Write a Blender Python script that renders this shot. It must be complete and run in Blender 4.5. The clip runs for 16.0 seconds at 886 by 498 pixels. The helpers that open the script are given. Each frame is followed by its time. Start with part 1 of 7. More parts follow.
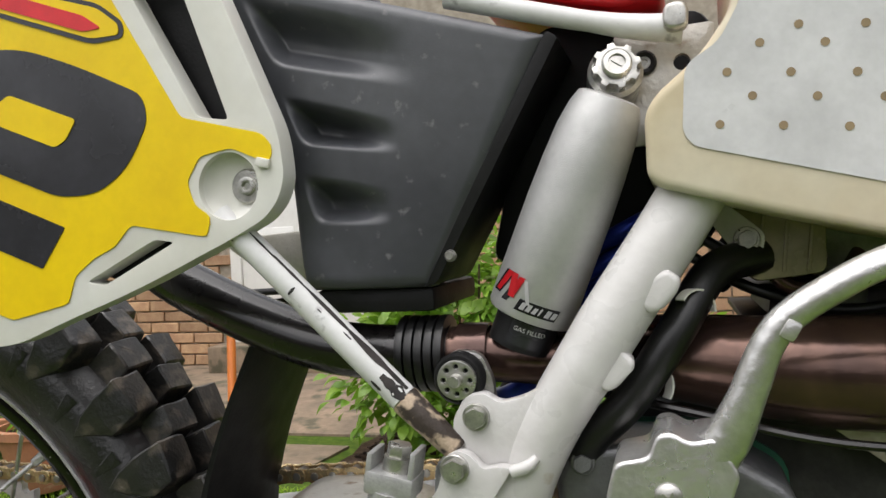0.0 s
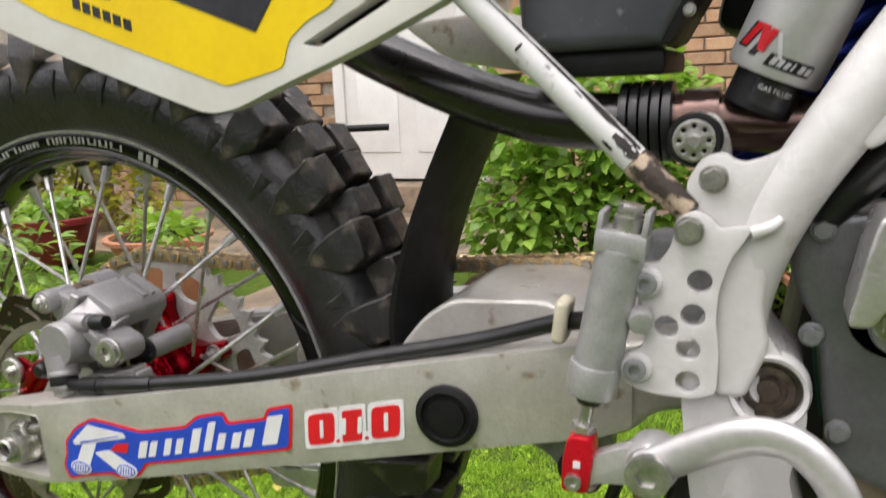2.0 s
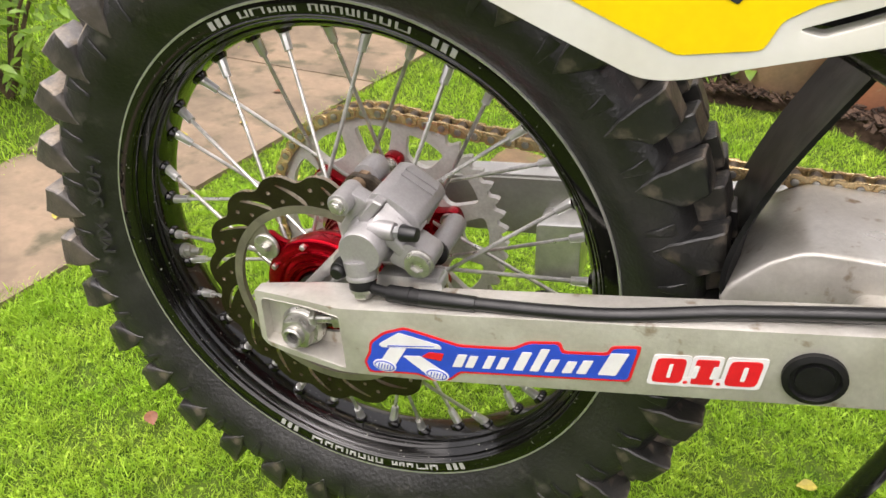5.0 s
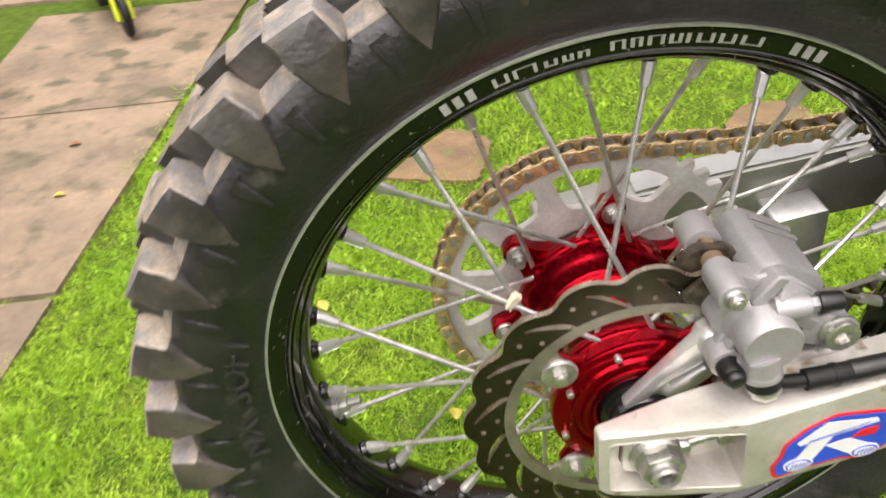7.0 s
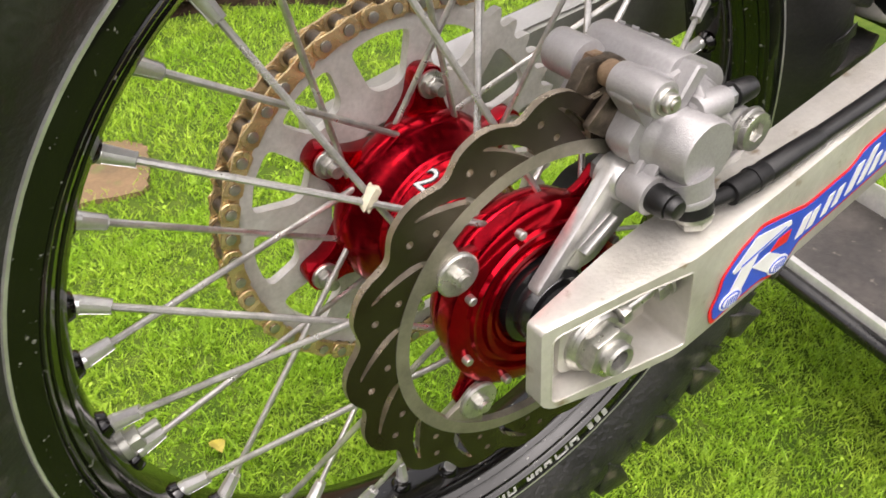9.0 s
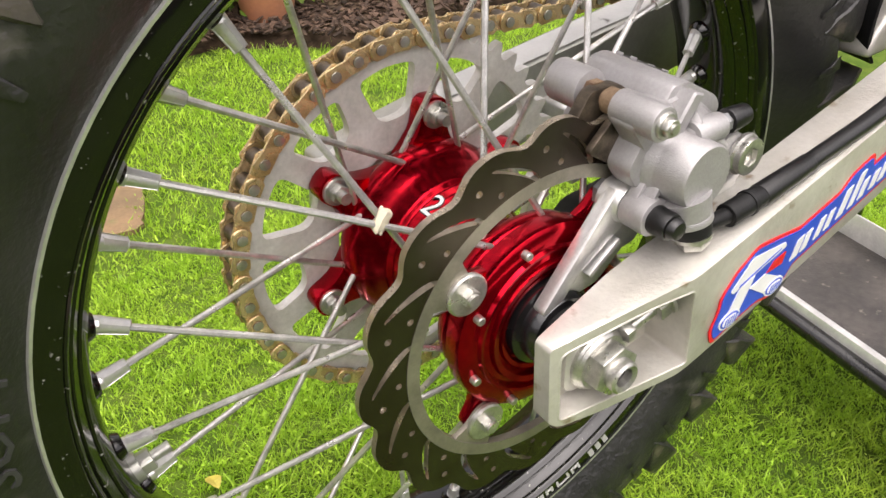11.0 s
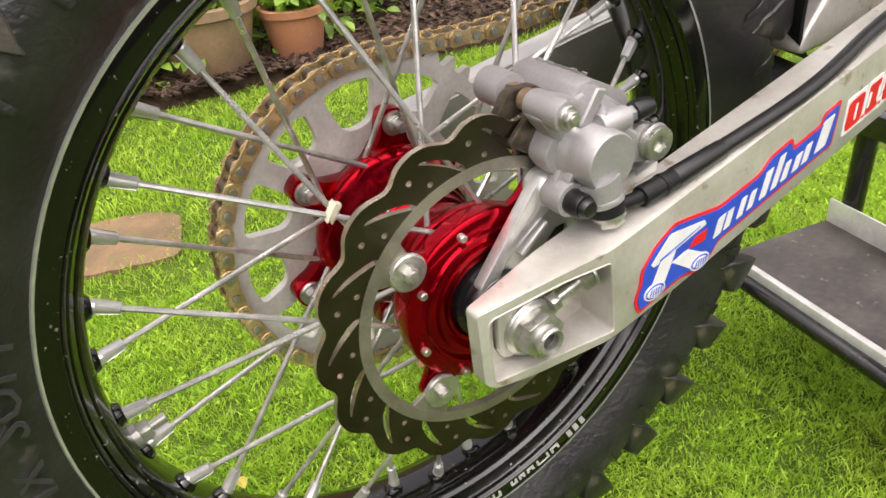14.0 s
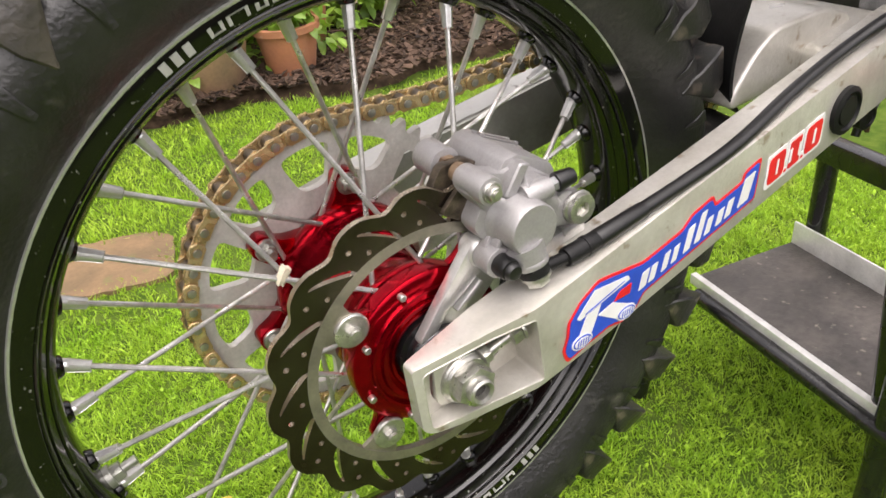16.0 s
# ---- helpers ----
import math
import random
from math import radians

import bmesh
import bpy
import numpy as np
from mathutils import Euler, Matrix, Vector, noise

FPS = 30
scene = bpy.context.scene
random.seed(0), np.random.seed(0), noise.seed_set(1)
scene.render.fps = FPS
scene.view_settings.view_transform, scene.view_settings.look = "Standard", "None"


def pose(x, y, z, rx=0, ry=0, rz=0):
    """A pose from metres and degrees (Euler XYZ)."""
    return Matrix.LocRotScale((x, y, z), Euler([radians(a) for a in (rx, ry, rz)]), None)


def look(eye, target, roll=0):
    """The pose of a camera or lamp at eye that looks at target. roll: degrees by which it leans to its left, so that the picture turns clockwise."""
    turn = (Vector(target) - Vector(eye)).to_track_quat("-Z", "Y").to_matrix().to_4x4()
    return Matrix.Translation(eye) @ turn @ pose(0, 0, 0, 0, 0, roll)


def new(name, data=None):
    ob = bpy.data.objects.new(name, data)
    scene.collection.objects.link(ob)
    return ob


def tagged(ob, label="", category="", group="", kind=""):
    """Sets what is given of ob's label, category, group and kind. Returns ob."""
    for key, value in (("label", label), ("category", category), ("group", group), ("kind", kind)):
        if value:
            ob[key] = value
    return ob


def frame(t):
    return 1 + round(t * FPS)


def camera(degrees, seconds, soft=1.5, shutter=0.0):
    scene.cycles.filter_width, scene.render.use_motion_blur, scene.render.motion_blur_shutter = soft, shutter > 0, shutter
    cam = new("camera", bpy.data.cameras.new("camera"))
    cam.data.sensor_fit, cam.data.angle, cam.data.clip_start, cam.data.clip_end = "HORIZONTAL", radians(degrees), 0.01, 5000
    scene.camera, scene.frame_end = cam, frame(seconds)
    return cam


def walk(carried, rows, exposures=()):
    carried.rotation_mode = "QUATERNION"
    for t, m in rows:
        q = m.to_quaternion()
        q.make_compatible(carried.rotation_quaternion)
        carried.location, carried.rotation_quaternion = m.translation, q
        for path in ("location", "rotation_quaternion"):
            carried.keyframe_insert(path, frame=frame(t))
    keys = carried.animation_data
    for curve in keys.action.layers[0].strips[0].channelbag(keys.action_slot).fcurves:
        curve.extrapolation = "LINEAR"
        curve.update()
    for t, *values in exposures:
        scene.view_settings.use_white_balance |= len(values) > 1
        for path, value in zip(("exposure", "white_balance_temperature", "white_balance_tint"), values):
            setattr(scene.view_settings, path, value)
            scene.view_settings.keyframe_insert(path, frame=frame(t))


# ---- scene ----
cam = camera(58.68, 16.0, shutter=0.3)
# seconds, eye x y z, yaw, pitch, roll
ROWS = [
    (0, 0.6429, -0.5310, 0.8260, 15.97, -1.08, -2.90),
    (0.5, 0.6373, -0.5339, 0.8224, 16.82, -1.34, -2.34),
    (1, 0.6180, -0.5345, 0.8176, 18.50, -3.10, -2.19),
    (1.5, 0.5829, -0.5455, 0.8266, 21.39, -7.50, -2.61),
    (2, 0.5712, -0.5494, 0.7812, 23.06, -11.63, -2.45),
    (2.5, 0.5766, -0.5504, 0.7519, 24.93, -16.15, -2.33),
    (3, 0.5387, -0.5592, 0.7448, 26.44, -19.71, -1.92),
    (3.2, 0.4967, -0.5660, 0.7530, 27.11, -20.77, -1.38),
    (5.3, 0.2500, -0.5734, 0.9355, 17.54, -35.24, 1.85),
    (5.5, 0.2235, -0.5573, 0.9324, 16.15, -36.56, 1.07),
    (6, 0.1240, -0.4395, 0.9094, 11.63, -39.82, -3.44),
    (6.5, -0.0181, -0.4922, 0.9287, 6.37, -38.24, -3.29),
    (7, -0.1415, -0.4290, 0.9239, -2.83, -37.25, -4.73),
    (7.5, -0.1621, -0.3167, 0.8866, -15.52, -38.88, -5.53),
    (8, -0.2421, -0.3186, 0.8616, -25.90, -39.81, -5.64),
    (8.5, -0.2403, -0.3284, 0.7899, -30.70, -38.73, -2.62),
    (9, -0.2282, -0.3205, 0.7832, -34.28, -36.77, -0.75),
    (9.2, -0.2338, -0.3146, 0.7835, -35.68, -36.20, 0.25),
    (11.3, -0.2516, -0.3346, 0.7811, -35.34, -33.54, -0.51),
    (11.5, -0.2618, -0.3547, 0.7666, -33.32, -33.92, -1.69),
    (12, -0.2365, -0.4111, 0.7655, -29.84, -33.94, -4.43),
    (12.5, -0.2151, -0.4388, 0.7727, -29.19, -33.08, -5.45),
    (13, -0.2293, -0.4285, 0.7848, -29.64, -32.29, -5.11),
    (13.5, -0.2433, -0.4102, 0.7818, -30.33, -31.82, -4.96),
    (14, -0.2327, -0.4136, 0.7918, -31.13, -31.54, -4.93),
    (14.5, -0.2231, -0.4307, 0.7859, -31.72, -31.60, -5.03),
    (15, -0.2091, -0.4410, 0.7897, -31.93, -31.68, -5.23),
    (15.5, -0.2029, -0.4389, 0.8080, -31.53, -31.57, -5.63),
    (16, -0.2062, -0.4543, 0.8439, -30.75, -31.48, -5.60),
]
EXPOSURES = [(0, 0.55, 6450, 12), (1.5, 0.65, 6450, 13), (2.5, 0.98, 6600, 17), (3.2, 1.17, 6750, 17), (5.3, 1.14, 6800, 17), (6, 1.19, 6830, 17), (7.5, 1.29, 6830, 17), (8.3, 1.29, 6830, 17), (9, 1.20, 6800, 17), (11.5, 1.30, 6800, 17), (13, 1.30, 6800, 17), (14, 1.25, 6800, 17), (16, 1.20, 6760, 17)]
walk(cam, [(t, pose(x, y, z, 0, 0, yaw) @ pose(0, 0, 0, 90 + pitch) @ pose(0, 0, 0, 0, 0, roll)) for t, x, y, z, yaw, pitch, roll in ROWS], EXPOSURES)
# ---- end of walk ----

# ---- world, sun, exposure ----
H = 0.505            # height of the rear axle
world = bpy.data.worlds.new("overcast_sky")
scene.world = world
world.use_nodes = True
wn = world.node_tree
sky = wn.nodes.new("ShaderNodeTexSky")
sky.sky_type, sky.sun_disc = "NISHITA", False
sky.sun_elevation, sky.sun_rotation = radians(72), radians(200)
sky.air_density, sky.dust_density, sky.ozone_density = 1.0, 4.0, 1.0
soft_sky = wn.nodes.new("ShaderNodeHueSaturation")
soft_sky.inputs["Saturation"].default_value = 0.12
wn.links.new(sky.outputs[0], soft_sky.inputs["Color"])
wn.links.new(soft_sky.outputs[0], wn.nodes["Background"].inputs["Color"])
wn.nodes["Background"].inputs["Strength"].default_value = 0.15
sun_data = bpy.data.lights.new("sun", "SUN")
sun_data.energy, sun_data.angle, sun_data.color = 1.5, radians(100), (1.0, 0.97, 0.92)
sun = new("sun", sun_data)
sun.matrix_world = look((-0.6, -1.4, 5.4), (0, 0, 0.4))


# ---- materials ----
def mat(name, color, rough=0.5, metal=0.0, vary=0.15, scale=40.0, bump=0.0, bump_scale=None, color2=None, coat=0.0, spread=(0.35, 0.65), grime=None, random_vary=0.0, gloss=0.5, island=None):
    """A surface with two scales of variation in colour and roughness, and a fine relief."""
    m = bpy.data.materials.new(name)
    m.use_nodes = True
    t = m.node_tree
    n, l = t.nodes, t.links
    bsdf = n["Principled BSDF"]
    bsdf.inputs["Roughness"].default_value, bsdf.inputs["Metallic"].default_value = rough, metal
    bsdf.inputs["Coat Weight"].default_value, bsdf.inputs["Coat Roughness"].default_value = coat, 0.08
    bsdf.inputs["Specular IOR Level"].default_value = gloss
    co = n.new("ShaderNodeTexCoord")
    place = co.outputs["Object"]
    if random_vary:
        spin = n.new("ShaderNodeObjectInfo")
        far = n.new("ShaderNodeVectorMath")
        far.operation = "MULTIPLY_ADD"
        l.new(spin.outputs["Random"], far.inputs[0])
        far.inputs[1].default_value = (7.0, 3.0, 5.0)
        l.new(place, far.inputs[2])
        place = far.outputs[0]
    big = n.new("ShaderNodeTexNoise")
    big.inputs["Scale"].default_value, big.inputs["Detail"].default_value = scale, 6.0
    l.new(place, big.inputs["Vector"])
    fine = n.new("ShaderNodeTexNoise")
    fine.inputs["Scale"].default_value, fine.inputs["Detail"].default_value = scale * 9, 4.0
    l.new(place, fine.inputs["Vector"])
    ramp = n.new("ShaderNodeMapRange")
    ramp.inputs["From Min"].default_value, ramp.inputs["From Max"].default_value = spread
    l.new(big.outputs["Fac"], ramp.inputs["Value"])
    mix = n.new("ShaderNodeMix")
    mix.data_type = "RGBA"
    c2 = color2 or tuple(c * (1 - vary * 1.6) for c in color)
    mix.inputs["A"].default_value, mix.inputs["B"].default_value = (*color, 1), (*c2, 1)
    l.new(ramp.outputs["Result"], mix.inputs["Factor"])
    mix2 = n.new("ShaderNodeMix")
    mix2.data_type, mix2.blend_type = "RGBA", "MULTIPLY"
    mix2.inputs["Factor"].default_value = min(1.0, vary * 2)
    l.new(mix.outputs["Result"], mix2.inputs["A"])
    grey = n.new("ShaderNodeMapRange")
    grey.inputs["From Min"].default_value, grey.inputs["From Max"].default_value = 0.3, 0.7
    grey.inputs["To Min"].default_value, grey.inputs["To Max"].default_value = 0.75, 1.1
    l.new(fine.outputs["Fac"], grey.inputs["Value"])
    l.new(grey.outputs["Result"], mix2.inputs["B"])
    out = mix2.outputs["Result"]
    if grime:
        spots = n.new("ShaderNodeTexNoise")
        spots.inputs["Scale"].default_value, spots.inputs["Detail"].default_value = grime[1], 8.0
        l.new(co.outputs["Object"], spots.inputs["Vector"])
        cut = n.new("ShaderNodeMapRange")
        cut.inputs["From Min"].default_value, cut.inputs["From Max"].default_value = grime[2], grime[2] + 0.12
        l.new(spots.outputs["Fac"], cut.inputs["Value"])
        mix3 = n.new("ShaderNodeMix")
        mix3.data_type = "RGBA"
        mix3.inputs["B"].default_value = (*grime[0], 1)
        l.new(out, mix3.inputs["A"])
        l.new(cut.outputs["Result"], mix3.inputs["Factor"])
        out = mix3.outputs["Result"]
    if random_vary:
        info = n.new("ShaderNodeObjectInfo")
        shift = n.new("ShaderNodeMapRange")
        shift.inputs["To Min"].default_value, shift.inputs["To Max"].default_value = 1 - random_vary, 1 + random_vary
        l.new(info.outputs["Random"], shift.inputs["Value"])
        mul = n.new("ShaderNodeMix")
        mul.data_type, mul.blend_type = "RGBA", "MULTIPLY"
        mul.inputs["Factor"].default_value = 1.0
        l.new(out, mul.inputs["A"])
        l.new(shift.outputs["Result"], mul.inputs["B"])
        out = mul.outputs["Result"]
    if island:
        geom = n.new("ShaderNodeNewGeometry")
        tone = n.new("ShaderNodeValToRGB")
        tone.color_ramp.elements[0].color, tone.color_ramp.elements[1].color = (*island[0], 1), (*island[1], 1)
        l.new(geom.outputs["Random Per Island"], tone.inputs["Fac"])
        mul2 = n.new("ShaderNodeMix")
        mul2.data_type, mul2.blend_type = "RGBA", "MULTIPLY"
        mul2.inputs["Factor"].default_value = 1.0
        l.new(out, mul2.inputs["A"])
        l.new(tone.outputs["Color"], mul2.inputs["B"])
        out = mul2.outputs["Result"]
    l.new(out, bsdf.inputs["Base Color"])
    rr = n.new("ShaderNodeMapRange")
    rr.inputs["To Min"].default_value, rr.inputs["To Max"].default_value = max(0.03, rough - 0.12), min(1.0, rough + 0.14)
    l.new(big.outputs["Fac"], rr.inputs["Value"])
    l.new(rr.outputs["Result"], bsdf.inputs["Roughness"])
    if bump:
        relief = n.new("ShaderNodeBump")
        relief.inputs["Strength"].default_value, relief.inputs["Distance"].default_value = min(1.0, bump), 0.001
        src = fine
        if bump_scale:
            src = n.new("ShaderNodeTexNoise")
            src.inputs["Scale"].default_value, src.inputs["Detail"].default_value = bump_scale, 5.0
            l.new(co.outputs["Object"], src.inputs["Vector"])
        l.new(src.outputs["Fac"], relief.inputs["Height"])
        l.new(relief.outputs["Normal"], bsdf.inputs["Normal"])
    return m


RUBBER = mat("tyre_rubber", (0.009, 0.009, 0.0095), 0.36, 0, 0.4, 22, 0.8, 260, color2=(0.022, 0.0215, 0.021), gloss=0.6, grime=((0.060, 0.056, 0.050), 35, 0.62))
KNOB = mat("knob_rubber", (0.012, 0.012, 0.012), 0.42, 0, 0.4, 30, 0.6, 300, color2=(0.030, 0.026, 0.022), spread=(0.42, 0.7), random_vary=0.25, gloss=0.7, grime=((0.10, 0.082, 0.064), 60, 0.54))
# dust colour made paler to carry the sky light on upward tread faces
KNOB_DUST_LIT = mat("dusty_knob_top", (0.25, 0.205, 0.155), 0.50, 0, 0.6, 45, 1.0, 150, color2=(0.12, 0.112, 0.108), spread=(0.40, 0.60), random_vary=0.35, gloss=0.6)
# lighter copy of the knob rubber, with sky sheen put into its colour
KNOB_WORN_LIT = mat("worn_brown_knob_rubber", (0.028, 0.0255, 0.0235), 0.42, 0, 0.4, 30, 0.6, 300, color2=(0.072, 0.060, 0.048), spread=(0.40, 0.66), random_vary=0.25, gloss=0.6)
LETTER = mat("moulded_letter_rubber", (0.028, 0.028, 0.028), 0.5, 0, 0.2, 60, 0.2)
RIM_BLACK = mat("black_anodised_rim", (0.0030, 0.0030, 0.0030), 0.07, 0.0, 0.3, 60, 0.03, coat=0.0, gloss=0.6, grime=((0.36, 0.36, 0.32), 300, 0.665))
BARE = mat("bare_aluminium", (0.68, 0.675, 0.66), 0.33, 0.75, 0.15, 60, 0.15, 500)
SWING = mat("brushed_swingarm_aluminium", (0.605, 0.585, 0.54), 0.32, 0.50, 0.14, 26, 0.35, 420, color2=(0.47, 0.45, 0.40), grime=((0.24, 0.17, 0.10), 60, 0.62))
# darker than SWING: holds the shade on the far arm; also dull stud metal
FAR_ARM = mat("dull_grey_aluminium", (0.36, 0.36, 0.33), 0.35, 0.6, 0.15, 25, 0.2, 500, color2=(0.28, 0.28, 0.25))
CAST = mat("cast_aluminium", (0.31, 0.315, 0.32), 0.45, 0.55, 0.25, 70, 0.4, 1200)
CALIPER = mat("grey_caliper_finish", (0.37, 0.36, 0.365), 0.40, 0.5, 0.18, 60, 0.3, 1200, color2=(0.34, 0.33, 0.33))
STEEL = mat("zinc_steel", (0.62, 0.61, 0.57), 0.3, 0.85, 0.25, 120, 0.1)
SPOKE = mat("stainless_spoke", (0.68, 0.665, 0.64), 0.30, 0.75, 0.25, 90, 0.05)
DISC = mat("brake_disc_steel", (0.085, 0.070, 0.055), 0.22, 0.9, 0.3, 45, 0.2, 1500, color2=(0.055, 0.040, 0.030))
DISC_TAB = mat("unswept_disc_steel", (0.30, 0.275, 0.225), 0.42, 0.7, 0.2, 55, 0.1)
SPROCKET = mat("sprocket_aluminium", (0.58, 0.57, 0.54), 0.48, 0.15, 0.25, 40, 0.2, color2=(0.46, 0.44, 0.41))
CHAIN = mat("gold_chain_plate", (0.84, 0.65, 0.36), 0.27, 0.7, 0.4, 120, 0.2, color2=(0.50, 0.35, 0.17))
ROLLER = mat("dark_chain_roller", (0.15, 0.12, 0.09), 0.35, 0.7, 0.4, 150, 0.2)
RED = mat("red_anodised_aluminium", (0.44, 0.002, 0.012), 0.15, 0.9, 0.25, 40, 0.06, 300)
BLACK = mat("black_plastic", (0.010, 0.010, 0.0105), 0.5, 0, 0.3, 50, 0.2, gloss=0.25)
GLOSS_BLACK = mat("glossy_black_paint", (0.010, 0.010, 0.011), 0.25, 0, 0.3, 30, 0.05, coat=0.4)
HOSE = mat("black_rubber_hose", (0.008, 0.008, 0.0085), 0.36, 0, 0.3, 80, 0.15)
AIRBOX = mat("scuffed_black_airbox", (0.044, 0.046, 0.052), 0.36, 0, 0.25, 12, 0.06, 900, color2=(0.068, 0.071, 0.078), grime=((0.16, 0.16, 0.165), 110, 0.65), gloss=0.5)
WHITE = mat("white_plastic", (0.66, 0.66, 0.62), 0.38, 0, 0.06, 14, 0.1, color2=(0.60, 0.59, 0.53), grime=((0.45, 0.34, 0.2), 40, 0.76))
CREAM = mat("yellowed_white_tank", (0.60, 0.55, 0.42), 0.35, 0, 0.1, 16, 0.08, color2=(0.52, 0.44, 0.29))
PEARL = mat("white_perforated_decal", (0.62, 0.62, 0.62), 0.32, 0, 0.1, 30, 0.1)
FRAME = mat("white_frame_paint", (0.62, 0.61, 0.60), 0.27, 0, 0.08, 15, 0.5, 110, color2=(0.50, 0.485, 0.465), coat=0.2, grime=((0.34, 0.26, 0.16), 45, 0.70))
CHIPPED = mat("chipped_white_paint", (0.66, 0.66, 0.65), 0.35, 0, 0.08, 30, 0.2, grime=((0.045, 0.035, 0.03), 60, 0.64))
RUST = mat("rusty_bare_steel", (0.09, 0.05, 0.03), 0.6, 0.3, 0.4, 60, 0.5, color2=(0.26, 0.18, 0.11))
DARK_METAL = mat("oily_dark_metal", (0.030, 0.029, 0.028), 0.45, 0.4, 0.4, 40, 0.4, 200, color2=(0.055, 0.050, 0.046))
RUST_DARK = mat("dark_bare_patch", (0.035, 0.028, 0.025), 0.55, 0.2, 0.4, 80, 0.3)
YELLOW = mat("yellow_decal", (0.80, 0.575, 0.004), 0.36, 0, 0.08, 20, 0.06, color2=(0.74, 0.51, 0.004), grime=((0.42, 0.22, 0.02), 60, 0.75), gloss=0.3)
DECAL_BLACK = mat("black_decal", (0.034, 0.034, 0.040), 0.24, 0, 0.3, 20, 0.05, grime=((0.07, 0.07, 0.075), 60, 0.66))
DECAL_BLUE = mat("blue_decal", (0.02, 0.07, 0.50), 0.35, 0, 0.1, 60, 0.05)
DECAL_RED = mat("red_decal", (0.66, 0.012, 0.02), 0.35, 0, 0.1, 60, 0.05)
DECAL_WHITE = mat("white_decal", (0.70, 0.70, 0.70), 0.35, 0, 0.06, 60, 0.05)
DECAL_GREY = mat("pale_grey_decal", (0.42, 0.42, 0.40), 0.4, 0, 0.1, 60, 0.05)
SHOCK = mat("satin_silver_reservoir", (0.52, 0.52, 0.51), 0.42, 0.55, 0.1, 30, 0.35, 1800)
PIPE = mat("browned_exhaust_steel", (0.075, 0.046, 0.040), 0.20, 0.75, 0.4, 22, 0.2, 200, color2=(0.15, 0.088, 0.068))
DARK_PIPE = mat("black_painted_pipe", (0.014, 0.012, 0.012), 0.25, 0.2, 0.3, 40, 0.1, coat=0.4)
CLEAR_PLASTIC = mat("smoky_plastic", (0.34, 0.29, 0.19), 0.22, 0, 0.2, 40, 0.1)
BLUE_METAL = mat("blue_anodised_aluminium", (0.008, 0.03, 0.30), 0.3, 0.6, 0.2, 50, 0.1)
SEAT_RED = mat("red_plastic", (0.62, 0.008, 0.012), 0.35, 0, 0.1, 20, 0.05)
PEDAL = mat("satin_silver_pedal", (0.60, 0.59, 0.58), 0.36, 0.6, 0.15, 25, 0.15, color2=(0.52, 0.51, 0.50))
HOLE_TAN = mat("tan_punched_hole", (0.30, 0.22, 0.12), 0.6)
IVORY = mat("ivory_plastic", (0.62, 0.57, 0.43), 0.5, 0, 0.15, 60, 0.1)
POLISHED = mat("worn_polished_aluminium", (0.74, 0.73, 0.72), 0.27, 0.8, 0.2, 30, 0.8, 140, color2=(0.58, 0.57, 0.55))
COVER = mat("dull_engine_cover", (0.17, 0.172, 0.178), 0.36, 0.5, 0.2, 40, 0.3, 700, color2=(0.13, 0.13, 0.132))
MASTER = mat("pale_cast_aluminium", (0.44, 0.44, 0.435), 0.40, 0.5, 0.2, 70, 0.25, 700, color2=(0.36, 0.36, 0.35))
CLEVIS_RED = mat("bright_red_anodised", (0.62, 0.006, 0.02), 0.3, 0.35, 0.15, 60, 0.05)
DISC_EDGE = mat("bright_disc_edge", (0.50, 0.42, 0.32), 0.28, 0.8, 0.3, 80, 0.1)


# ---- shaping helpers ----
def part(name, bm, material, parent=None, label="", smooth=38.0):
    """Links a bmesh as one mesh object, under a thing or a part."""
    bmesh.ops.recalc_face_normals(bm, faces=bm.faces)
    limit = radians(smooth)
    for f in bm.faces:
        f.smooth = True
    for e in bm.edges:
        e.smooth = len(e.link_faces) == 2 and e.calc_face_angle(0.0) < limit
    me = bpy.data.meshes.new(name)
    bm.to_mesh(me)
    bm.free()
    me.materials.append(material)
    ob = new(name, me)
    ob.parent = parent
    if label:
        tagged(ob, label)
    return ob


def again(ob, m, parent=None):
    """One more piece on the same mesh."""
    o = new(ob.name.split(".")[0], ob.data)
    o.parent = parent or ob.parent
    o.matrix_basis = m
    if "label" in ob:
        o["label"] = ob["label"]
    return o


def join(*bms):
    out = bmesh.new()
    for b in bms:
        me = bpy.data.meshes.new("tmp")
        b.to_mesh(me)
        b.free()
        out.from_mesh(me)
        bpy.data.meshes.remove(me)
    return out


def moved(bm, m):
    bm.transform(m)
    return bm


def bevelled(bm, size, seg=2, angle=30):
    if size > 0:
        es = [e for e in bm.edges if len(e.link_faces) == 2 and e.calc_face_angle(0) > radians(angle)]
        bmesh.ops.bevel(bm, geom=es, offset=size, segments=seg, affect="EDGES", profile=0.6, clamp_overlap=True)
    return bm


def box(cx, cy, cz, sx, sy, sz, bevel=0.0, turn=(0, 0, 0), seg=2):
    bm = bmesh.new()
    bmesh.ops.create_cube(bm, size=1.0)
    bm.transform(Matrix.Diagonal((sx, sy, sz, 1)))
    bevelled(bm, bevel, seg)
    bm.transform(pose(cx, cy, cz, *turn))
    return bm


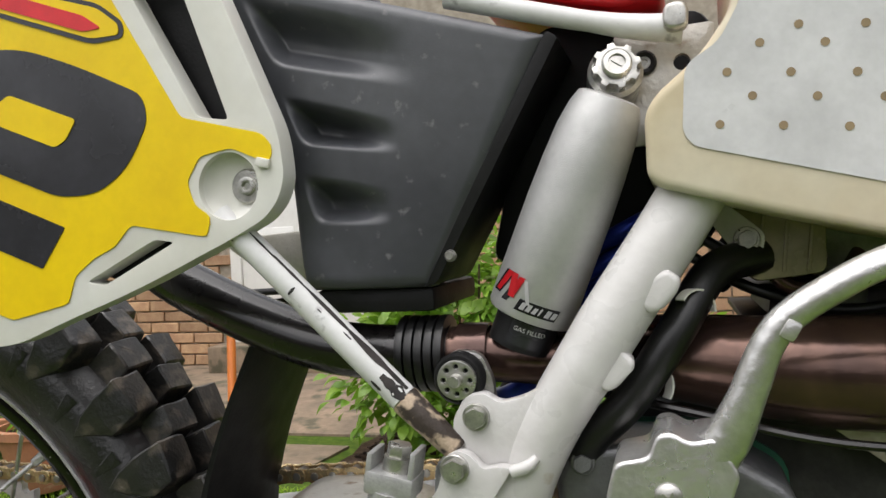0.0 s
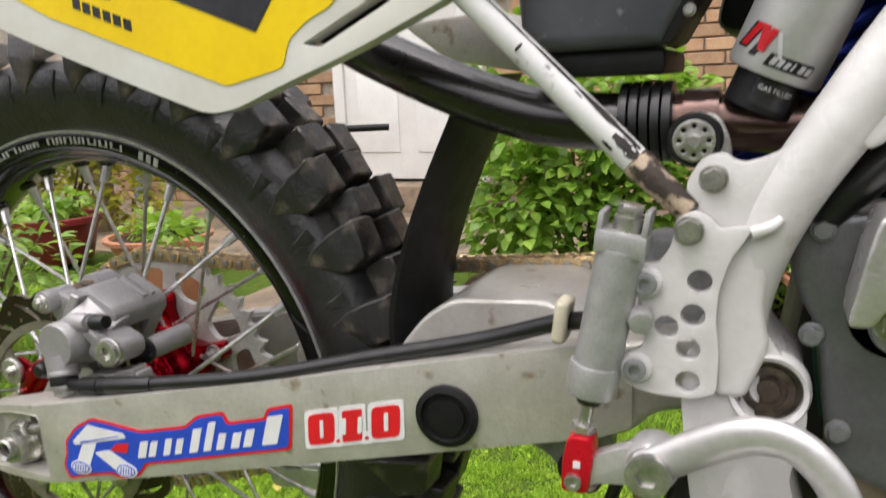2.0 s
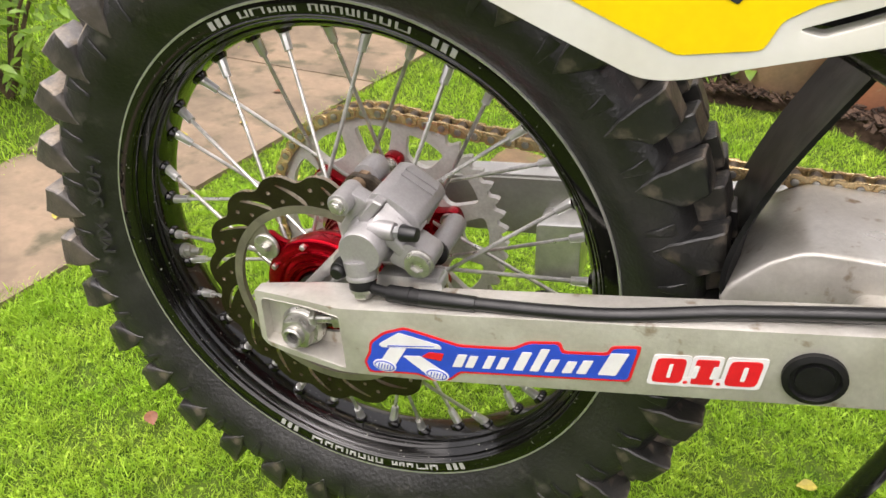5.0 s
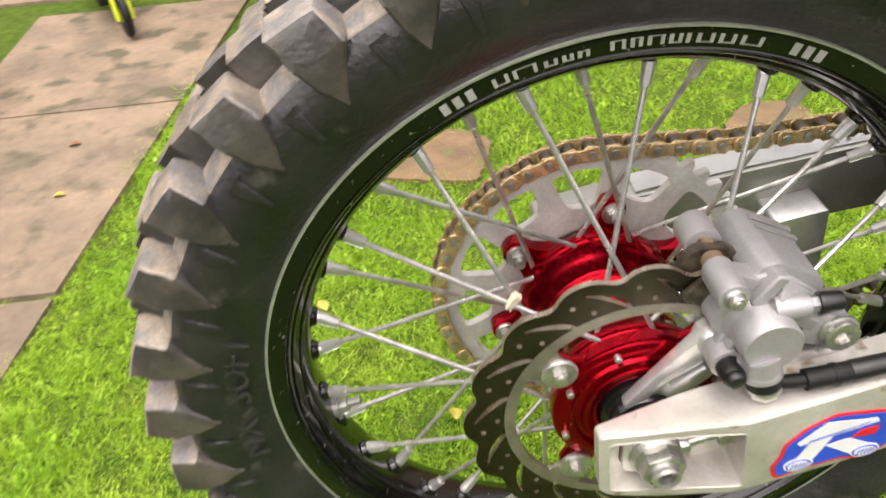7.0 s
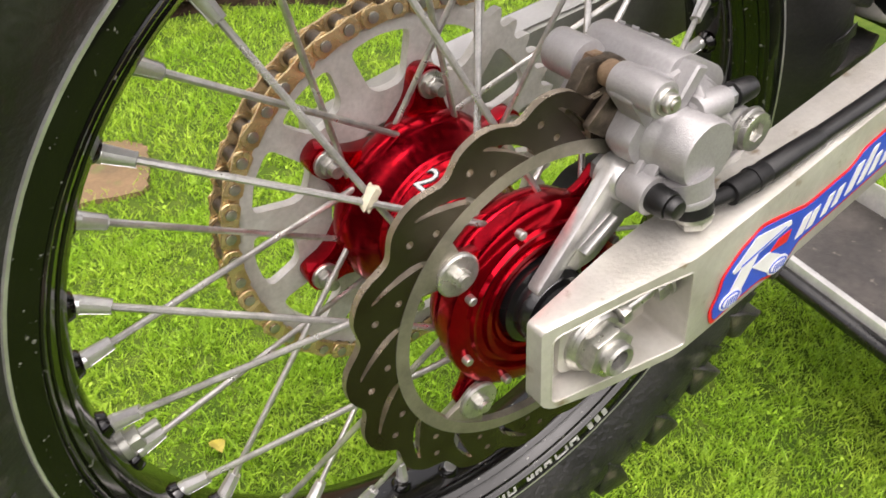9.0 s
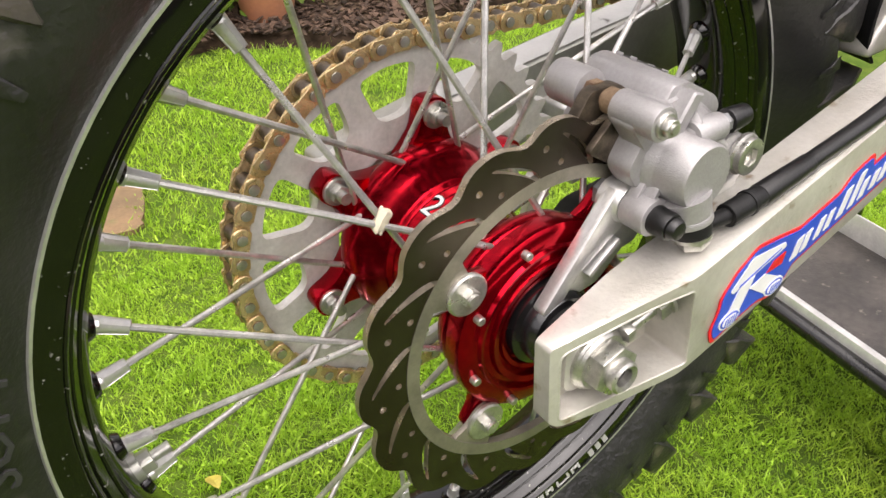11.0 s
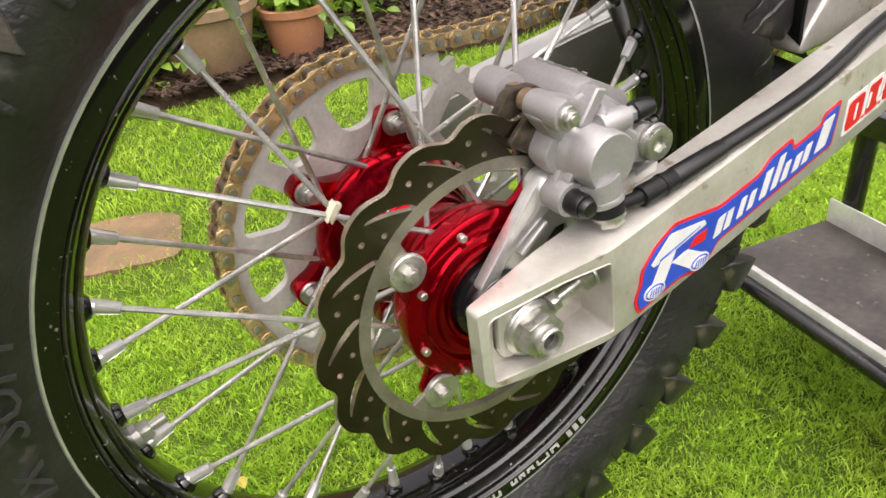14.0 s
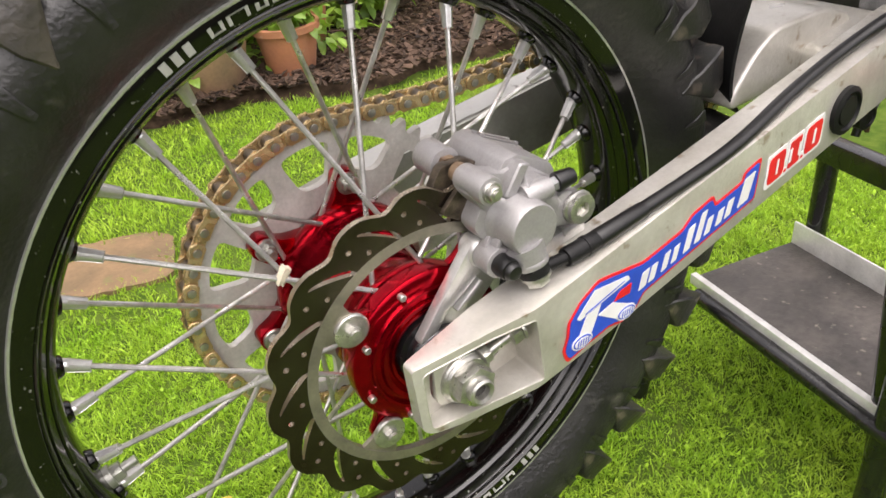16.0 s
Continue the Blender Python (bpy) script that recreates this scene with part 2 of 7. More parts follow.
def rounded(points, radius, steps=4):
    """The outline with its corners rounded. radius: one number, or one per corner."""
    out, n = [], len(points)
    rs = radius if isinstance(radius, (list, tuple)) else [radius] * n
    for i, (p, r) in enumerate(zip(points, rs)):
        p = Vector(p)
        a, b = Vector(points[i - 1]) - p, Vector(points[(i + 1) % n]) - p
        r = min(r, 0.45 * a.length, 0.45 * b.length)
        if r <= 1e-6:
            out.append(tuple(p))
            continue
        s, e = p + a.normalized() * r, p + b.normalized() * r
        for k in range(steps + 1):
            u = k / steps
            q = s * (1 - u) ** 2 + p * (2 * u * (1 - u)) + e * u**2
            out.append(tuple(q))
    return out


def plate(outline, y0, y1, bevel=0.0, holes=(), seg=2, lean=None):
    """A plate cut to an outline in x and z, from y0 to y1. lean: y as a function of x and z, added on."""
    bm = bmesh.new()
    loops = [outline, *holes]
    edges = []
    for loop in loops:
        vs = [bm.verts.new((x, y0, z)) for x, z in loop]
        edges += [bm.edges.new((vs[i], vs[(i + 1) % len(vs)])) for i in range(len(vs))]
    bmesh.ops.triangle_fill(bm, use_beauty=True, use_dissolve=False, edges=edges)
    for f in bm.faces:
        f.normal_update()
    bmesh.ops.dissolve_limit(bm, angle_limit=0.01, verts=bm.verts, edges=bm.edges) if not holes and lean is None else None
    geo = bmesh.ops.extrude_face_region(bm, geom=list(bm.faces))
    for v in geo["geom"]:
        if isinstance(v, bmesh.types.BMVert):
            v.co.y = y1
    bmesh.ops.recalc_face_normals(bm, faces=bm.faces)
    if bevel:
        es = [e for e in bm.edges if len(e.link_faces) == 2 and e.calc_face_angle(0) > radians(40) and abs(e.verts[0].co.y - e.verts[1].co.y) < 1e-6]
        bmesh.ops.bevel(bm, geom=es, offset=bevel, segments=seg, affect="EDGES", profile=0.6, clamp_overlap=True)
    if lean:
        for v in bm.verts:
            v.co.y += lean(v.co.x, v.co.z)
    return bm


def circle(cx, cz, r, n=24, a0=0.0):
    return [(cx + r * math.cos(a0 + 2 * math.pi * k / n), cz + r * math.sin(a0 + 2 * math.pi * k / n)) for k in range(n)]


def lathe(profile, n=48, closed=True, arc=(0, 360)):
    """Turns a profile of (radius, y) about the y axis."""
    bm = bmesh.new()
    full = arc[1] - arc[0] >= 360
    m = n if full else n + 1
    rings = []
    for k in range(m):
        a = radians(arc[0] + (arc[1] - arc[0]) * k / n)
        rings.append([bm.verts.new((r * math.cos(a), y, r * math.sin(a))) for r, y in profile])
    cnt = len(profile)
    for k in range(n):
        a, b = rings[k], rings[(k + 1) % m]
        for i in range(cnt if closed else cnt - 1):
            j = (i + 1) % cnt
            bm.faces.new((a[i], a[j], b[j], b[i]))
    if not full and closed:
        bm.faces.new(rings[0])
        bm.faces.new(list(reversed(rings[-1])))
    bmesh.ops.remove_doubles(bm, verts=bm.verts, dist=1e-6)
    return bm


def rod(a, b, r, n=12, r2=None, bevel=0.0):
    """A round bar from a to b."""
    a, b = Vector(a), Vector(b)
    bm = bmesh.new()
    bmesh.ops.create_cone(bm, cap_ends=True, segments=n, radius1=r, radius2=r if r2 is None else r2, depth=(b - a).length)
    if bevel:
        es = [e for e in bm.edges if e.calc_face_angle(0) > radians(60)]
        bmesh.ops.bevel(bm, geom=es, offset=bevel, segments=2, affect="EDGES", profile=0.6)
    bm.transform(Matrix.Translation((a + b) / 2) @ (b - a).to_track_quat("Z", "Y").to_matrix().to_4x4())
    return bm


def spline(points, steps=8):
    """Points along a smooth line through the given ones."""
    p = [Vector(q) for q in points]
    p = [2 * p[0] - p[1], *p, 2 * p[-1] - p[-2]]
    out = []
    for i in range(1, len(p) - 2):
        for k in range(steps):
            t = k / steps
            out.append(0.5 * ((2 * p[i]) + (p[i + 1] - p[i - 1]) * t + (2 * p[i - 1] - 5 * p[i] + 4 * p[i + 1] - p[i + 2]) * t * t + (3 * p[i] - p[i - 1] - 3 * p[i + 1] + p[i + 2]) * t**3))
    out.append(p[-2])
    return out


def tube(points, radius, n=14, steps=8, squash=1.0):
    """A pipe along a smooth line. radius: a number, or one for each point."""
    line = spline(points, steps)
    rs = radius if isinstance(radius, (list, tuple)) else [radius] * len(points)
    bm, rings = bmesh.new(), []
    side = None
    for i, p in enumerate(line):
        u = i / steps
        k = min(int(u), len(rs) - 2)
        r = rs[k] + (rs[k + 1] - rs[k]) * (u - k)
        d = (line[min(i + 1, len(line) - 1)] - line[max(i - 1, 0)]).normalized()
        if side is None:
            side = d.orthogonal().normalized() if abs(d.y) > 0.9 else d.cross(Vector((0, 1, 0))).normalized()
        side = (side - d * side.dot(d)).normalized()
        up = d.cross(side)
        rings.append([bm.verts.new(p + side * (r * math.cos(a)) + up * (r * squash * math.sin(a))) for a in (2 * math.pi * j / n for j in range(n))])
    for a, b in zip(rings, rings[1:]):
        for j in range(n):
            bm.faces.new((a[j], a[(j + 1) % n], b[(j + 1) % n], b[j]))
    bm.faces.new(rings[0])
    bm.faces.new(list(reversed(rings[-1])))
    return bm


def bolt_head(r=0.006, h=0.005, flange=1.5, sides=6):
    """A hexagon head on a round flange, its axis along -y, its seat at y = 0."""
    return join(lathe([(0.0001, 0), (r * flange, 0), (r * flange, -h * 0.25), (r * flange * 0.93, -h * 0.36), (0.0001, -h * 0.36)], 20),
                moved(bevelled(rod((0, 0, 0), (0, -h, 0), r, sides), 0.0005, 1, 20), Matrix()))


def socket_head(r=0.005, h=0.005):
    """A round head with a hexagon socket, its axis along -y."""
    hexa = [(r * 0.52 * math.cos(k * math.pi / 3), r * 0.52 * math.sin(k * math.pi / 3)) for k in range(6)]
    return join(plate(circle(0, 0, r, 20), 0, -h, 0.0005, [hexa]), box(0, -h * 0.3, 0, r, h * 0.2, r))


def thing(name, label, category, group="", kind="", at=(0, 0, 0)):
    e = new(name)
    e.empty_display_size = 0.05
    e.location = at
    return tagged(e, label, category, group, kind)


AXLE = pose(0, 0, H)


# ---- setting: ground, path, bed, house ----
def slab(name, x0, x1, y0, y1, z0, z1, material, parent=None, label="", bevel=0.004):
    return part(name, box((x0 + x1) / 2, (y0 + y1) / 2, (z0 + z1) / 2, x1 - x0, y1 - y0, z1 - z0, bevel), material, parent, label)


LAWN = mat("lawn_soil_and_grass", (0.040, 0.078, 0.008), 0.9, 0, 0.35, 30, 1.0, 260, color2=(0.080, 0.118, 0.018), gloss=0.1)
BLADE = mat("grass_blade", (0.275, 0.485, 0.036), 0.45, 0, 0.35, 5, 0, color2=(0.415, 0.590, 0.066), gloss=0.25, island=((0.38, 0.45, 0.40), (1.38, 1.30, 1.25)), grime=((0.30, 0.30, 0.085), 7, 0.62))


def let_light_through(m, color, share):
    """Thin leaves pass part of the light."""
    t = m.node_tree
    out = t.nodes["Material Output"]
    thin = t.nodes.new("ShaderNodeBsdfTranslucent")
    thin.inputs["Color"].default_value = (*color, 1)
    mix = t.nodes.new("ShaderNodeMixShader")
    mix.inputs[0].default_value = share
    t.links.new(t.nodes["Principled BSDF"].outputs[0], mix.inputs[1])
    t.links.new(thin.outputs[0], mix.inputs[2])
    t.links.new(mix.outputs[0], out.inputs["Surface"])


let_light_through(BLADE, (0.42, 0.66, 0.06), 0.35)
CONCRETE = mat("worn_tan_concrete", (0.255, 0.185, 0.125), 0.85, 0, 0.3, 5, 0.8, 160, color2=(0.155, 0.118, 0.082), grime=((0.085, 0.075, 0.045), 9, 0.53))
STONE = mat("brown_sandstone", (0.20, 0.125, 0.064), 0.85, 0, 0.3, 14, 0.8, 200, color2=(0.125, 0.085, 0.045), grime=((0.12, 0.12, 0.04), 20, 0.60))
SOIL = mat("bare_soil", (0.026, 0.017, 0.011), 0.95, 0, 0.5, 45, 1.0, 90, color2=(0.070, 0.046, 0.030), gloss=0.1)
BRICK = mat("house_brick", (0.47, 0.30, 0.17), 0.85, 0, 0.3, 14, 0.5, 300, color2=(0.36, 0.21, 0.12), random_vary=0.25)
MORTAR = mat("mortar", (0.40, 0.35, 0.28), 0.95, 0, 0.2, 20, 0.5)
DOOR_WHITE = mat("white_door_paint", (0.78, 0.77, 0.74), 0.4, 0, 0.06, 6, 0.05)
LEAF = mat("shrub_leaf", (0.17, 0.32, 0.034), 0.42, 0, 0.35, 14, 0.1, color2=(0.26, 0.41, 0.055), island=((0.55, 0.6, 0.6), (1.3, 1.2, 1.3)))
let_light_through(LEAF, (0.28, 0.50, 0.04), 0.35)
LEAF_YELLOW = mat("yellow_green_leaf", (0.48, 0.44, 0.04), 0.5, 0, 0.35, 14, 0.1, color2=(0.22, 0.30, 0.03), island=((0.6, 0.7, 0.7), (1.3, 1.2, 1.2)))
let_light_through(LEAF_YELLOW, (0.50, 0.48, 0.05), 0.35)
TWIG = mat("brown_twig", (0.12, 0.075, 0.045), 0.85, 0, 0.3, 40, 0.3)
TERRACOTTA = mat("terracotta", (0.42, 0.17, 0.085), 0.75, 0, 0.2, 10, 0.2, color2=(0.36, 0.16, 0.09), grime=((0.5, 0.38, 0.26), 18, 0.66))
DARK_TERRACOTTA = mat("maroon_glaze", (0.20, 0.018, 0.022), 0.35, 0, 0.2, 12, 0.1)
DULL_POT = mat("weathered_clay", (0.33, 0.20, 0.12), 0.8, 0, 0.25, 9, 0.3, color2=(0.24, 0.16, 0.10))
ALU_LIP = mat("bare_aluminium_lip", (0.80, 0.79, 0.77), 0.38, 0.3, 0.15, 30, 0.2)
MAT_BLACK = mat("worn_black_rubber_mat", (0.055, 0.050, 0.047), 0.5, 0, 0.5, 12, 0.7, 300, color2=(0.12, 0.105, 0.095), grime=((0.30, 0.26, 0.22), 70, 0.64))

bm = bmesh.new()
bmesh.ops.create_grid(bm, x_segments=40, y_segments=40, size=1.0)
bm.transform(Matrix.Diagonal((60, 60, 1, 1)))
tagged(part("ground", bm, LAWN), "short bright green lawn in front of the house", "lawn", kind="structure")

BED_Y = 1.82
# the concrete path along the lawn, in slabs with open joints
def lawn_edge(y):
    return -0.87 + 0.135 * (y - 0.36)


path = thing("path", "worn tan concrete slab path beside the lawn", "path", kind="structure")
for k in range(5):
    y0, y1 = -1.60 + 0.79 * k, -1.60 + 0.79 * k + 0.775
    b = bmesh.new()
    quad = [(-1.32, y0), (lawn_edge(y0), y0), (lawn_edge(y1), y1), (-1.32, y1)]
    top = [b.verts.new((x, y, 0.010 + 0.003 * (k % 2))) for x, y in quad]
    low = [b.verts.new((x, y, -0.05)) for x, y in quad]
    b.faces.new(top)
    for i in range(4):
        b.faces.new((top[i], low[i], low[(i + 1) % 4], top[(i + 1) % 4]))
    part("paving_slab", bevelled(b, 0.006, 2), CONCRETE, path)
tagged(slab("pavement", -6, 7, 2.5, 4.2, -0.05, 0.012, CONCRETE), "tan concrete paving along the house wall", "pavement", kind="structure")
def bed_edge(x):
    """Where the lawn ends at the bed."""
    k = min(1.0, max(0.0, (x - 0.40) / 0.50))
    return BED_Y - 0.21 * k * k * (3 - 2 * k) + 0.018 * math.sin(x * 13) + 0.010 * math.sin(x * 37 + 1)


b = bmesh.new()
rows = []
for i in range(151):
    x = -0.50 + 0.05 * i
    y0 = bed_edge(x)
    rows.append([b.verts.new((x, y0 + (2.49 - y0) * v, -0.03 + 0.075 * min(1.0, 6 * v) + 0.012 * noise.noise(Vector((x * 9, v * 7, 0))))) for v in (0, 0.03, 0.08, 0.16, 0.3, 0.45, 0.6, 0.8, 1.0)])
for p, q in zip(rows, rows[1:]):
    for k in range(8):
        b.faces.new((p[k], q[k], q[k + 1], p[k + 1]))
bed = part("flower_bed", b, SOIL, smooth=60)
tagged(bed, "dark bare soil flower bed along the lawn", "flower bed", kind="structure")
def stepping_stone(corners):
    """A flat stone with worn, uneven edges, sunk in the lawn."""
    rs = random.Random(int(corners[0][0] * 1000))
    line = rounded(corners, 0.035, 5)
    dense = []
    for a, b in zip(line, line[1:] + line[:1]):
        n = max(1, int(math.hypot(b[0] - a[0], b[1] - a[1]) / 0.02))
        dense += [(a[0] + (b[0] - a[0]) * k / n + rs.uniform(-0.004, 0.004), a[1] + (b[1] - a[1]) * k / n + rs.uniform(-0.004, 0.004)) for k in range(n)]
    b = bmesh.new()
    b.faces.new([b.verts.new((x, y, 0.010)) for x, y in dense])
    geo = bmesh.ops.extrude_face_region(b, geom=list(b.faces))
    for v in geo["geom"]:
        if isinstance(v, bmesh.types.BMVert):
            v.co.z = -0.02
    tagged(part("stepping_stone", b, STONE), "flat tan stepping stone sunk in the lawn", "stepping stone", "stepping stones")


STONES = ([(-0.225, 1.065), (0.015, 0.995), (0.075, 1.165), (0.030, 1.225), (-0.200, 1.290)], [(0.615, 1.005), (0.800, 1.015), (0.820, 1.195), (0.690, 1.215), (0.600, 1.120)])
for corners in STONES:
    stepping_stone(corners)

# house wall with a white panelled door
WALL_Y = 4.2
house = slab("wall_north", -7, 8, WALL_Y, WALL_Y + 0.25, -0.05, 2.6, MORTAR, bevel=0.0)
tagged(house, "brown brick house wall with pale mortar", "wall", kind="structure")

# unseen walls added behind the viewer and at the ends, to darken low reflections
UNSEEN_WALL = mat("weathered_boards", (0.15, 0.125, 0.095), 0.85, 0, 0.3, 3, 0.5, 90, color2=(0.10, 0.088, 0.070))
for name, x0, x1, y0, y1 in (("wall_south", -7, 8, -5.2, -5.0), ("wall_west", -7.2, -7, -5.2, 4.45), ("wall_east", 8, 8.2, -5.2, 4.45)):
    tagged(slab(name, x0, x1, y0, y1, -0.05, 1.7, UNSEEN_WALL, bevel=0.01), "plain unseen wall added to shape reflections and low sky light", "wall", kind="structure")

# ---- the motorbike ----
bike = thing("dirt_bike", "white and yellow dirt bike raised on a black stand", "motorcycle")


# rear wheel
def tyre():
    prof = [(0.2495, -0.034), (0.2515, -0.0352), (0.256, -0.038), (0.264, -0.044), (0.275, -0.050), (0.290, -0.0535), (0.303, -0.052), (0.311, -0.047), (0.317, -0.034), (0.319, -0.016), (0.320, 0.0)]
    prof = prof + [(r, -y) for r, y in reversed(prof[:-1])]
    o = part("tyre", moved(lathe(prof, 96), AXLE), RUBBER, bike, "black knobbly off-road tyre with dusty tread")
    # tread floor on the sky-facing arc only, dust and sky light in one colour
    crown = [(0.3110, -0.0470), (0.3128, -0.0455), (0.3180, -0.034), (0.3200, -0.016), (0.3210, 0.0)]
    crown = crown + [(r, -y) for r, y in reversed(crown[:-1])] + [(0.305, 0.046), (0.310, 0.0), (0.305, -0.046)]
    part("tread_base", moved(lathe(crown, 40, arc=(84, 194)), AXLE), KNOB_DUST_LIT, o, "dusty tread floor with sky light in its pale colour", smooth=80)
    # shoulder knobs with buttresses down the sidewall, and centre knobs
    def hull(points):
        b = bmesh.new()
        for p in points:
            b.verts.new(p)
        bmesh.ops.convex_hull(b, input=list(b.verts))
        bmesh.ops.dissolve_limit(b, angle_limit=0.05, verts=b.verts, edges=b.edges)
        bevelled(b, 0.0013, 1, 25)
        bmesh.ops.triangulate(b, faces=b.faces)
        bmesh.ops.subdivide_edges(b, edges=[e for e in b.edges if e.calc_length() > 0.006], cuts=1)
        bmesh.ops.subdivide_edges(b, edges=[e for e in b.edges if e.calc_length() > 0.006], cuts=1)
        for v in b.verts:
            v.co += noise.noise_vector(v.co * 90 + Vector((len(points), points[1][0] * 900, 0))) * 0.0010
        return b
    def shoulder(s, w):
        # steep wall on one side, long ramp on the other, and a tail that runs down the sidewall
        pts = [(-w, s * 0.022, 0.3405), (w * 0.92, s * 0.022, 0.3365), (-w, s * 0.0515, 0.3395), (w * 0.92, s * 0.0495, 0.3345),
               (-w + 0.001, s * 0.0568, 0.3180), (w, s * 0.0550, 0.3140), (-w + 0.004, s * 0.0560, 0.3010), (-w + 0.010, s * 0.0530, 0.2835),
               (-w - 0.002, s * 0.020, 0.3110), (w + 0.006, s * 0.020, 0.3110)]
        return hull(pts)
    def centre(s, w):
        pts = []
        for d, drop in ((-1, 0.0), (1, 0.003)):
            pts += [(d * (w + 0.003), s * -0.005, 0.314), (d * w, s * -0.003, 0.3440 - drop), (d * w, s * 0.0265, 0.3415 - drop), (d * (w + 0.003), s * 0.0310, 0.312)]
        return hull(pts)
    def fin(s):
        return hull([(d * w_, s * y, r) for d in (-1, 1) for w_, y, r in ((0.006, 0.053, 0.306), (0.004, 0.0545, 0.296), (0.0025, 0.0535, 0.280))])
    made = {}
    rng = random.Random(3)
    n = 34
    for k in range(n):
        a = -(188.3 - 90 + 360 / n * k)
        for s in (-1, 1):
            half = 180 / n
            jit = rng.uniform(-0.35, 0.35)
            kinds = (("tread_knob", "shoulder", s, 0 if s < 0 else half, 0.0150 if k % 2 else 0.0165), ("tread_knob", "centre", s, half if s < 0 else 0, 0.0135 if k % 2 else 0.0120), ("sidewall_fin", "fin", s, half if s < 0 else 0, 0))
            # knobs on the sky-facing arc get the dusty, lightened colours
            dusty = k < 1 or k > 24
            for name, key, s_, off, w in kinds:
                w = w + (0.00001 if dusty else 0.0)
                M = AXLE @ pose(0, 0, 0, 0, a + off + jit, 0) @ pose(0, 0, rng.uniform(-0.0015, 0.0008), 0, 0, rng.uniform(-4, 4)) @ Matrix.Diagonal((rng.uniform(0.92, 1.06), 1, 1, 1))
                if (key, s_, w) not in made:
                    b = shoulder(s_, w) if key == "shoulder" else centre(s_, w) if key == "centre" else fin(s_)
                    made[key, s_, w] = part(name, b, RUBBER if key == "fin" else KNOB_WORN_LIT if dusty else KNOB, o, smooth=34)
                    if key != "fin":
                        me = made[key, s_, w].data
                        me.materials.append(KNOB_DUST_LIT)
                        # faces turned from the sky stay dark, the others take the paler colour
                        for p in me.polygons:
                            p.material_index = 1 if dusty and p.center.z > 0.3125 + 0.004 * noise.noise(p.center * 160) and p.normal.x > -0.55 and abs(p.normal.y) < 0.80 + 0.12 * noise.noise(p.center * 120) else 0
                    made[key, s_, w].matrix_basis = M
                else:
                    again(made[key, s_, w], M)
    return o


def rim():
    prof = [(0.250, -0.033), (0.2525, -0.0358), (0.2505, -0.0368), (0.2392, -0.0352), (0.2382, -0.0338), (0.2372, -0.0342), (0.2362, -0.0330), (0.2352, -0.0304), (0.2340, -0.0308), (0.2330, -0.0292), (0.2300, -0.0238), (0.2288, -0.0240), (0.2276, -0.0222), (0.2250, -0.0190), (0.2232, -0.0115), (0.2228, 0.0)]
    prof = prof + [(r, -y) for r, y in reversed(prof[:-1])] + [(0.240, 0.026), (0.240, -0.026)]
    o = part("rim", moved(lathe(prof, 120), AXLE), RIM_BLACK, bike, "glossy black alloy rim speckled with dirt")
    for s in (-1, 1):
        part("rim_edge", moved(lathe([(0.2518, s * 0.0352), (0.2530, s * 0.0362), (0.2522, s * 0.0374), (0.2508, s * 0.0371)], 120), AXLE), BARE, o, "bare worn silver rim edge")
    # maker's stickers on the flank, as slanted end bars and plain blocks
    def bar(a0, a1, r0=0.2405, r1=0.2478):
        y = -0.0363
        part("rim_sticker_bar", moved(lathe([(r0, y + 0.0011), (r1, y - 0.0001), (r1, y - 0.0007), (r0, y + 0.0005)], max(2, int(abs(a1 - a0))), arc=(min(a0, a1), max(a0, a1))), AXLE), DECAL_GREY, o, "pale grey sticker bar")
    for start in (118.5, 300.5):
        for e in (0.0, 47.5):
            for j in range(3):
                bar(start - e - 1.9 * j, start - e - 1.9 * j - 1.1)
        for a, w in ((7.5, 2.2), (10.3, 3.2), (14.4, 1.8), (16.8, 1.5), (18.8, 1.6), (23.0, 2.0), (25.6, 1.6), (27.8, 2.2), (30.6, 1.7), (32.8, 0.8), (34.2, 2.3), (37.2, 2.2), (40.2, 3.0)):
            tall = a < 14 or a > 22
            top = 0.2470 if tall else 0.2455
            bar(start - a, start - a - 0.55, 0.2412, top)
            if w > 1.2:
                bar(start - a - w + 0.5, start - a - w, 0.2412, top)
                bar(start - a - 0.55, start - a - w + 0.5, *((top - 0.0013, top) if int(a * 10) % 3 else (0.2412, 0.2425)))
    return o


tyre_ob = tyre()


def wheel_text(words, start, r0, height, y, material, parent, name, depth=0.0008):
    """Raised letters that run clockwise round the near flank of the wheel, from an angle in degrees."""
    cu = bpy.data.curves.new("letters", "FONT")
    cu.body, cu.size, cu.extrude, cu.resolution_u = words, height * 1.35, depth, 2
    ob = bpy.data.objects.new("letters", cu)
    me = bpy.data.meshes.new_from_object(ob)
    b = bmesh.new()
    b.from_mesh(me)
    bmesh.ops.subdivide_edges(b, edges=[e for e in b.edges if e.calc_length() > 0.004], cuts=2)
    for v in b.verts:
        a, r = radians(start) - v.co.x / (r0 + height / 2), r0 + v.co.y
        v.co = Vector((r * math.cos(a), y - v.co.z + 0.05 * (0.290 - r), H + r * math.sin(a)))
    bpy.data.objects.remove(ob)
    bpy.data.curves.remove(cu)
    bpy.data.meshes.remove(me)
    part(name, b, material, parent)


wheel_text("SOFT", 176.5, 0.262, 0.020, -0.0505, LETTER, tyre_ob, "moulded_letters")
wheel_text("MX", 188.5, 0.262, 0.020, -0.0505, LETTER, tyre_ob, "moulded_letters")
rim_ob = rim()


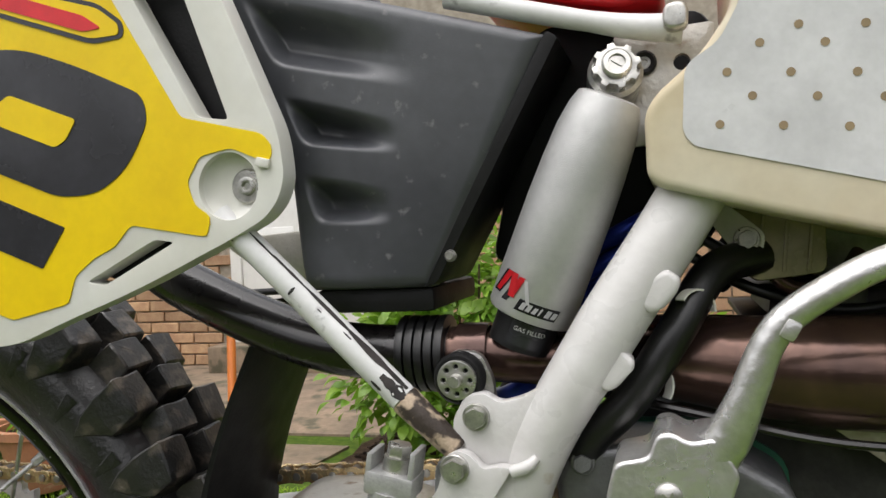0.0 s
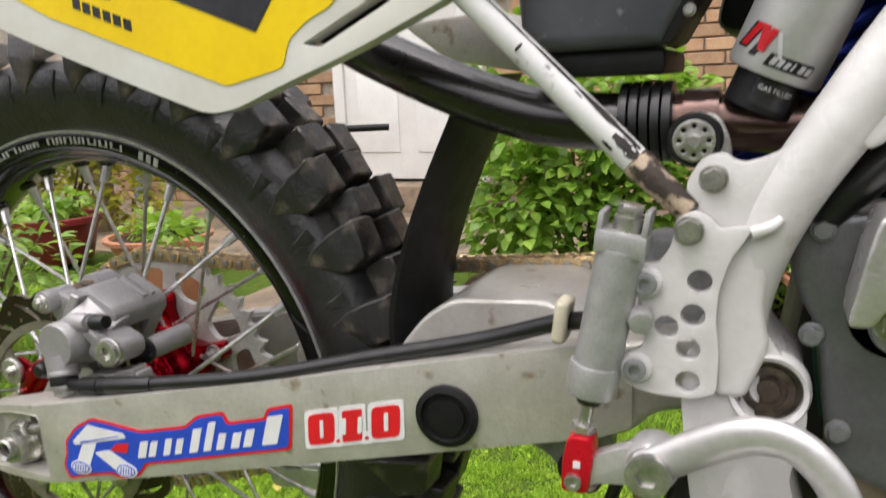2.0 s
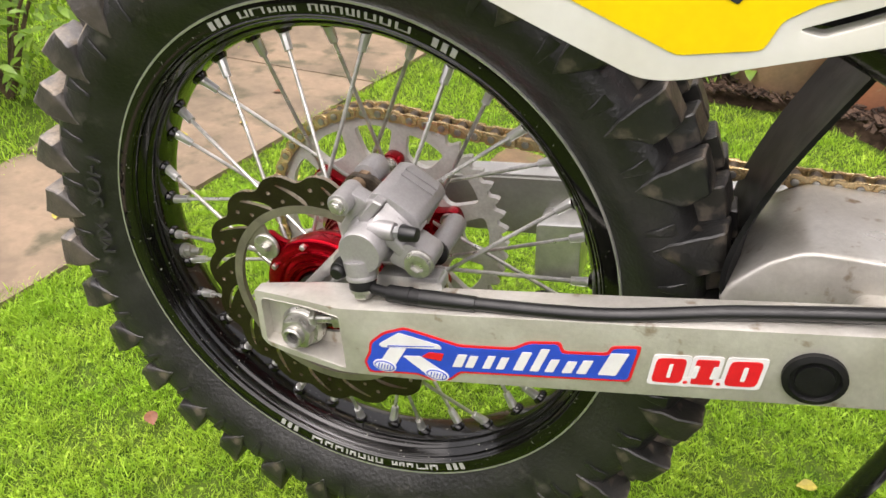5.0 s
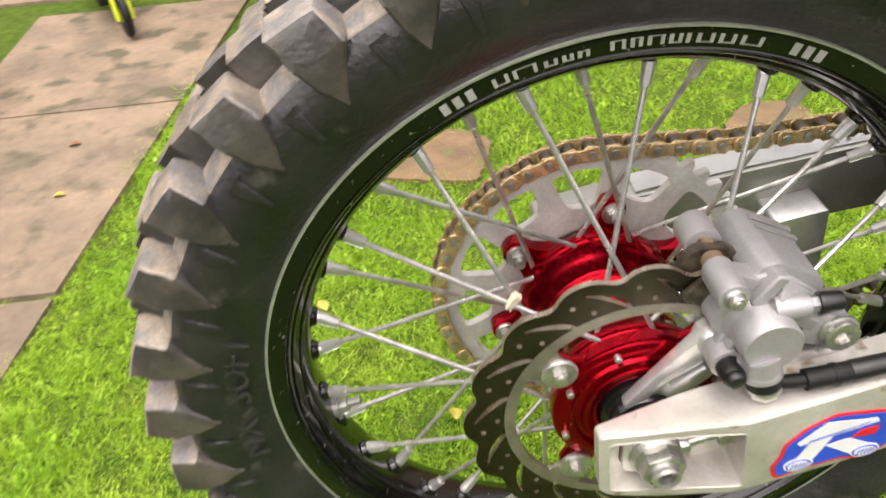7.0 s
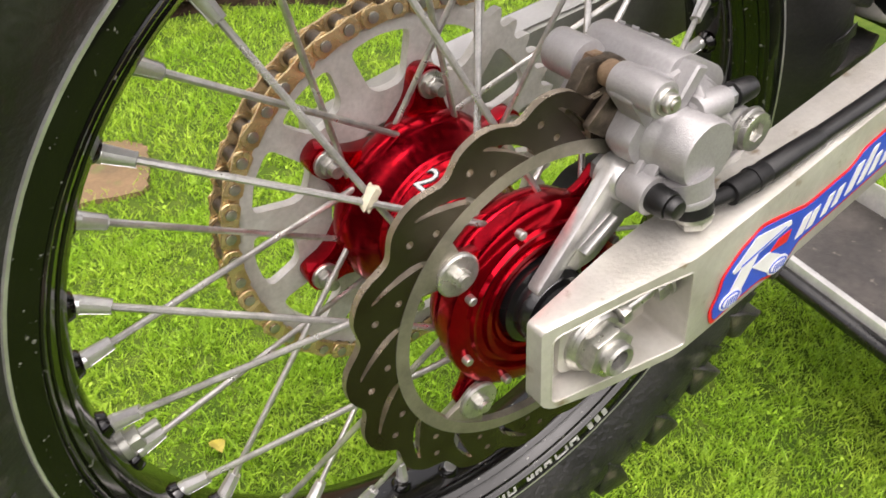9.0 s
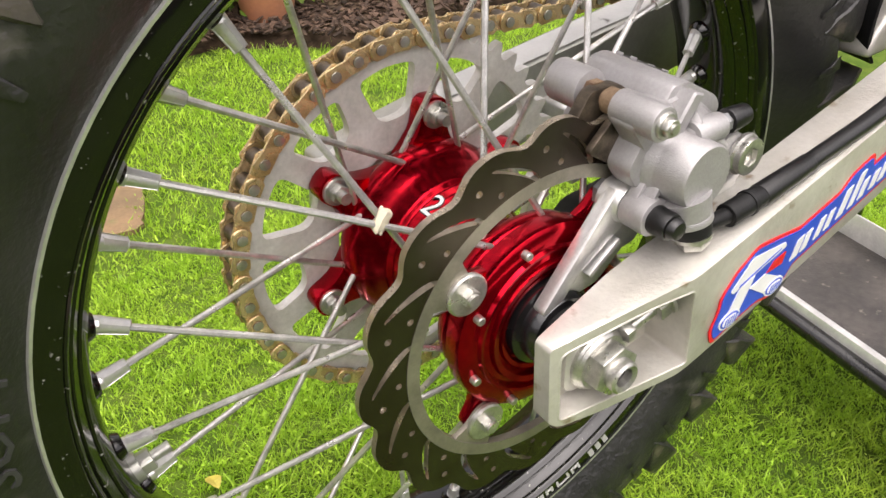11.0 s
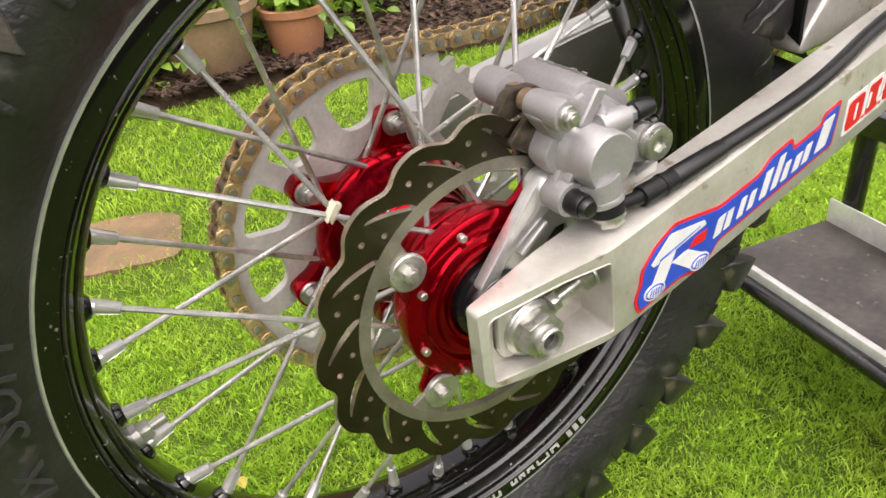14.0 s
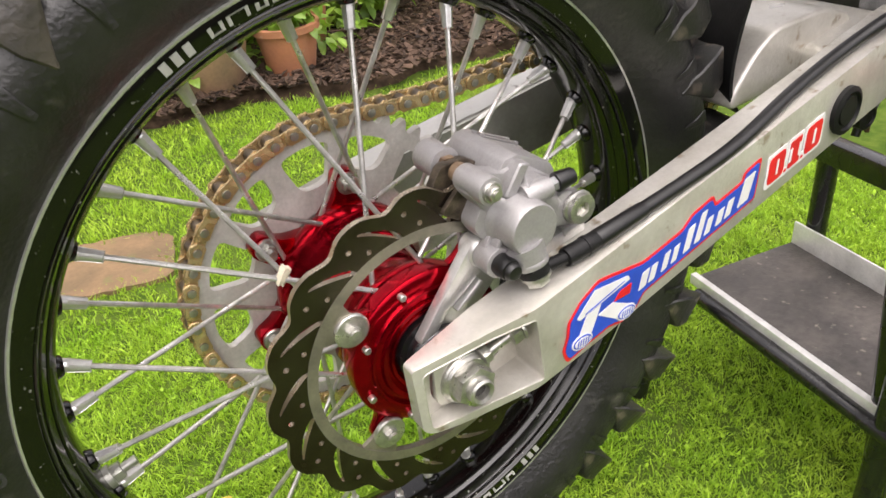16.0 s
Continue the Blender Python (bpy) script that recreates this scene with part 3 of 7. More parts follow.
def spokes(parent):
    n = 36
    nip = part("spoke_nipple", join(rod((0, 0, 0.2245), (0, 0, 0.2165), 0.0046, 10), bevelled(rod((0, 0, 0.2165), (0, 0, 0.2030), 0.0044, 8, 0.0036), 0.0004, 1)), BARE, parent)
    boss = None
    first = True
    for k in range(n):
        a = 147.5 + 10 * k
        near = k % 2 == 0
        turn_way = (1 if k % 4 == 2 else -1) if near else (1 if k % 4 == 1 else -1)
        ra, ha = radians(a), radians(a + turn_way * (31 if near else 30))
        y1 = -0.057 if near else 0.036
        hr = 0.052 if near else 0.058
        p0 = Vector((0.212 * math.cos(ra), 0.006 * (-1 if near else 1), H + 0.212 * math.sin(ra)))
        p1 = Vector((hr * math.cos(ha), y1 + (0.004 * turn_way), H + hr * math.sin(ha)))
        part("spoke", rod(p0, p1, 0.0019, 8), SPOKE, parent)
        d = (p1 - p0).normalized()
        m = Matrix.Translation(p0 - d * 0.0005) @ (-d).to_track_quat("Z", "X").to_matrix().to_4x4() @ pose(0, 0, -0.212)
        if first:
            nip.matrix_basis = m
            first = False
        else:
            again(nip, m)
        base = Vector((0.2232 * math.cos(ra), 0.003 * (-1 if near else 1), H + 0.2232 * math.sin(ra)))
        bm_ = rod((0, 0, 0), (0, 0, 0.0065), 0.0092, 12, 0.0064, 0.0014)
        mm = Matrix.Translation(base) @ (-Vector((math.cos(ra), 0, math.sin(ra)))).to_track_quat("Z", "X").to_matrix().to_4x4() @ pose(0, 0, -0.002)
        if boss is None:
            boss = part("nipple_boss", bm_, RIM_BLACK, parent)
            boss.matrix_basis = mm
        else:
            bm_.free()
            again(boss, mm)
    # rim lock stud and valve
    for a, r, rr, l in ((194.0, 0.0034, 0.0070, 0.021),):
        u = Vector((math.cos(radians(a)), 0, math.sin(radians(a))))
        c = Vector((0, 0.002, H))
        part("rim_lock_stud", join(rod(c + u * 0.224, c + u * (0.222 - l), r, 12), rod(c + u * 0.223, c + u * 0.2185, 0.0085, 16), rod(c + u * 0.219, c + u * 0.2115, rr, 6, bevel=0.0008)), FAR_ARM, parent, "threaded rim lock stud with its nut")


spokes(rim_ob)
# white tie wrapped where two spokes cross
tie = rod((-0.0035, 0, -0.005), (0.0035, 0, 0.005), 0.0036, 12, bevel=0.001)
bmesh.ops.subdivide_edges(tie, edges=[e for e in tie.edges if e.calc_length() > 0.004], cuts=2)
for v in tie.verts:
    v.co += noise.noise_vector(v.co * 400) * 0.0016
part("spoke_tie", moved(tie, pose(-0.079, -0.040, 0.578)), IVORY, rim_ob, "grubby white tie round two spokes")


def hub():
    prof = [(0.018, -0.066), (0.050, -0.066), (0.0535, -0.0635), (0.0555, -0.058), (0.0550, -0.053), (0.0490, -0.047), (0.0425, -0.038), (0.0385, -0.028), (0.0375, -0.018), (0.0385, -0.0135), (0.0405, -0.0120), (0.0412, -0.0100), (0.0414, -0.0030), (0.0422, -0.0016), (0.0438, -0.0008), (0.0448, 0.0010), (0.0452, 0.0060), (0.0462, 0.0078), (0.0480, 0.0086), (0.0492, 0.0104), (0.0508, 0.0150), (0.0545, 0.0205), (0.0582, 0.0262), (0.0610, 0.0315), (0.0624, 0.0360), (0.0622, 0.0410), (0.0590, 0.047), (0.040, 0.054), (0.018, 0.056)]
    o = part("hub", moved(lathe(prof, 72), AXLE), RED, bike, "shiny red anodised hub turned in steps", smooth=50)
    # six arms out to the sprocket bolts
    for k in range(6):
        a = 22.5 + 60 * k
        arm = plate(rounded([(0.044, -0.027), (0.058, -0.0165), (0.068, -0.0105), (0.0885, -0.0092), (0.0885, 0.0092), (0.068, 0.0105), (0.058, 0.0165), (0.044, 0.027)], [0.002, 0.008, 0.010, 0.008, 0.008, 0.010, 0.008, 0.002]), 0.0405, 0.0535, 0.003)
        part("hub_arm", moved(arm, AXLE @ pose(0, 0, 0, 0, -a, 0)), RED, o)
    # carrier of the brake disc: stepped ring with four ears
    prof = [(0.026, -0.0745), (0.0285, -0.0755), (0.0295, -0.0800), (0.0320, -0.0805), (0.0328, -0.0780), (0.0350, -0.0775), (0.0360, -0.0825), (0.0395, -0.0832), (0.0405, -0.0800), (0.0440, -0.0790), (0.0452, -0.0815), (0.0470, -0.0818), (0.0480, -0.0795), (0.0565, -0.0790), (0.0590, -0.0770), (0.0595, -0.0745), (0.0590, -0.066), (0.026, -0.062)]
    part("disc_carrier", moved(lathe(prof, 72), AXLE), RED, o, "stepped red anodised disc carrier")
    for k in range(4):
        ear = plate(rounded([(0.048, -0.020), (0.0575, -0.0135), (0.064, -0.0100), (0.0785, -0.0085), (0.0785, 0.0085), (0.064, 0.0100), (0.0575, 0.0135), (0.048, 0.020)], 0.006), -0.067, -0.0745, 0.0015)
        part("carrier_ear", moved(ear, AXLE @ pose(0, 0, 0, 0, -(53.5 + 90 * k), 0)), RED, o)
    for k in range(8):
        a = radians(20 + 45 * k)
        part("carrier_pin", moved(lathe([(0.0001, 0.004), (0.0026, 0.004), (0.0026, -0.002), (0.002, -0.0026), (0.0001, -0.0026)], 12), pose(0.0535 * math.cos(a), -0.081, H + 0.0535 * math.sin(a))), STEEL, o)
    part("oil_seal", moved(lathe([(0.012, -0.094), (0.021, -0.094), (0.023, -0.091), (0.023, -0.084), (0.027, -0.083), (0.027, -0.07), (0.012, -0.07)], 48), AXLE), GLOSS_BLACK, o, "black axle spacer and seal")
    part("axle_spacer", moved(lathe([(0.010, -0.108), (0.0165, -0.108), (0.0165, -0.09), (0.010, -0.09)], 32), AXLE), BLACK, o)
    # white figure with a black edge on the barrel
    for grow, material, lift in ((0.0007, DECAL_BLACK, 0.0), (0.0, DECAL_WHITE, 0.0004)):
        cu = bpy.data.curves.new("figure", "FONT")
        cu.body, cu.size, cu.resolution_u, cu.offset = "2.", 0.0210, 3, grow
        tmp = bpy.data.objects.new("figure", cu)
        me = bpy.data.meshes.new_from_object(tmp)
        b = bmesh.new()
        b.from_mesh(me)
        bmesh.ops.subdivide_edges(b, edges=[e for e in b.edges if e.calc_length() > 0.003], cuts=2)
        for v in b.verts:
            a, along = radians(124) - v.co.y / 0.0440, 0.0060 - v.co.x * 0.9
            r = 0.0462 + lift + 0.27 * min(0.0, along - 0.004)
            v.co = Vector((r * math.cos(a), along, H + r * math.sin(a)))
        bpy.data.objects.remove(tmp)
        bpy.data.curves.remove(cu)
        bpy.data.meshes.remove(me)
        part("hub_mark", b, material, o, "white figure with a black edge")
    return o


hub()


def brake_disc():
    N = 16
    wave = []
    for k in range(N * 20):
        d = 360 / N * ((k / 20) % 1.0 - 0.5)
        r = 0.1196 - 0.0056 * math.exp(-((d / (4.2 if d < 0 else 5.6)) ** 2)) - 0.0008 * math.cos(radians(d * 16))
        a = radians(360 / N * (k / 20) + 100.5 + 11.25)
        wave.append((r * math.cos(a), r * math.sin(a)))
    def at(r, deg):
        return (r * math.cos(radians(deg)), r * math.sin(radians(deg)))
    cuts = []
    for k in range(N):
        c = 97.5 + 22.5 * k
        # one curved slot to each wave, widest in its middle, and two drilled holes
        us = (0.0, 0.2, 0.4, 0.6, 0.8, 1.0)
        edge = [at(0.0918 + 0.0208 * u, c + 13.8 * u**1.25 - w * (0.7 + 1.15 * math.sin(math.pi * u**0.8))) for w, run in ((1, us), (-1, us[::-1])) for u in run]
        cuts.append(rounded(edge, 0.0010, 2))
        cuts.append(circle(*at(0.1073, c - 3.0), 0.0020, 8))
        cuts.append(circle(*at(0.0972, c - 8.7), 0.0019, 8))
    bm = moved(plate(wave, -0.075, -0.0792, 0, [circle(0, 0, 0.0855, 72), *cuts]), AXLE)
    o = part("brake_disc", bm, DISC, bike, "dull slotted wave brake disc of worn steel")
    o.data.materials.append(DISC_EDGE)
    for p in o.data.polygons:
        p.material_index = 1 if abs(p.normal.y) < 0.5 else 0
    part("inner_band", moved(lathe([(0.0850, -0.0746), (0.0925, -0.0746), (0.0925, -0.0796), (0.0850, -0.0796)], 96), AXLE), DISC_TAB, o, "paler unswept inner band")
    for k in range(4):
        tab = plate(rounded([(0.0590, -0.0060), (0.0660, -0.0095), (0.0740, -0.0100), (0.0865, -0.0165), (0.0865, 0.0165), (0.0740, 0.0100), (0.0660, 0.0095), (0.0590, 0.0060)], 0.005), -0.0752, -0.0788, 0.0006)
        part("mounting_tab", moved(tab, AXLE @ pose(0, 0, 0, 0, -(53.5 + 90 * k), 0)), DISC_TAB, o)
        a = radians(53.5 + 90 * k)
        b = join(lathe([(0.0001, 0), (0.0122, 0), (0.0122, -0.002), (0.0112, -0.0028), (0.0001, -0.0028)], 28), rod((0, 0, 0), (0, -0.0065, 0), 0.0050, 6), rod((0, -0.0065, 0), (0, -0.0085, 0), 0.0035, 12))
        part("disc_bolt", moved(b, pose(0.0692 * math.cos(a), -0.0785, H + 0.0692 * math.sin(a))), STEEL, o, "zinc washer-head bolt")
    return o


brake_disc()

SPROCKET_Y = 0.058


def sprocket():
    teeth = 49
    outer = []
    for k in range(teeth):
        a0 = 2 * math.pi * k / teeth
        st = 2 * math.pi / teeth
        for f, r in ((0.0, 0.1195), (0.17, 0.1205), (0.36, 0.1262), (0.5, 0.1285), (0.64, 0.1262), (0.83, 0.1205)):
            outer.append((r * math.cos(a0 + f * st), r * math.sin(a0 + f * st)))
    holes = []
    for k in range(12):
        big = k % 2 == 0
        c = radians(22.5 + 15 + 30 * k)
        r0, r1, w0, w1 = (0.076, 0.1085, 8.5, 11.0) if big else (0.083, 0.1085, 8.5, 11.0)
        corners = [(r0, -w0), (r1, -w1), (r1 + 0.002, 0), (r1, w1), (r0, w0)]
        holes.append(rounded([(r * math.cos(c + radians(w)), r * math.sin(c + radians(w))) for r, w in corners], [0.009, 0.006, 0.02, 0.006, 0.009]))
    inner = circle(0, 0, 0.056, 40)
    o = part("sprocket", moved(plate(outer, SPROCKET_Y - 0.0035, SPROCKET_Y + 0.0035, 0, [inner, *holes]), AXLE), SPROCKET, bike, "dull alloy rear sprocket with cut-outs")
    for k in range(6):
        a = radians(22.5 + 60 * k)
        b = join(moved(bolt_head(0.0062, 0.007, 1.45), Matrix()), rod((0, -0.006, 0), (0, -0.013, 0), 0.0038, 12))
        part("sprocket_bolt", moved(b, pose(0.078 * math.cos(a), 0.0405, H + 0.078 * math.sin(a))), STEEL, o, "zinc sprocket bolt")
    return o


sprocket()


def chain():
    P, R = 0.015875, 0.1239
    # path in x and z: top run, round the rear sprocket, bottom run
    c = Vector((0, H))
    top_mid = [Vector((0.66, 0.660)), Vector((0.44, 0.640)), Vector((0.25, 0.6285)), Vector((0.10, 0.6235)), c + Vector((R * math.cos(radians(84)), R * math.sin(radians(84))))]
    line = []
    for a, b in zip(top_mid, top_mid[1:]):
        m = max(2, int((b - a).length / 0.002))
        line += [a.lerp(b, i / m) for i in range(m)]
    for i in range(400):
        a = radians(84 + (276 - 84) * i / 400)
        line.append(c + Vector((R * math.cos(a), R * math.sin(a))))
    low = [line[-1], Vector((0.17, 0.432)), Vector((0.40, 0.505)), Vector((0.66, 0.600))]
    for a, b in zip(low, low[1:]):
        m = max(2, int((b - a).length / 0.002))
        line += [a.lerp(b, i / m) for i in range(1, m + 1)]
    joints, acc, want = [line[0]], 0.0, P
    for a, b in zip(line, line[1:]):
        d = (b - a).length
        while acc + d >= want:
            joints.append(a.lerp(b, (want - acc) / d))
            want += P
        acc += d
    def side_plate(y, t):
        out = []
        for s in (-1, 1):
            for k in range(7):
                ang = radians(-60 + 20 * k) + (0 if s > 0 else math.pi)
                out.append((s * P / 2 + 0.0072 * math.cos(ang), 0.0072 * math.sin(ang)))
            out.append((0.0, -0.0050 if s < 0 else 0.0050))
        return plate(out, y, y + t, 0.0004, seg=1)
    outer = join(side_plate(-0.0095, 0.0017), side_plate(0.0078, 0.0017), *[rod((s * P / 2, -0.0108, 0), (s * P / 2, 0.0108, 0), 0.0034, 10, bevel=0.0005) for s in (-1, 1)])
    inner = join(side_plate(-0.0074, 0.0017), side_plate(0.0057, 0.0017), *[rod((s * P / 2, -0.0057, 0), (s * P / 2, 0.0057, 0), 0.0050, 12) for s in (-1, 1)])
    def pinned(ob):
        # pins and rollers are of darker steel than the gold plates
        ob.data.materials.append(ROLLER)
        ob.data.materials.append(STEEL)
        for p in ob.data.polygons:
            if math.hypot(abs(p.center.x) - P / 2, p.center.z) < 0.0051 and (abs(p.normal.y) < 0.9 or abs(p.center.y) > 0.0099):
                p.material_index = 2 if abs(p.center.y) > 0.0092 else 1
        return ob
    body = None
    a_ob = b_ob = None
    for i, (p, q) in enumerate(zip(joints, joints[1:])):
        m = (p + q) / 2
        ang = math.degrees(math.atan2(q.y - p.y, q.x - p.x))
        M = pose(m.x, SPROCKET_Y, m.y, 0, -ang, 0)
        if i == 0:
            body = part("chain", moved(outer.copy(), M), CHAIN, bike, "gold drive chain with oily rollers")
        elif i % 2 == 0:
            if a_ob is None:
                a_ob = pinned(part("chain_link", outer, CHAIN, body))
                a_ob.matrix_basis = M
            else:
                again(a_ob, M)
        else:
            if b_ob is None:
                b_ob = pinned(part("chain_link", inner, CHAIN, body))
                b_ob.matrix_basis = M
            else:
                again(b_ob, M)


chain()


# swingarm
def arm_lean(x, z):
    return 0.065 * max(0.0, x - 0.05)


def swingarm():
    # one closed beam from the axle pocket to the pivot
    beam = [(-0.0385, 0.4845), (-0.0320, 0.4795), (-0.009, 0.4790), (0.052, 0.4855), (0.110, 0.4950), (0.25, 0.5235), (0.480, 0.5715), (0.500, 0.580), (0.500, 0.626), (0.480, 0.631), (0.25, 0.5870), (0.046, 0.5500), (0.012, 0.5445), (-0.0415, 0.5345)]
    pocket = rounded([(-0.0325, 0.4835), (0.0500, 0.4895), (0.0445, 0.5415), (0.0140, 0.5390), (-0.0350, 0.5290)], [0.004, 0.003, 0.004, 0.008, 0.005])

    def nose(x, z):
        return 0.17 * (0.040 - x) if x < 0.040 else arm_lean(x, z)
    b = plate(rounded(beam, [0.003, 0.004, 0.010, 0.010, 0.0, 0.0, 0.004, 0.004, 0.004, 0.004, 0.0, 0.004, 0.004, 0.003]), -0.104, -0.140, 0, [pocket])
    holes = {(round(x, 5), round(z, 5)) for x, z in pocket}
    es = [e for e in b.edges if len(e.link_faces) == 2 and e.calc_face_angle(0) > radians(40) and abs(e.verts[0].co.y - e.verts[1].co.y) < 1e-6]
    inside = [e for e in es if all((round(v.co.x, 5), round(v.co.z, 5)) in holes for v in e.verts)]
    bmesh.ops.bevel(b, geom=[e for e in es if e not in inside], offset=0.0019, segments=2, affect="EDGES", profile=0.6, clamp_overlap=True)
    for v in b.verts:
        # the axle end thins towards its nose, the beam keeps its width
        u = min(1.0, max(0.0, (-0.104 - v.co.y) / 0.036))
        v.co.y += nose(v.co.x, v.co.z) * (1.0 if v.co.x > 0.040 else u) - (0.16 * max(0.0, 0.030 - v.co.x) * (1 - u))
    o = part("swingarm", b, SWING, bike, "brushed silver swingarm with worn stickers and brown grime")
    # second lip under the pocket's upper edge, worn bead round its mouth, and the slotted web behind
    lip = rounded([(-0.0355, 0.5290), (0.0140, 0.5390), (0.0430, 0.5415), (0.0435, 0.5390), (0.0270, 0.5365), (0.0140, 0.5355), (-0.0355, 0.5250)], 0.001, 2)
    part("pocket_lip", plate(lip, -0.1270, -0.1355, 0.0006, lean=lambda x, z: 0.17 * max(0.0, 0.040 - x), seg=1), SWING, o)
    mouth = [(x, z, nose(x, z)) for x, z in pocket]
    part("pocket_bead", tube([(x, -0.1398 + d, z) for x, z, d in mouth + mouth[:1]], 0.0007, 6, 1), SWING, o, "worn edge")
    slot = rounded([(-0.024, 0.4925), (0.036, 0.499), (0.036, 0.5350), (0.006, 0.5330), (-0.024, 0.5200)], 0.009)
    part("pocket_web", plate(pocket, -0.1065, -0.1100, 0, [slot], lean=lambda x, z: -0.10 * max(0.0, 0.030 - x)), SWING, o)
    # far arm, its shaded inner face put into a darker grey than the near beam
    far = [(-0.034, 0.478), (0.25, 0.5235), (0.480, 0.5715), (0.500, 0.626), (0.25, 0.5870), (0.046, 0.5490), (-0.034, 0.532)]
    far_ob = part("far_arm", plate(rounded(far, 0.004), 0.104, 0.140, 0.004, lean=lambda x, z: -arm_lean(x, z)), FAR_ARM, o, "far swingarm beam, grey darkened for shade, with a flaked white top")
    b, rows_ = bmesh.new(), []
    for i in range(40):
        x = 0.050 + 0.0115 * i
        z = 0.5515 + (x - 0.046) * 0.1814 if x < 0.25 else 0.5885 + (x - 0.25) * 0.156
        rows_.append([b.verts.new((x, 0.1085 - arm_lean(x, 0) + 0.027 * v, z)) for v in (0.0 + 0.10 * noise.noise(Vector((x * 60, 3, 0))), 1.0)])
    for p, q in zip(rows_, rows_[1:]):
        b.faces.new((p[0], q[0], q[1], p[1]))
    bmesh.ops.solidify(b, geom=list(b.faces), thickness=0.0008)
    part("arm_top_paint", b, CHIPPED, far_ob, "flaked white paint")
    cross = plate(rounded([(0.405, 0.560), (0.500, 0.580), (0.500, 0.626), (0.405, 0.612)], 0.010), -0.090, 0.090, 0.004)
    part("cross_member", cross, SWING, o)
    part("pivot_arm", plate(rounded([(0.470, 0.566), (0.500, 0.576), (0.512, 0.590), (0.545, 0.596), (0.585, 0.600), (0.585, 0.640), (0.545, 0.640), (0.500, 0.632), (0.470, 0.626)], 0.010), -0.070, -0.108, 0.008, seg=3), SWING, o, "curved silver swingarm end")
    # oblique boss, plug and end details
    part("plug", moved(lathe([(0.0001, 0.001), (0.0205, 0.001), (0.0205, -0.0035), (0.0165, -0.005), (0.0155, -0.002), (0.0125, -0.002), (0.0120, -0.004), (0.0001, -0.0045)], 40), pose(0.386, -0.1185, 0.577, 0, 0, 3.7)), BLACK, o, "black rubber plug")
    # axle nut, block and chain adjuster
    blk = rounded([(-0.0225, 0.4880), (0.0105, 0.4900), (0.0100, 0.5345), (-0.0225, 0.5285)], [0.012, 0.006, 0.002, 0.003])
    part("axle_block", plate(blk, -0.1120, -0.1195, 0.0012), SWING, o)
    part("axle_collar", moved(lathe([(0.0001, -0.115), (0.0190, -0.115), (0.0190, -0.1215), (0.0178, -0.1228), (0.0001, -0.1228)], 36), AXLE), STEEL, o)
    nut = join(rod((0, -0.122, 0), (0, -0.1345, 0), 0.0150, 6, bevel=0.0012), lathe([(0.0001, -0.121), (0.0178, -0.121), (0.0178, -0.1232), (0.0162, -0.1250), (0.0001, -0.1250)], 32))
    part("axle_nut", moved(nut, AXLE @ pose(0, 0, 0, 0, 12, 0)), STEEL, o, "zinc flanged axle nut")
    part("axle_end", moved(lathe([(0.0054, -0.1310), (0.0056, -0.1395), (0.0080, -0.1408), (0.0094, -0.1395), (0.0094, -0.132)], 32), AXLE), STEEL, o)
    # flat dark disc that stands for the shade down the axle's bore
    part("axle_bore", moved(lathe([(0.0001, -0.1340), (0.0055, -0.1340), (0.0055, -0.1352), (0.0001, -0.1352)], 24), AXLE), DARK_METAL, o, "dark disc for the shade inside the hollow axle")
    adj = join(rod((0.044, -0.124, 0.5275), (0.011, -0.124, 0.5185), 0.0040, 14), rod((0.0330, -0.124, 0.5245), (0.0405, -0.124, 0.5265), 0.0082, 6, bevel=0.0008), rod((0.0405, -0.124, 0.5265), (0.0425, -0.124, 0.5270), 0.0092, 20), rod((0.0110, -0.124, 0.5185), (0.0165, -0.124, 0.5200), 0.0066, 6, bevel=0.0006))
    part("chain_adjuster", adj, STEEL, o, "zinc chain adjuster bolt and lock nut")
    return o


swing = swingarm()


def flat(parent, name, outline, y, material, label="", lean=None, thick=0.0006):
    return part(name, plate(outline, y, y - thick, 0, lean=lean), material, parent, label)


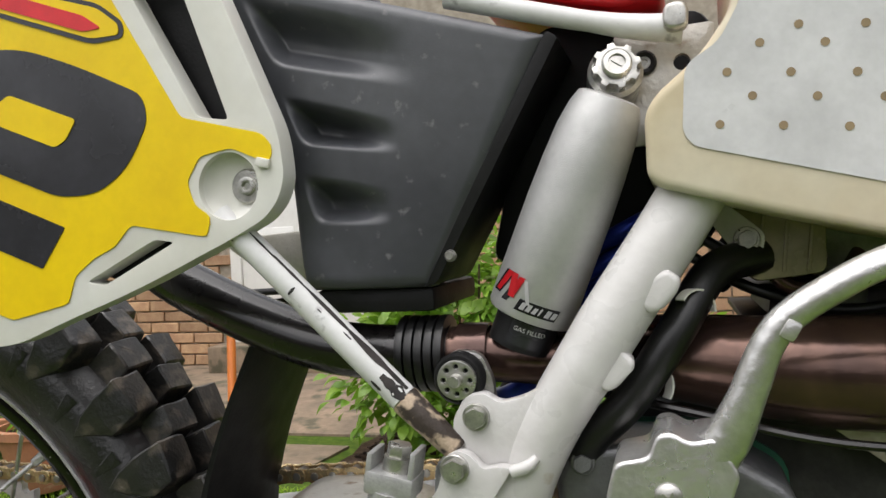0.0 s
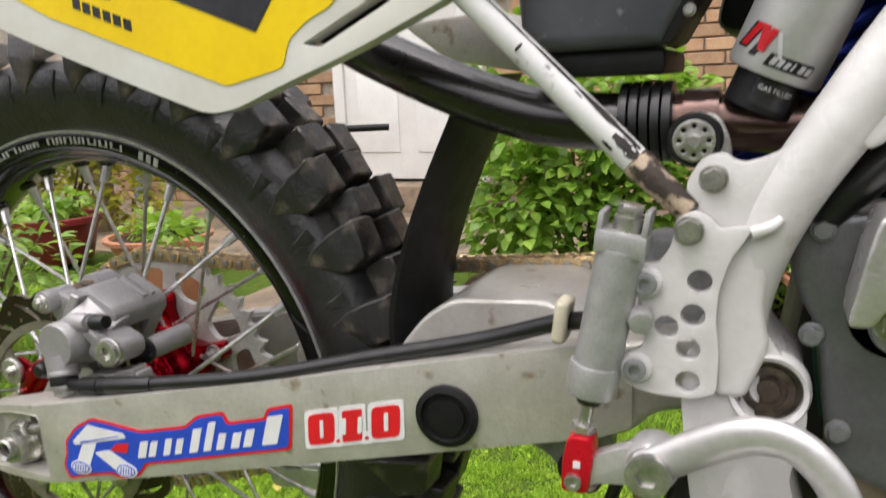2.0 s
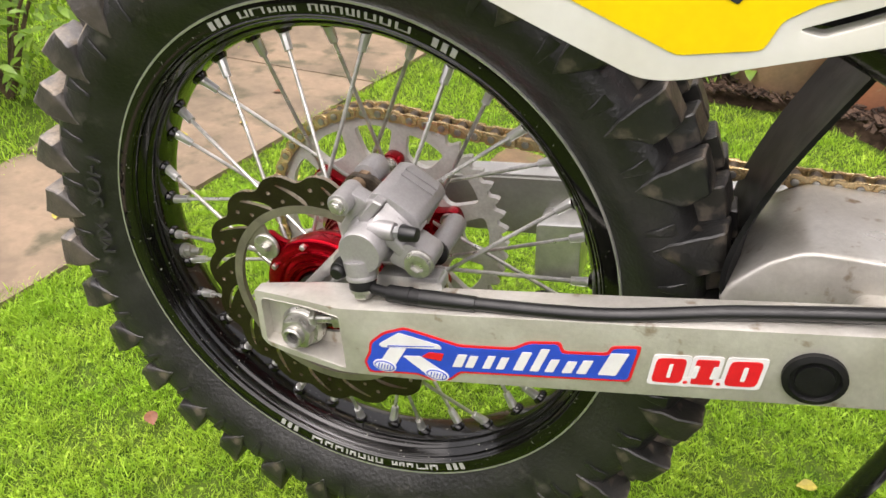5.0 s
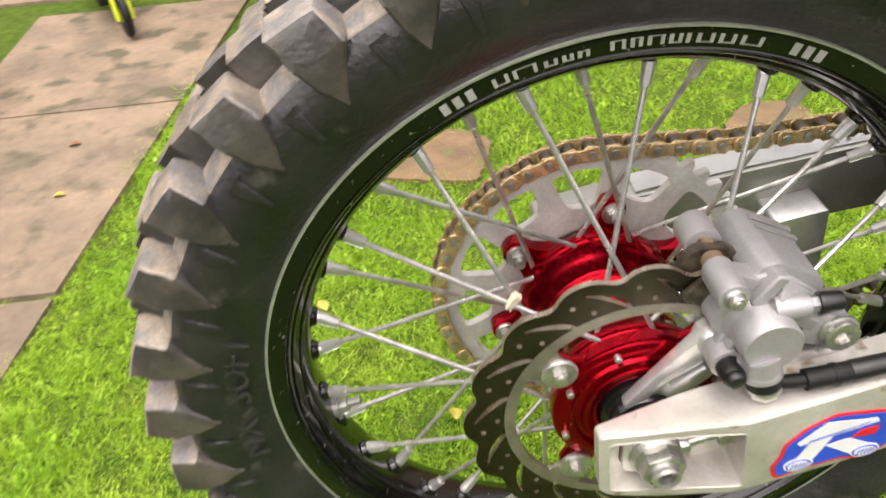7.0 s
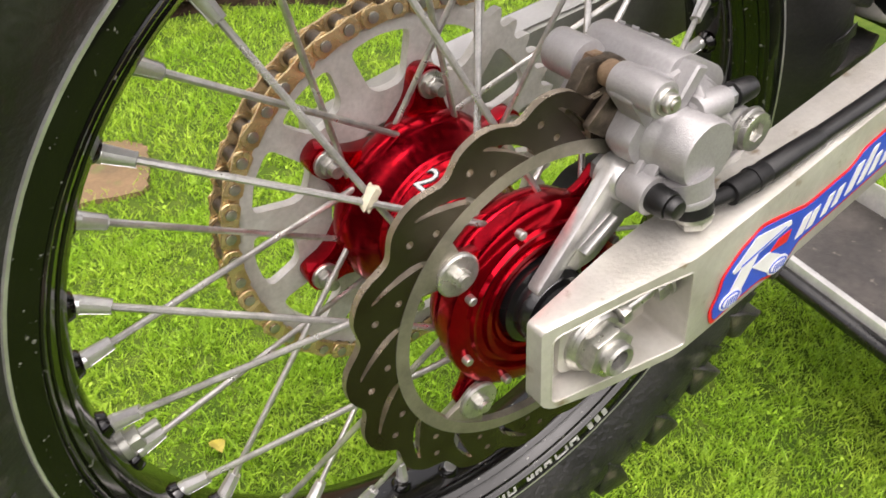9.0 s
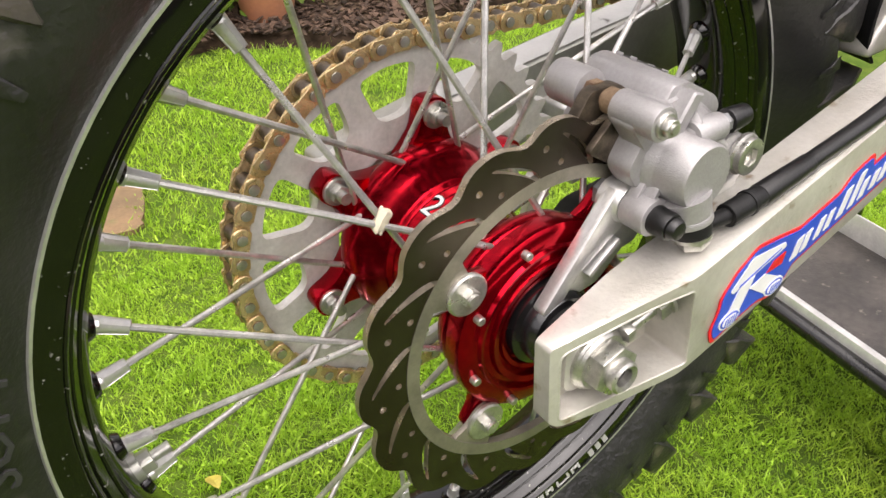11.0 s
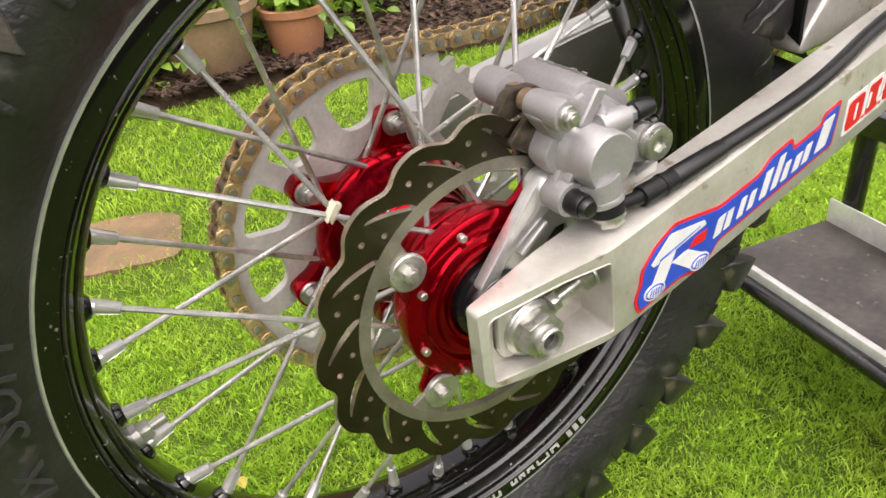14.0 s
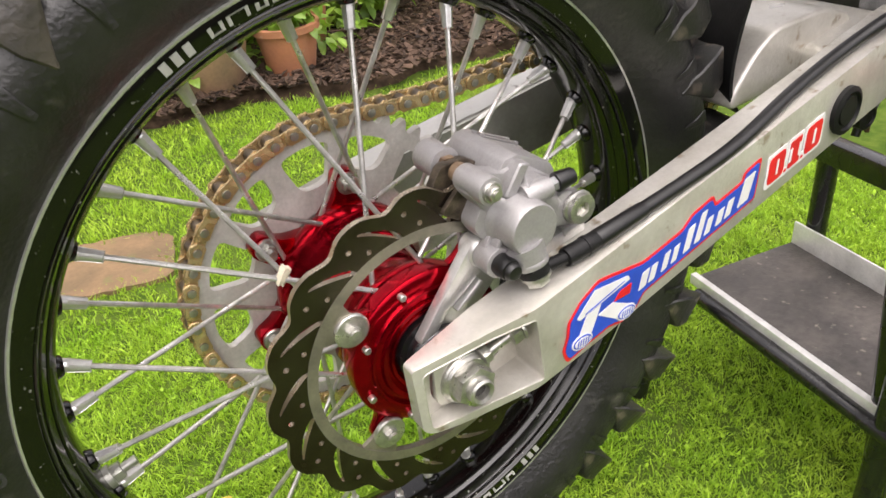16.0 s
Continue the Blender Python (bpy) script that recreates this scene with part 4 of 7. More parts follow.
def arm_stickers():
    """Maker's stickers as plain shapes: a red and blue outlined patch with pale slanted bars, and a white patch with three red blocks."""
    ln = arm_lean
    def up(x, f):
        return 0.4815 + 0.212 * (x - 0.046) + f
    def inset(points, d):
        """The outline drawn in by d all round."""
        out, n = [], len(points)
        for i, p in enumerate(points):
            p, a, b = Vector(p), Vector(points[i - 1]), Vector(points[(i + 1) % n])
            u, w = (p - a).normalized(), (b - p).normalized()
            na, nb = Vector((-u.y, u.x)), Vector((-w.y, w.x))
            k = (na + nb) / max(0.35, 1 + na.dot(nb))
            out.append(tuple(p + k * d))
        return out
    red = [(0.070, 0.0050), (0.092, 0.0060), (0.111, 0.0055), (0.124, 0.0000), (0.138, 0.0015), (0.146, 0.0100), (0.271, 0.0105), (0.2745, 0.0442), (0.2535, 0.0430), (0.2520, 0.0366), (0.2215, 0.0364), (0.2185, 0.0450), (0.195, 0.0442), (0.184, 0.0375), (0.144, 0.0380), (0.112, 0.0490), (0.099, 0.0530), (0.082, 0.0475), (0.0705, 0.0370), (0.0700, 0.0270), (0.0655, 0.0170)]
    flat(swing, "sticker_edge", rounded([(x, up(x, f)) for x, f in red], 0.003, 2), -0.1402, DECAL_RED, "red-edged maker's sticker", ln)
    blue = inset(red, 0.0022)
    flat(swing, "sticker_field", rounded([(x, up(x, f)) for x, f in blue], 0.003, 2), -0.1406, DECAL_BLUE, "blue sticker field", ln)
    def bar(x0, x1, f0, f1, skew=0.004, m=DECAL_WHITE, y=-0.1410, name="sticker_bar", r=0.0012):
        flat(swing, name, rounded([(x0, up(x0, f0)), (x1, up(x1, f0)), (x1 + skew, up(x1, f1)), (x0 + skew, up(x0, f1))], r, 2), y, m, "", ln)
    # emblem: two crossed tubes with ringed ends, as plain strips
    def strip(pts, m=DECAL_WHITE, y=-0.1410, r=0.001):
        flat(swing, "sticker_strip", rounded([(x, up(x, f)) for x, f in pts], r, 2), y, m, "", ln)
    strip([(0.0785, 0.0360), (0.0950, 0.0480), (0.1280, 0.0375), (0.1300, 0.0335), (0.0810, 0.0330)])
    strip([(0.0790, 0.0170), (0.0915, 0.0130), (0.1015, 0.0325), (0.0875, 0.0325)])
    strip([(0.0985, 0.0250), (0.1130, 0.0255), (0.1300, 0.0125), (0.1200, 0.0060)])
    strip([(0.0860, 0.0340), (0.1240, 0.0355), (0.1240, 0.0361), (0.0860, 0.0352)], DECAL_BLUE, -0.1413, 0.0)
    strip([(0.1140, 0.0250), (0.1300, 0.0215), (0.1320, 0.0290), (0.1200, 0.0300)], DECAL_RED)
    for c, z in ((0.0835, 0.0140), (0.1270, 0.0075)):
        for rx, rz, y, m in ((0.0098, 0.0060, -0.1412, DECAL_WHITE), (0.0086, 0.0049, -0.1415, DECAL_BLUE), (0.0074, 0.0038, -0.1418, DECAL_WHITE)):
            flat(swing, "sticker_ring", [(c + rx * math.cos(a), up(c, z) + rz * math.sin(a)) for a in (2 * math.pi * k / 20 for k in range(20))], y, m, "", ln)
        for k in range(-2, 3):
            x = c + 0.0024 * k
            flat(swing, "sticker_ring", [(x - 0.0005, up(c, z) - 0.0026), (x + 0.0003, up(c, z) - 0.0026), (x + 0.0013, up(c, z) + 0.0026), (x + 0.0005, up(c, z) + 0.0026)], -0.1421, DECAL_BLUE, "", ln)
    # pale slanted bars in place of the name
    for x0, w, f0, f1 in ((0.1390, 0.0075, 0.0165, 0.0300), (0.1490, 0.0065, 0.0165, 0.0290), (0.1625, 0.0060, 0.0165, 0.0300), (0.1730, 0.0060, 0.0165, 0.0290), (0.1860, 0.0075, 0.0165, 0.0355), (0.1985, 0.0065, 0.0165, 0.0395), (0.2095, 0.0065, 0.0165, 0.0295), (0.2220, 0.0070, 0.0165, 0.0285), (0.2325, 0.0070, 0.0165, 0.0300), (0.2480, 0.0125, 0.0165, 0.0385)):
        bar(x0, x0 + w, f0, f1, 0.0040 * (f1 - f0) / 0.0135, r=0.0008)
    # red blocks edged with white
    for x0, w in ((0.2850, 0.0200), (0.3110, 0.0145), (0.3325, 0.0205)):
        bar(x0 - 0.0028, x0 + w + 0.0028, 0.0098, 0.0378, 0.001, DECAL_WHITE, -0.1402, "sticker_patch", 0.003)
        bar(x0, x0 + w, 0.0125, 0.0350, 0.001, DECAL_RED, -0.1407, r=0.0015 if w < 0.016 else 0.004)
        if w > 0.016:
            bar(x0 + 0.0095, x0 + w - 0.0080, 0.0175, 0.0300, 0.0005, DECAL_WHITE, -0.1411, r=0.0005)
        else:
            for side in (-1, 1):
                bar(x0 + w / 2 + side * 0.0060 - 0.0016, x0 + w / 2 + side * 0.0060 + 0.0016, 0.0180, 0.0295, 0.001, DECAL_WHITE, -0.1411, r=0.0008)
    for x0 in (0.3062, 0.3276):
        bar(x0 - 0.002, x0 + 0.0045, 0.0095, 0.0180, 0, DECAL_WHITE, -0.1404)
        bar(x0, x0 + 0.0030, 0.0125, 0.0150, 0, DECAL_RED, -0.1408)


arm_stickers()


# rear brake caliper, in its own frame: x along the disc's edge, z outwards
CAL = AXLE @ pose(0, 0, 0, 0, -58 + 90, 0)


def caliper():
    def put(name, bm, m=CALIPER, label="", under=None):
        return part(name, moved(bm, CAL), m, under, label)
    body = join(
        # front housing round the piston, top bridge, far housing
        plate(rounded([(-0.026, 0.092), (-0.012, 0.086), (0.014, 0.088), (0.026, 0.100), (0.030, 0.122), (0.020, 0.139), (-0.014, 0.139), (-0.026, 0.126)], 0.006), -0.084, -0.101, 0.003),
        plate(rounded([(-0.021, 0.124), (0.025, 0.126), (0.0245, 0.1430), (0.0170, 0.1470), (-0.0130, 0.1450), (-0.0210, 0.1390)], 0.003), -0.040, -0.098, 0.005, seg=2),
        plate(rounded([(-0.021, 0.090), (0.026, 0.090), (0.026, 0.134), (0.012, 0.141), (-0.018, 0.139)], 0.006), -0.040, -0.057, 0.003),
        # plain round piston housing
        moved(lathe([(0.0001, -0.085), (0.0212, -0.085), (0.0212, -0.1000), (0.0205, -0.1035), (0.0190, -0.1055), (0.0182, -0.1085), (0.0178, -0.1240), (0.0168, -0.1255), (0.0001, -0.1255)], 48), pose(0.0006, 0, 0.1065)))
    o = part("brake_caliper", moved(body, CAL), CALIPER, bike, "grey cast rear brake caliper")
    # raised strips on the bridge and the bright flat on its front corner
    for z, y0, y1 in ((0.1458, -0.050, -0.0535), (0.1458, -0.060, -0.0630)):
        put("bridge_rib", box(0.002, (y0 + y1) / 2, z, 0.030, y1 - y0, 0.0030, 0.0008, (0, -6, 0)), under=o)
    put("front_rib", plate(rounded([(-0.0170, 0.1170), (-0.0085, 0.1190), (-0.0080, 0.1430), (-0.0165, 0.1410)], 0.002), -0.096, -0.1075, 0.003, seg=1), under=o)
    # broad slanted face from the bridge down to the shoulder
    face = bmesh.new()
    for x, low in ((-0.0075, 0.0), (0.0265, -0.003)):
        for y, z in ((-0.084, 0.1440), (-0.094, 0.1440), (-0.1125, 0.1300), (-0.1125, 0.1210), (-0.084, 0.1180)):
            face.verts.new((x, y, z + low))
    bmesh.ops.convex_hull(face, input=list(face.verts))
    bmesh.ops.dissolve_limit(face, angle_limit=0.03, verts=face.verts, edges=face.edges)
    put("bridge_face", bevelled(face, 0.0016, 2, 25), under=o)
    # bleed lug on the near shoulder, with its hexagon screw and rubber cap
    lug_a, lug_b = Vector((0.060, -0.1090, 0.6105)), Vector((0.0805, -0.1105, 0.6120))
    lug = part("bleed_lug", rod(lug_a, lug_b, 0.0080, 22, 0.0072, 0.0015), CALIPER, o)
    part("bleed_screw", rod(lug_b, lug_b + Vector((0.008, -0.0003, 0.0008)), 0.0050, 6, bevel=0.0006), CAST, lug, "dull bleed screw")
    part("bleed_cap", rod(lug_b + Vector((0.005, 0, 0.0005)), lug_b + Vector((0.019, -0.001, 0.002)), 0.0070, 16, 0.0056, 0.0015), HOSE, lug, "black rubber cap")
    # upper slide pin: near sleeve with its bolt, rusty pin, far cup
    put("pin_sleeve", rod((-0.0345, -0.040, 0.1205), (-0.0345, -0.063, 0.1205), 0.0115, 24, bevel=0.0012), CALIPER, "", o)
    put("pin_sleeve", rod((-0.0345, -0.084, 0.1200), (-0.0345, -0.1125, 0.1200), 0.0092, 24, bevel=0.0012), CALIPER, "", o)
    put("sleeve_bridge", plate(rounded([(-0.042, 0.112), (-0.020, 0.104), (-0.018, 0.132), (-0.036, 0.1285)], 0.004), -0.086, -0.1020, 0.003), CALIPER, "", o)
    put("slide_pin", join(rod((-0.0345, -0.060, 0.1205), (-0.0345, -0.086, 0.1205), 0.0046, 14), rod((-0.0345, -0.0625, 0.1205), (-0.0345, -0.0680, 0.1205), 0.0072, 6), rod((-0.0345, -0.0760, 0.1205), (-0.0345, -0.0845, 0.1205), 0.0068, 16)), RUST, "rusty slide pin and nut", o)
    put("pin_bolt", moved(join(bolt_head(0.0052, 0.0055, 1.3), rod((0, -0.0055, 0), (0, -0.007, 0), 0.0026, 10)), pose(-0.0345, -0.1125, 0.1200)), STEEL, "", o)
    # lower right lug with the pad pin plug
    put("pin_lug", plate(rounded([(0.020, 0.106), (0.046, 0.1135), (0.0530, 0.1240), (0.0475, 0.1365), (0.022, 0.1340)], 0.009), -0.086, -0.1120, 0.002), CALIPER, "", o)
    put("pad_pin_plug", moved(join(socket_head(0.0105, 0.0055), lathe([(0.0001, 0.001), (0.0118, 0.001), (0.0118, -0.0010), (0.0105, -0.002), (0.0001, -0.002)], 30)), pose(0.0410, -0.1135, 0.1265)), STEEL, "zinc socket plug with a flange", o)
    post = put("bracket_post", rod((0.0470, -0.078, 0.1180), (0.0470, -0.030, 0.1180), 0.0095, 22, bevel=0.0012), CALIPER, "", o)
    put("post_seal", rod((0.0470, -0.082, 0.1180), (0.0470, -0.0770, 0.1180), 0.0110, 22, bevel=0.001), HOSE, "black rubber seal", post)
    # lower slide: sleeve, rubber boot and bellows, coaxial with the bracket's eye
    put("lower_sleeve", join(rod((-0.0038, -0.0965, 0.0778), (-0.0038, -0.1130, 0.0778), 0.0105, 24, bevel=0.0012), plate(rounded([(-0.0130, 0.0800), (0.0050, 0.0800), (0.0080, 0.0950), (-0.0130, 0.0960)], 0.002), -0.0970, -0.1040, 0.001), box(-0.0085, -0.1050, 0.0895, 0.0035, 0.012, 0.008, 0.0008), box(0.0, -0.1050, 0.0895, 0.0035, 0.012, 0.008, 0.0008)), CALIPER, "", o)
    put("rubber_boot", join(rod((-0.0038, -0.1125, 0.0778), (-0.0038, -0.1245, 0.0778), 0.0080, 22, 0.0074, 0.0018), rod((-0.0038, -0.1245, 0.0778), (-0.0038, -0.1290, 0.0778), 0.0068, 18, 0.0050, 0.0015)), HOSE, "black rubber boot", o)
    put("rubber_bellows", join(*[moved(lathe([(0.0055, -0.0014), (0.0085, 0.0), (0.0055, 0.0014)], 20), pose(-0.0038, -0.0915 - 0.0024 * k, 0.0778)) for k in range(3)]), HOSE, "", o)
    # fluid connection under the piston: collar, black union, hexagon bolt
    part("hose_collar", join(rod((0.0535, -0.1165, 0.5830), (0.0560, -0.1195, 0.5720), 0.0135, 26, 0.0118), rod((0.0558, -0.1194, 0.5725), (0.0566, -0.1204, 0.5685), 0.0122, 26, bevel=0.001)), CALIPER, o)
    part("banjo_union", rod((0.0566, -0.1204, 0.5690), (0.0580, -0.1222, 0.5615), 0.0106, 24, bevel=0.0014), BLACK, o, "black banjo union")
    part("banjo_bolt", join(rod((0.0580, -0.1222, 0.5618), (0.0583, -0.1226, 0.5598), 0.0104, 22), rod((0.0582, -0.1225, 0.5605), (0.0592, -0.1238, 0.5545), 0.0086, 6, bevel=0.0010)), STEEL, o, "zinc banjo bolt")
    # pads between the housings
    put("pad_plate", plate(rounded([(-0.046, 0.090), (0.026, 0.090), (0.026, 0.128), (-0.030, 0.130), (-0.046, 0.120)], 0.004), -0.066, -0.0735, 0.001), ROLLER, "dark brake pad backing", o)
    put("pad_plate", plate(rounded([(-0.040, 0.092), (0.026, 0.092), (0.026, 0.126), (-0.032, 0.126)], 0.004), -0.0805, -0.0850, 0.001), ROLLER, "dark brake pad backing", o)
    # bracket arm down to the axle, on the world's own axes: bright rib, thin web, eye
    rib = plate(rounded([(-0.0170, 0.5215), (-0.0070, 0.5180), (0.0090, 0.5390), (0.0400, 0.5600), (0.0475, 0.5690), (0.0440, 0.5810), (0.0320, 0.5835), (0.0255, 0.5760)], 0.006), -0.0840, -0.0935, 0.0025)
    arm = part("bracket_arm", rib, BARE, o, "bare aluminium caliper bracket")
    part("bracket_web", plate(rounded([(-0.0080, 0.5180), (0.0280, 0.5240), (0.0560, 0.5500), (0.0520, 0.5640), (0.0400, 0.5620), (0.0090, 0.5400)], 0.005), -0.0850, -0.0890, 0.001), BARE, arm)
    part("bracket_web", box(0.0250, -0.0925, 0.5440, 0.0260, 0.006, 0.0035, 0.001, (0, -38, 0)), BARE, arm)
    part("bracket_eye", moved(lathe([(0.0045, -0.0815), (0.0112, -0.0815), (0.0112, -0.0940), (0.0100, -0.0960), (0.0045, -0.0960)], 30), pose(0.0380, 0, 0.5730)), BARE, arm)
    part("eye_nut", rod((0.0380, -0.0815, 0.5730), (0.0380, -0.0755, 0.5730), 0.0085, 6, bevel=0.0008), CAST, arm)
    part("bracket_foot", join(plate(rounded([(0.060, 0.5500), (0.118, 0.5620), (0.1165, 0.5720), (0.062, 0.5640)], 0.003), -0.088, -0.1040, 0.0015), box(0.106, -0.0985, 0.5700, 0.018, 0.016, 0.007, 0.0015, (0, -11, 0))), BARE, arm)
    return o


caliper()
hose_line = [(0.060, -0.1225, 0.5640), (0.086, -0.1250, 0.5655), (0.137, -0.1245, 0.5715), (0.241, -0.1210, 0.5880), (0.328, -0.1085, 0.6065), (0.403, -0.103, 0.623), (0.458, -0.112, 0.642), (0.486, -0.130, 0.650)]
hose_ob = part("brake_hose", tube(hose_line[2:], [0.0054, 0.0056, 0.0056, 0.0056, 0.0056, 0.0056]), HOSE, bike, "black rubber brake hose along the swingarm")
part("hose_ferrule", join(tube(hose_line[:3], [0.0042, 0.0046, 0.0056]), rod((0.081, -0.1248, 0.5648), (0.109, -0.1249, 0.5678), 0.0068, 18, 0.0066, 0.0008), rod((0.0975, -0.1248, 0.5666), (0.1000, -0.1248, 0.5669), 0.0073, 18)), BLACK, hose_ob, "black crimped hose end")
part("hose_sleeve", rod((0.108, -0.1249, 0.5677), (0.152, -0.1243, 0.5738), 0.0070, 18, 0.0062, 0.001), HOSE, hose_ob)
part("hose_clip", bevelled(box(0.461, -0.116, 0.6455, 0.0085, 0.019, 0.026, 0, (0, 8, 0)), 0.0035, 3), IVORY, hose_ob, "ivory plastic hose clip")

# chain guide and sprocket side fittings
guide = part("chain_guide", plate(rounded([(0.130, 0.405), (0.215, 0.415), (0.222, 0.470), (0.200, 0.485), (0.150, 0.470), (0.126, 0.440)], 0.010), SPROCKET_Y - 0.022, SPROCKET_Y - 0.018, 0.0015, [rounded([(0.140, 0.425), (0.165, 0.428), (0.167, 0.446), (0.145, 0.444)], 0.005), rounded([(0.178, 0.430), (0.203, 0.433), (0.205, 0.452), (0.182, 0.449)], 0.005)]), BARE, bike, "silver chain guide plate with two windows")
part("guide_block", plate(rounded([(0.138, 0.418), (0.212, 0.424), (0.214, 0.462), (0.160, 0.456), (0.138, 0.436)], 0.006), SPROCKET_Y - 0.017, SPROCKET_Y + 0.017, 0.002), BLACK, guide, "black guide block")
part("guide_bracket", join(plate(rounded([(0.156, 0.474), (0.200, 0.481), (0.196, 0.546), (0.152, 0.538)], 0.004), 0.062, 0.100, 0.002)), BARE, guide, "silver guide bracket")

# mudflap in front of the tyre and the grey shield under it
sheet = bmesh.new()
prof = spline([(0.386, 0, 0.788), (0.376, 0, 0.765), (0.352, 0, 0.715), (0.334, 0, 0.670), (0.322, 0, 0.625), (0.322, 0, 0.590), (0.335, 0, 0.572)], 6)
grid = [[sheet.verts.new((p.x + 0.010 * (1 - (j / 5 - 1) ** 2) - 0.004, -0.058 + 0.0116 * j, p.z)) for j in range(11)] for p in prof]
for a, b in zip(grid, grid[1:]):
    for j in range(10):
        sheet.faces.new((a[j], a[j + 1], b[j + 1], b[j]))
geo = bmesh.ops.extrude_face_region(sheet, geom=list(sheet.faces))
for v in geo["geom"]:
    if isinstance(v, bmesh.types.BMVert):
        v.co.x += 0.004
part("mud_flap", sheet, BLACK, bike, "matt black curved mud flap before the tyre")
shield = plate(rounded([(0.318, 0.578), (0.322, 0.594), (0.345, 0.622), (0.368, 0.637), (0.432, 0.640), (0.470, 0.628), (0.480, 0.600), (0.440, 0.585)], 0.010), -0.060, 0.050, 0.010, seg=3)
part("linkage_shield", shield, SWING, bike, "pale grey shield above the linkage")


RUST_FOOT = mat("flaking_rusty_end", (0.045, 0.033, 0.026), 0.6, 0.2, 0.4, 90, 0.8, 260, color2=(0.46, 0.36, 0.26), spread=(0.48, 0.56))


# main frame, strut and bracket plates
def frame_parts():
    tube_line = [(0.700, -0.100, 0.925), (0.657, -0.119, 0.843), (0.610, -0.130, 0.772), (0.574, -0.130, 0.712), (0.560, -0.126, 0.660), (0.563, -0.122, 0.610), (0.560, -0.122, 0.560)]
    o = part("frame", tube(tube_line, [0.016, 0.0165, 0.0165, 0.0150, 0.012, 0.014, 0.018], 20), FRAME, bike, "glossy white painted frame with scuffs")
    for x, z in ((0.636, 0.793), (0.613, 0.755)):
        tab = [(-0.006, -0.010), (0.001, -0.012), (0.005, -0.006), (0.0075, 0.004), (0.006, 0.010), (-0.003, 0.012), (-0.007, 0.004)]
        lump = plate(rounded(tab, 0.003), 0.006, -0.005, 0.0035, seg=3)
        for v in lump.verts:
            v.co += noise.noise_vector(v.co * 160 + Vector((x * 50, 0, 0))) * 0.0008
        part("frame_tab", moved(lump, pose(x + 0.002, -0.137, z, 0, 28, 0)), FRAME, o, smooth=60)
    holes = [circle(x, z, 0.0062, 18) for x, z in ((0.539, 0.680), (0.536, 0.662), (0.523, 0.655), (0.534, 0.644), (0.534, 0.626))]
    outline = [(0.526, 0.703), (0.528, 0.712), (0.535, 0.716), (0.542, 0.713), (0.548, 0.706), (0.556, 0.708), (0.563, 0.707), (0.559, 0.701), (0.553, 0.692), (0.548, 0.675), (0.547, 0.660), (0.549, 0.642), (0.548, 0.621), (0.536, 0.617), (0.516, 0.618), (0.504, 0.621), (0.499, 0.630), (0.504, 0.638), (0.511, 0.643), (0.5125, 0.651), (0.511, 0.661), (0.511, 0.668), (0.5045, 0.674), (0.5045, 0.682), (0.510, 0.6875), (0.518, 0.688), (0.524, 0.696)]
    part("bracket_plate", plate(rounded(outline, 0.003), -0.139, -0.147, 0.0022, holes), FRAME, o, "white drilled bracket plate")
    ear = plate(rounded([(0.535, 0.700), (0.560, 0.702), (0.590, 0.735), (0.586, 0.752), (0.570, 0.742), (0.556, 0.738), (0.548, 0.744), (0.538, 0.742), (0.530, 0.728)], 0.005), -0.128, -0.138, 0.002)
    part("peg_lug", ear, FRAME, o)
    part("plate_root", plate(rounded([(0.5455, 0.6990), (0.566, 0.7060), (0.571, 0.692), (0.569, 0.665), (0.573, 0.645), (0.562, 0.617), (0.5455, 0.617)], 0.006), -0.118, -0.1420, 0.005, seg=3), FRAME, o)
    part("weld_bead", tube([(0.5630, -0.1460, 0.7055), (0.5705, -0.1470, 0.7085), (0.5755, -0.1450, 0.7125)], [0.0034, 0.0032, 0.0022]), FRAME, o)
    low = [(0.532, 0.640), (0.556, 0.664), (0.566, 0.666), (0.574, 0.646), (0.590, 0.630), (0.592, 0.606), (0.588, 0.590), (0.584, 0.575), (0.592, 0.545), (0.600, 0.515), (0.580, 0.500), (0.550, 0.515), (0.537, 0.548), (0.533, 0.580), (0.530, 0.617)]
    part("pivot_casting", plate(rounded(low, 0.008), -0.080, -0.138, 0.006, [circle(0.573, 0.622, 0.0175, 36)], seg=3), FRAME, o, "white pivot casting")
    part("lower_rail", tube([(0.570, -0.115, 0.535), (0.600, -0.112, 0.512), (0.680, -0.108, 0.500), (0.760, -0.105, 0.498)], 0.016), FRAME, o)
    part("pivot_ring", moved(lathe([(0.0001, -0.132), (0.0162, -0.132), (0.0166, -0.1395), (0.0190, -0.141), (0.0205, -0.137), (0.0205, -0.13), (0.0001, -0.13)], 36), pose(0.573, 0, 0.622)), FRAME, o)
    part("pivot_seal", moved(lathe([(0.0001, -0.1365), (0.0055, -0.1365), (0.0058, -0.1345), (0.0090, -0.1345), (0.0094, -0.1380), (0.0130, -0.1380), (0.0135, -0.1355), (0.0158, -0.1355), (0.0158, -0.131), (0.0001, -0.131)], 32), pose(0.573, 0, 0.622)), ROLLER, o, "dark pivot bearing and seal")
    for x, z, y, r in ((0.5334, 0.7064, -0.1470, 0.0062), (0.5438, 0.7310, -0.138, 0.0058)):
        part("frame_bolt", moved(bolt_head(r, 0.006, 1.25), pose(x, y, z)), STEEL, o)
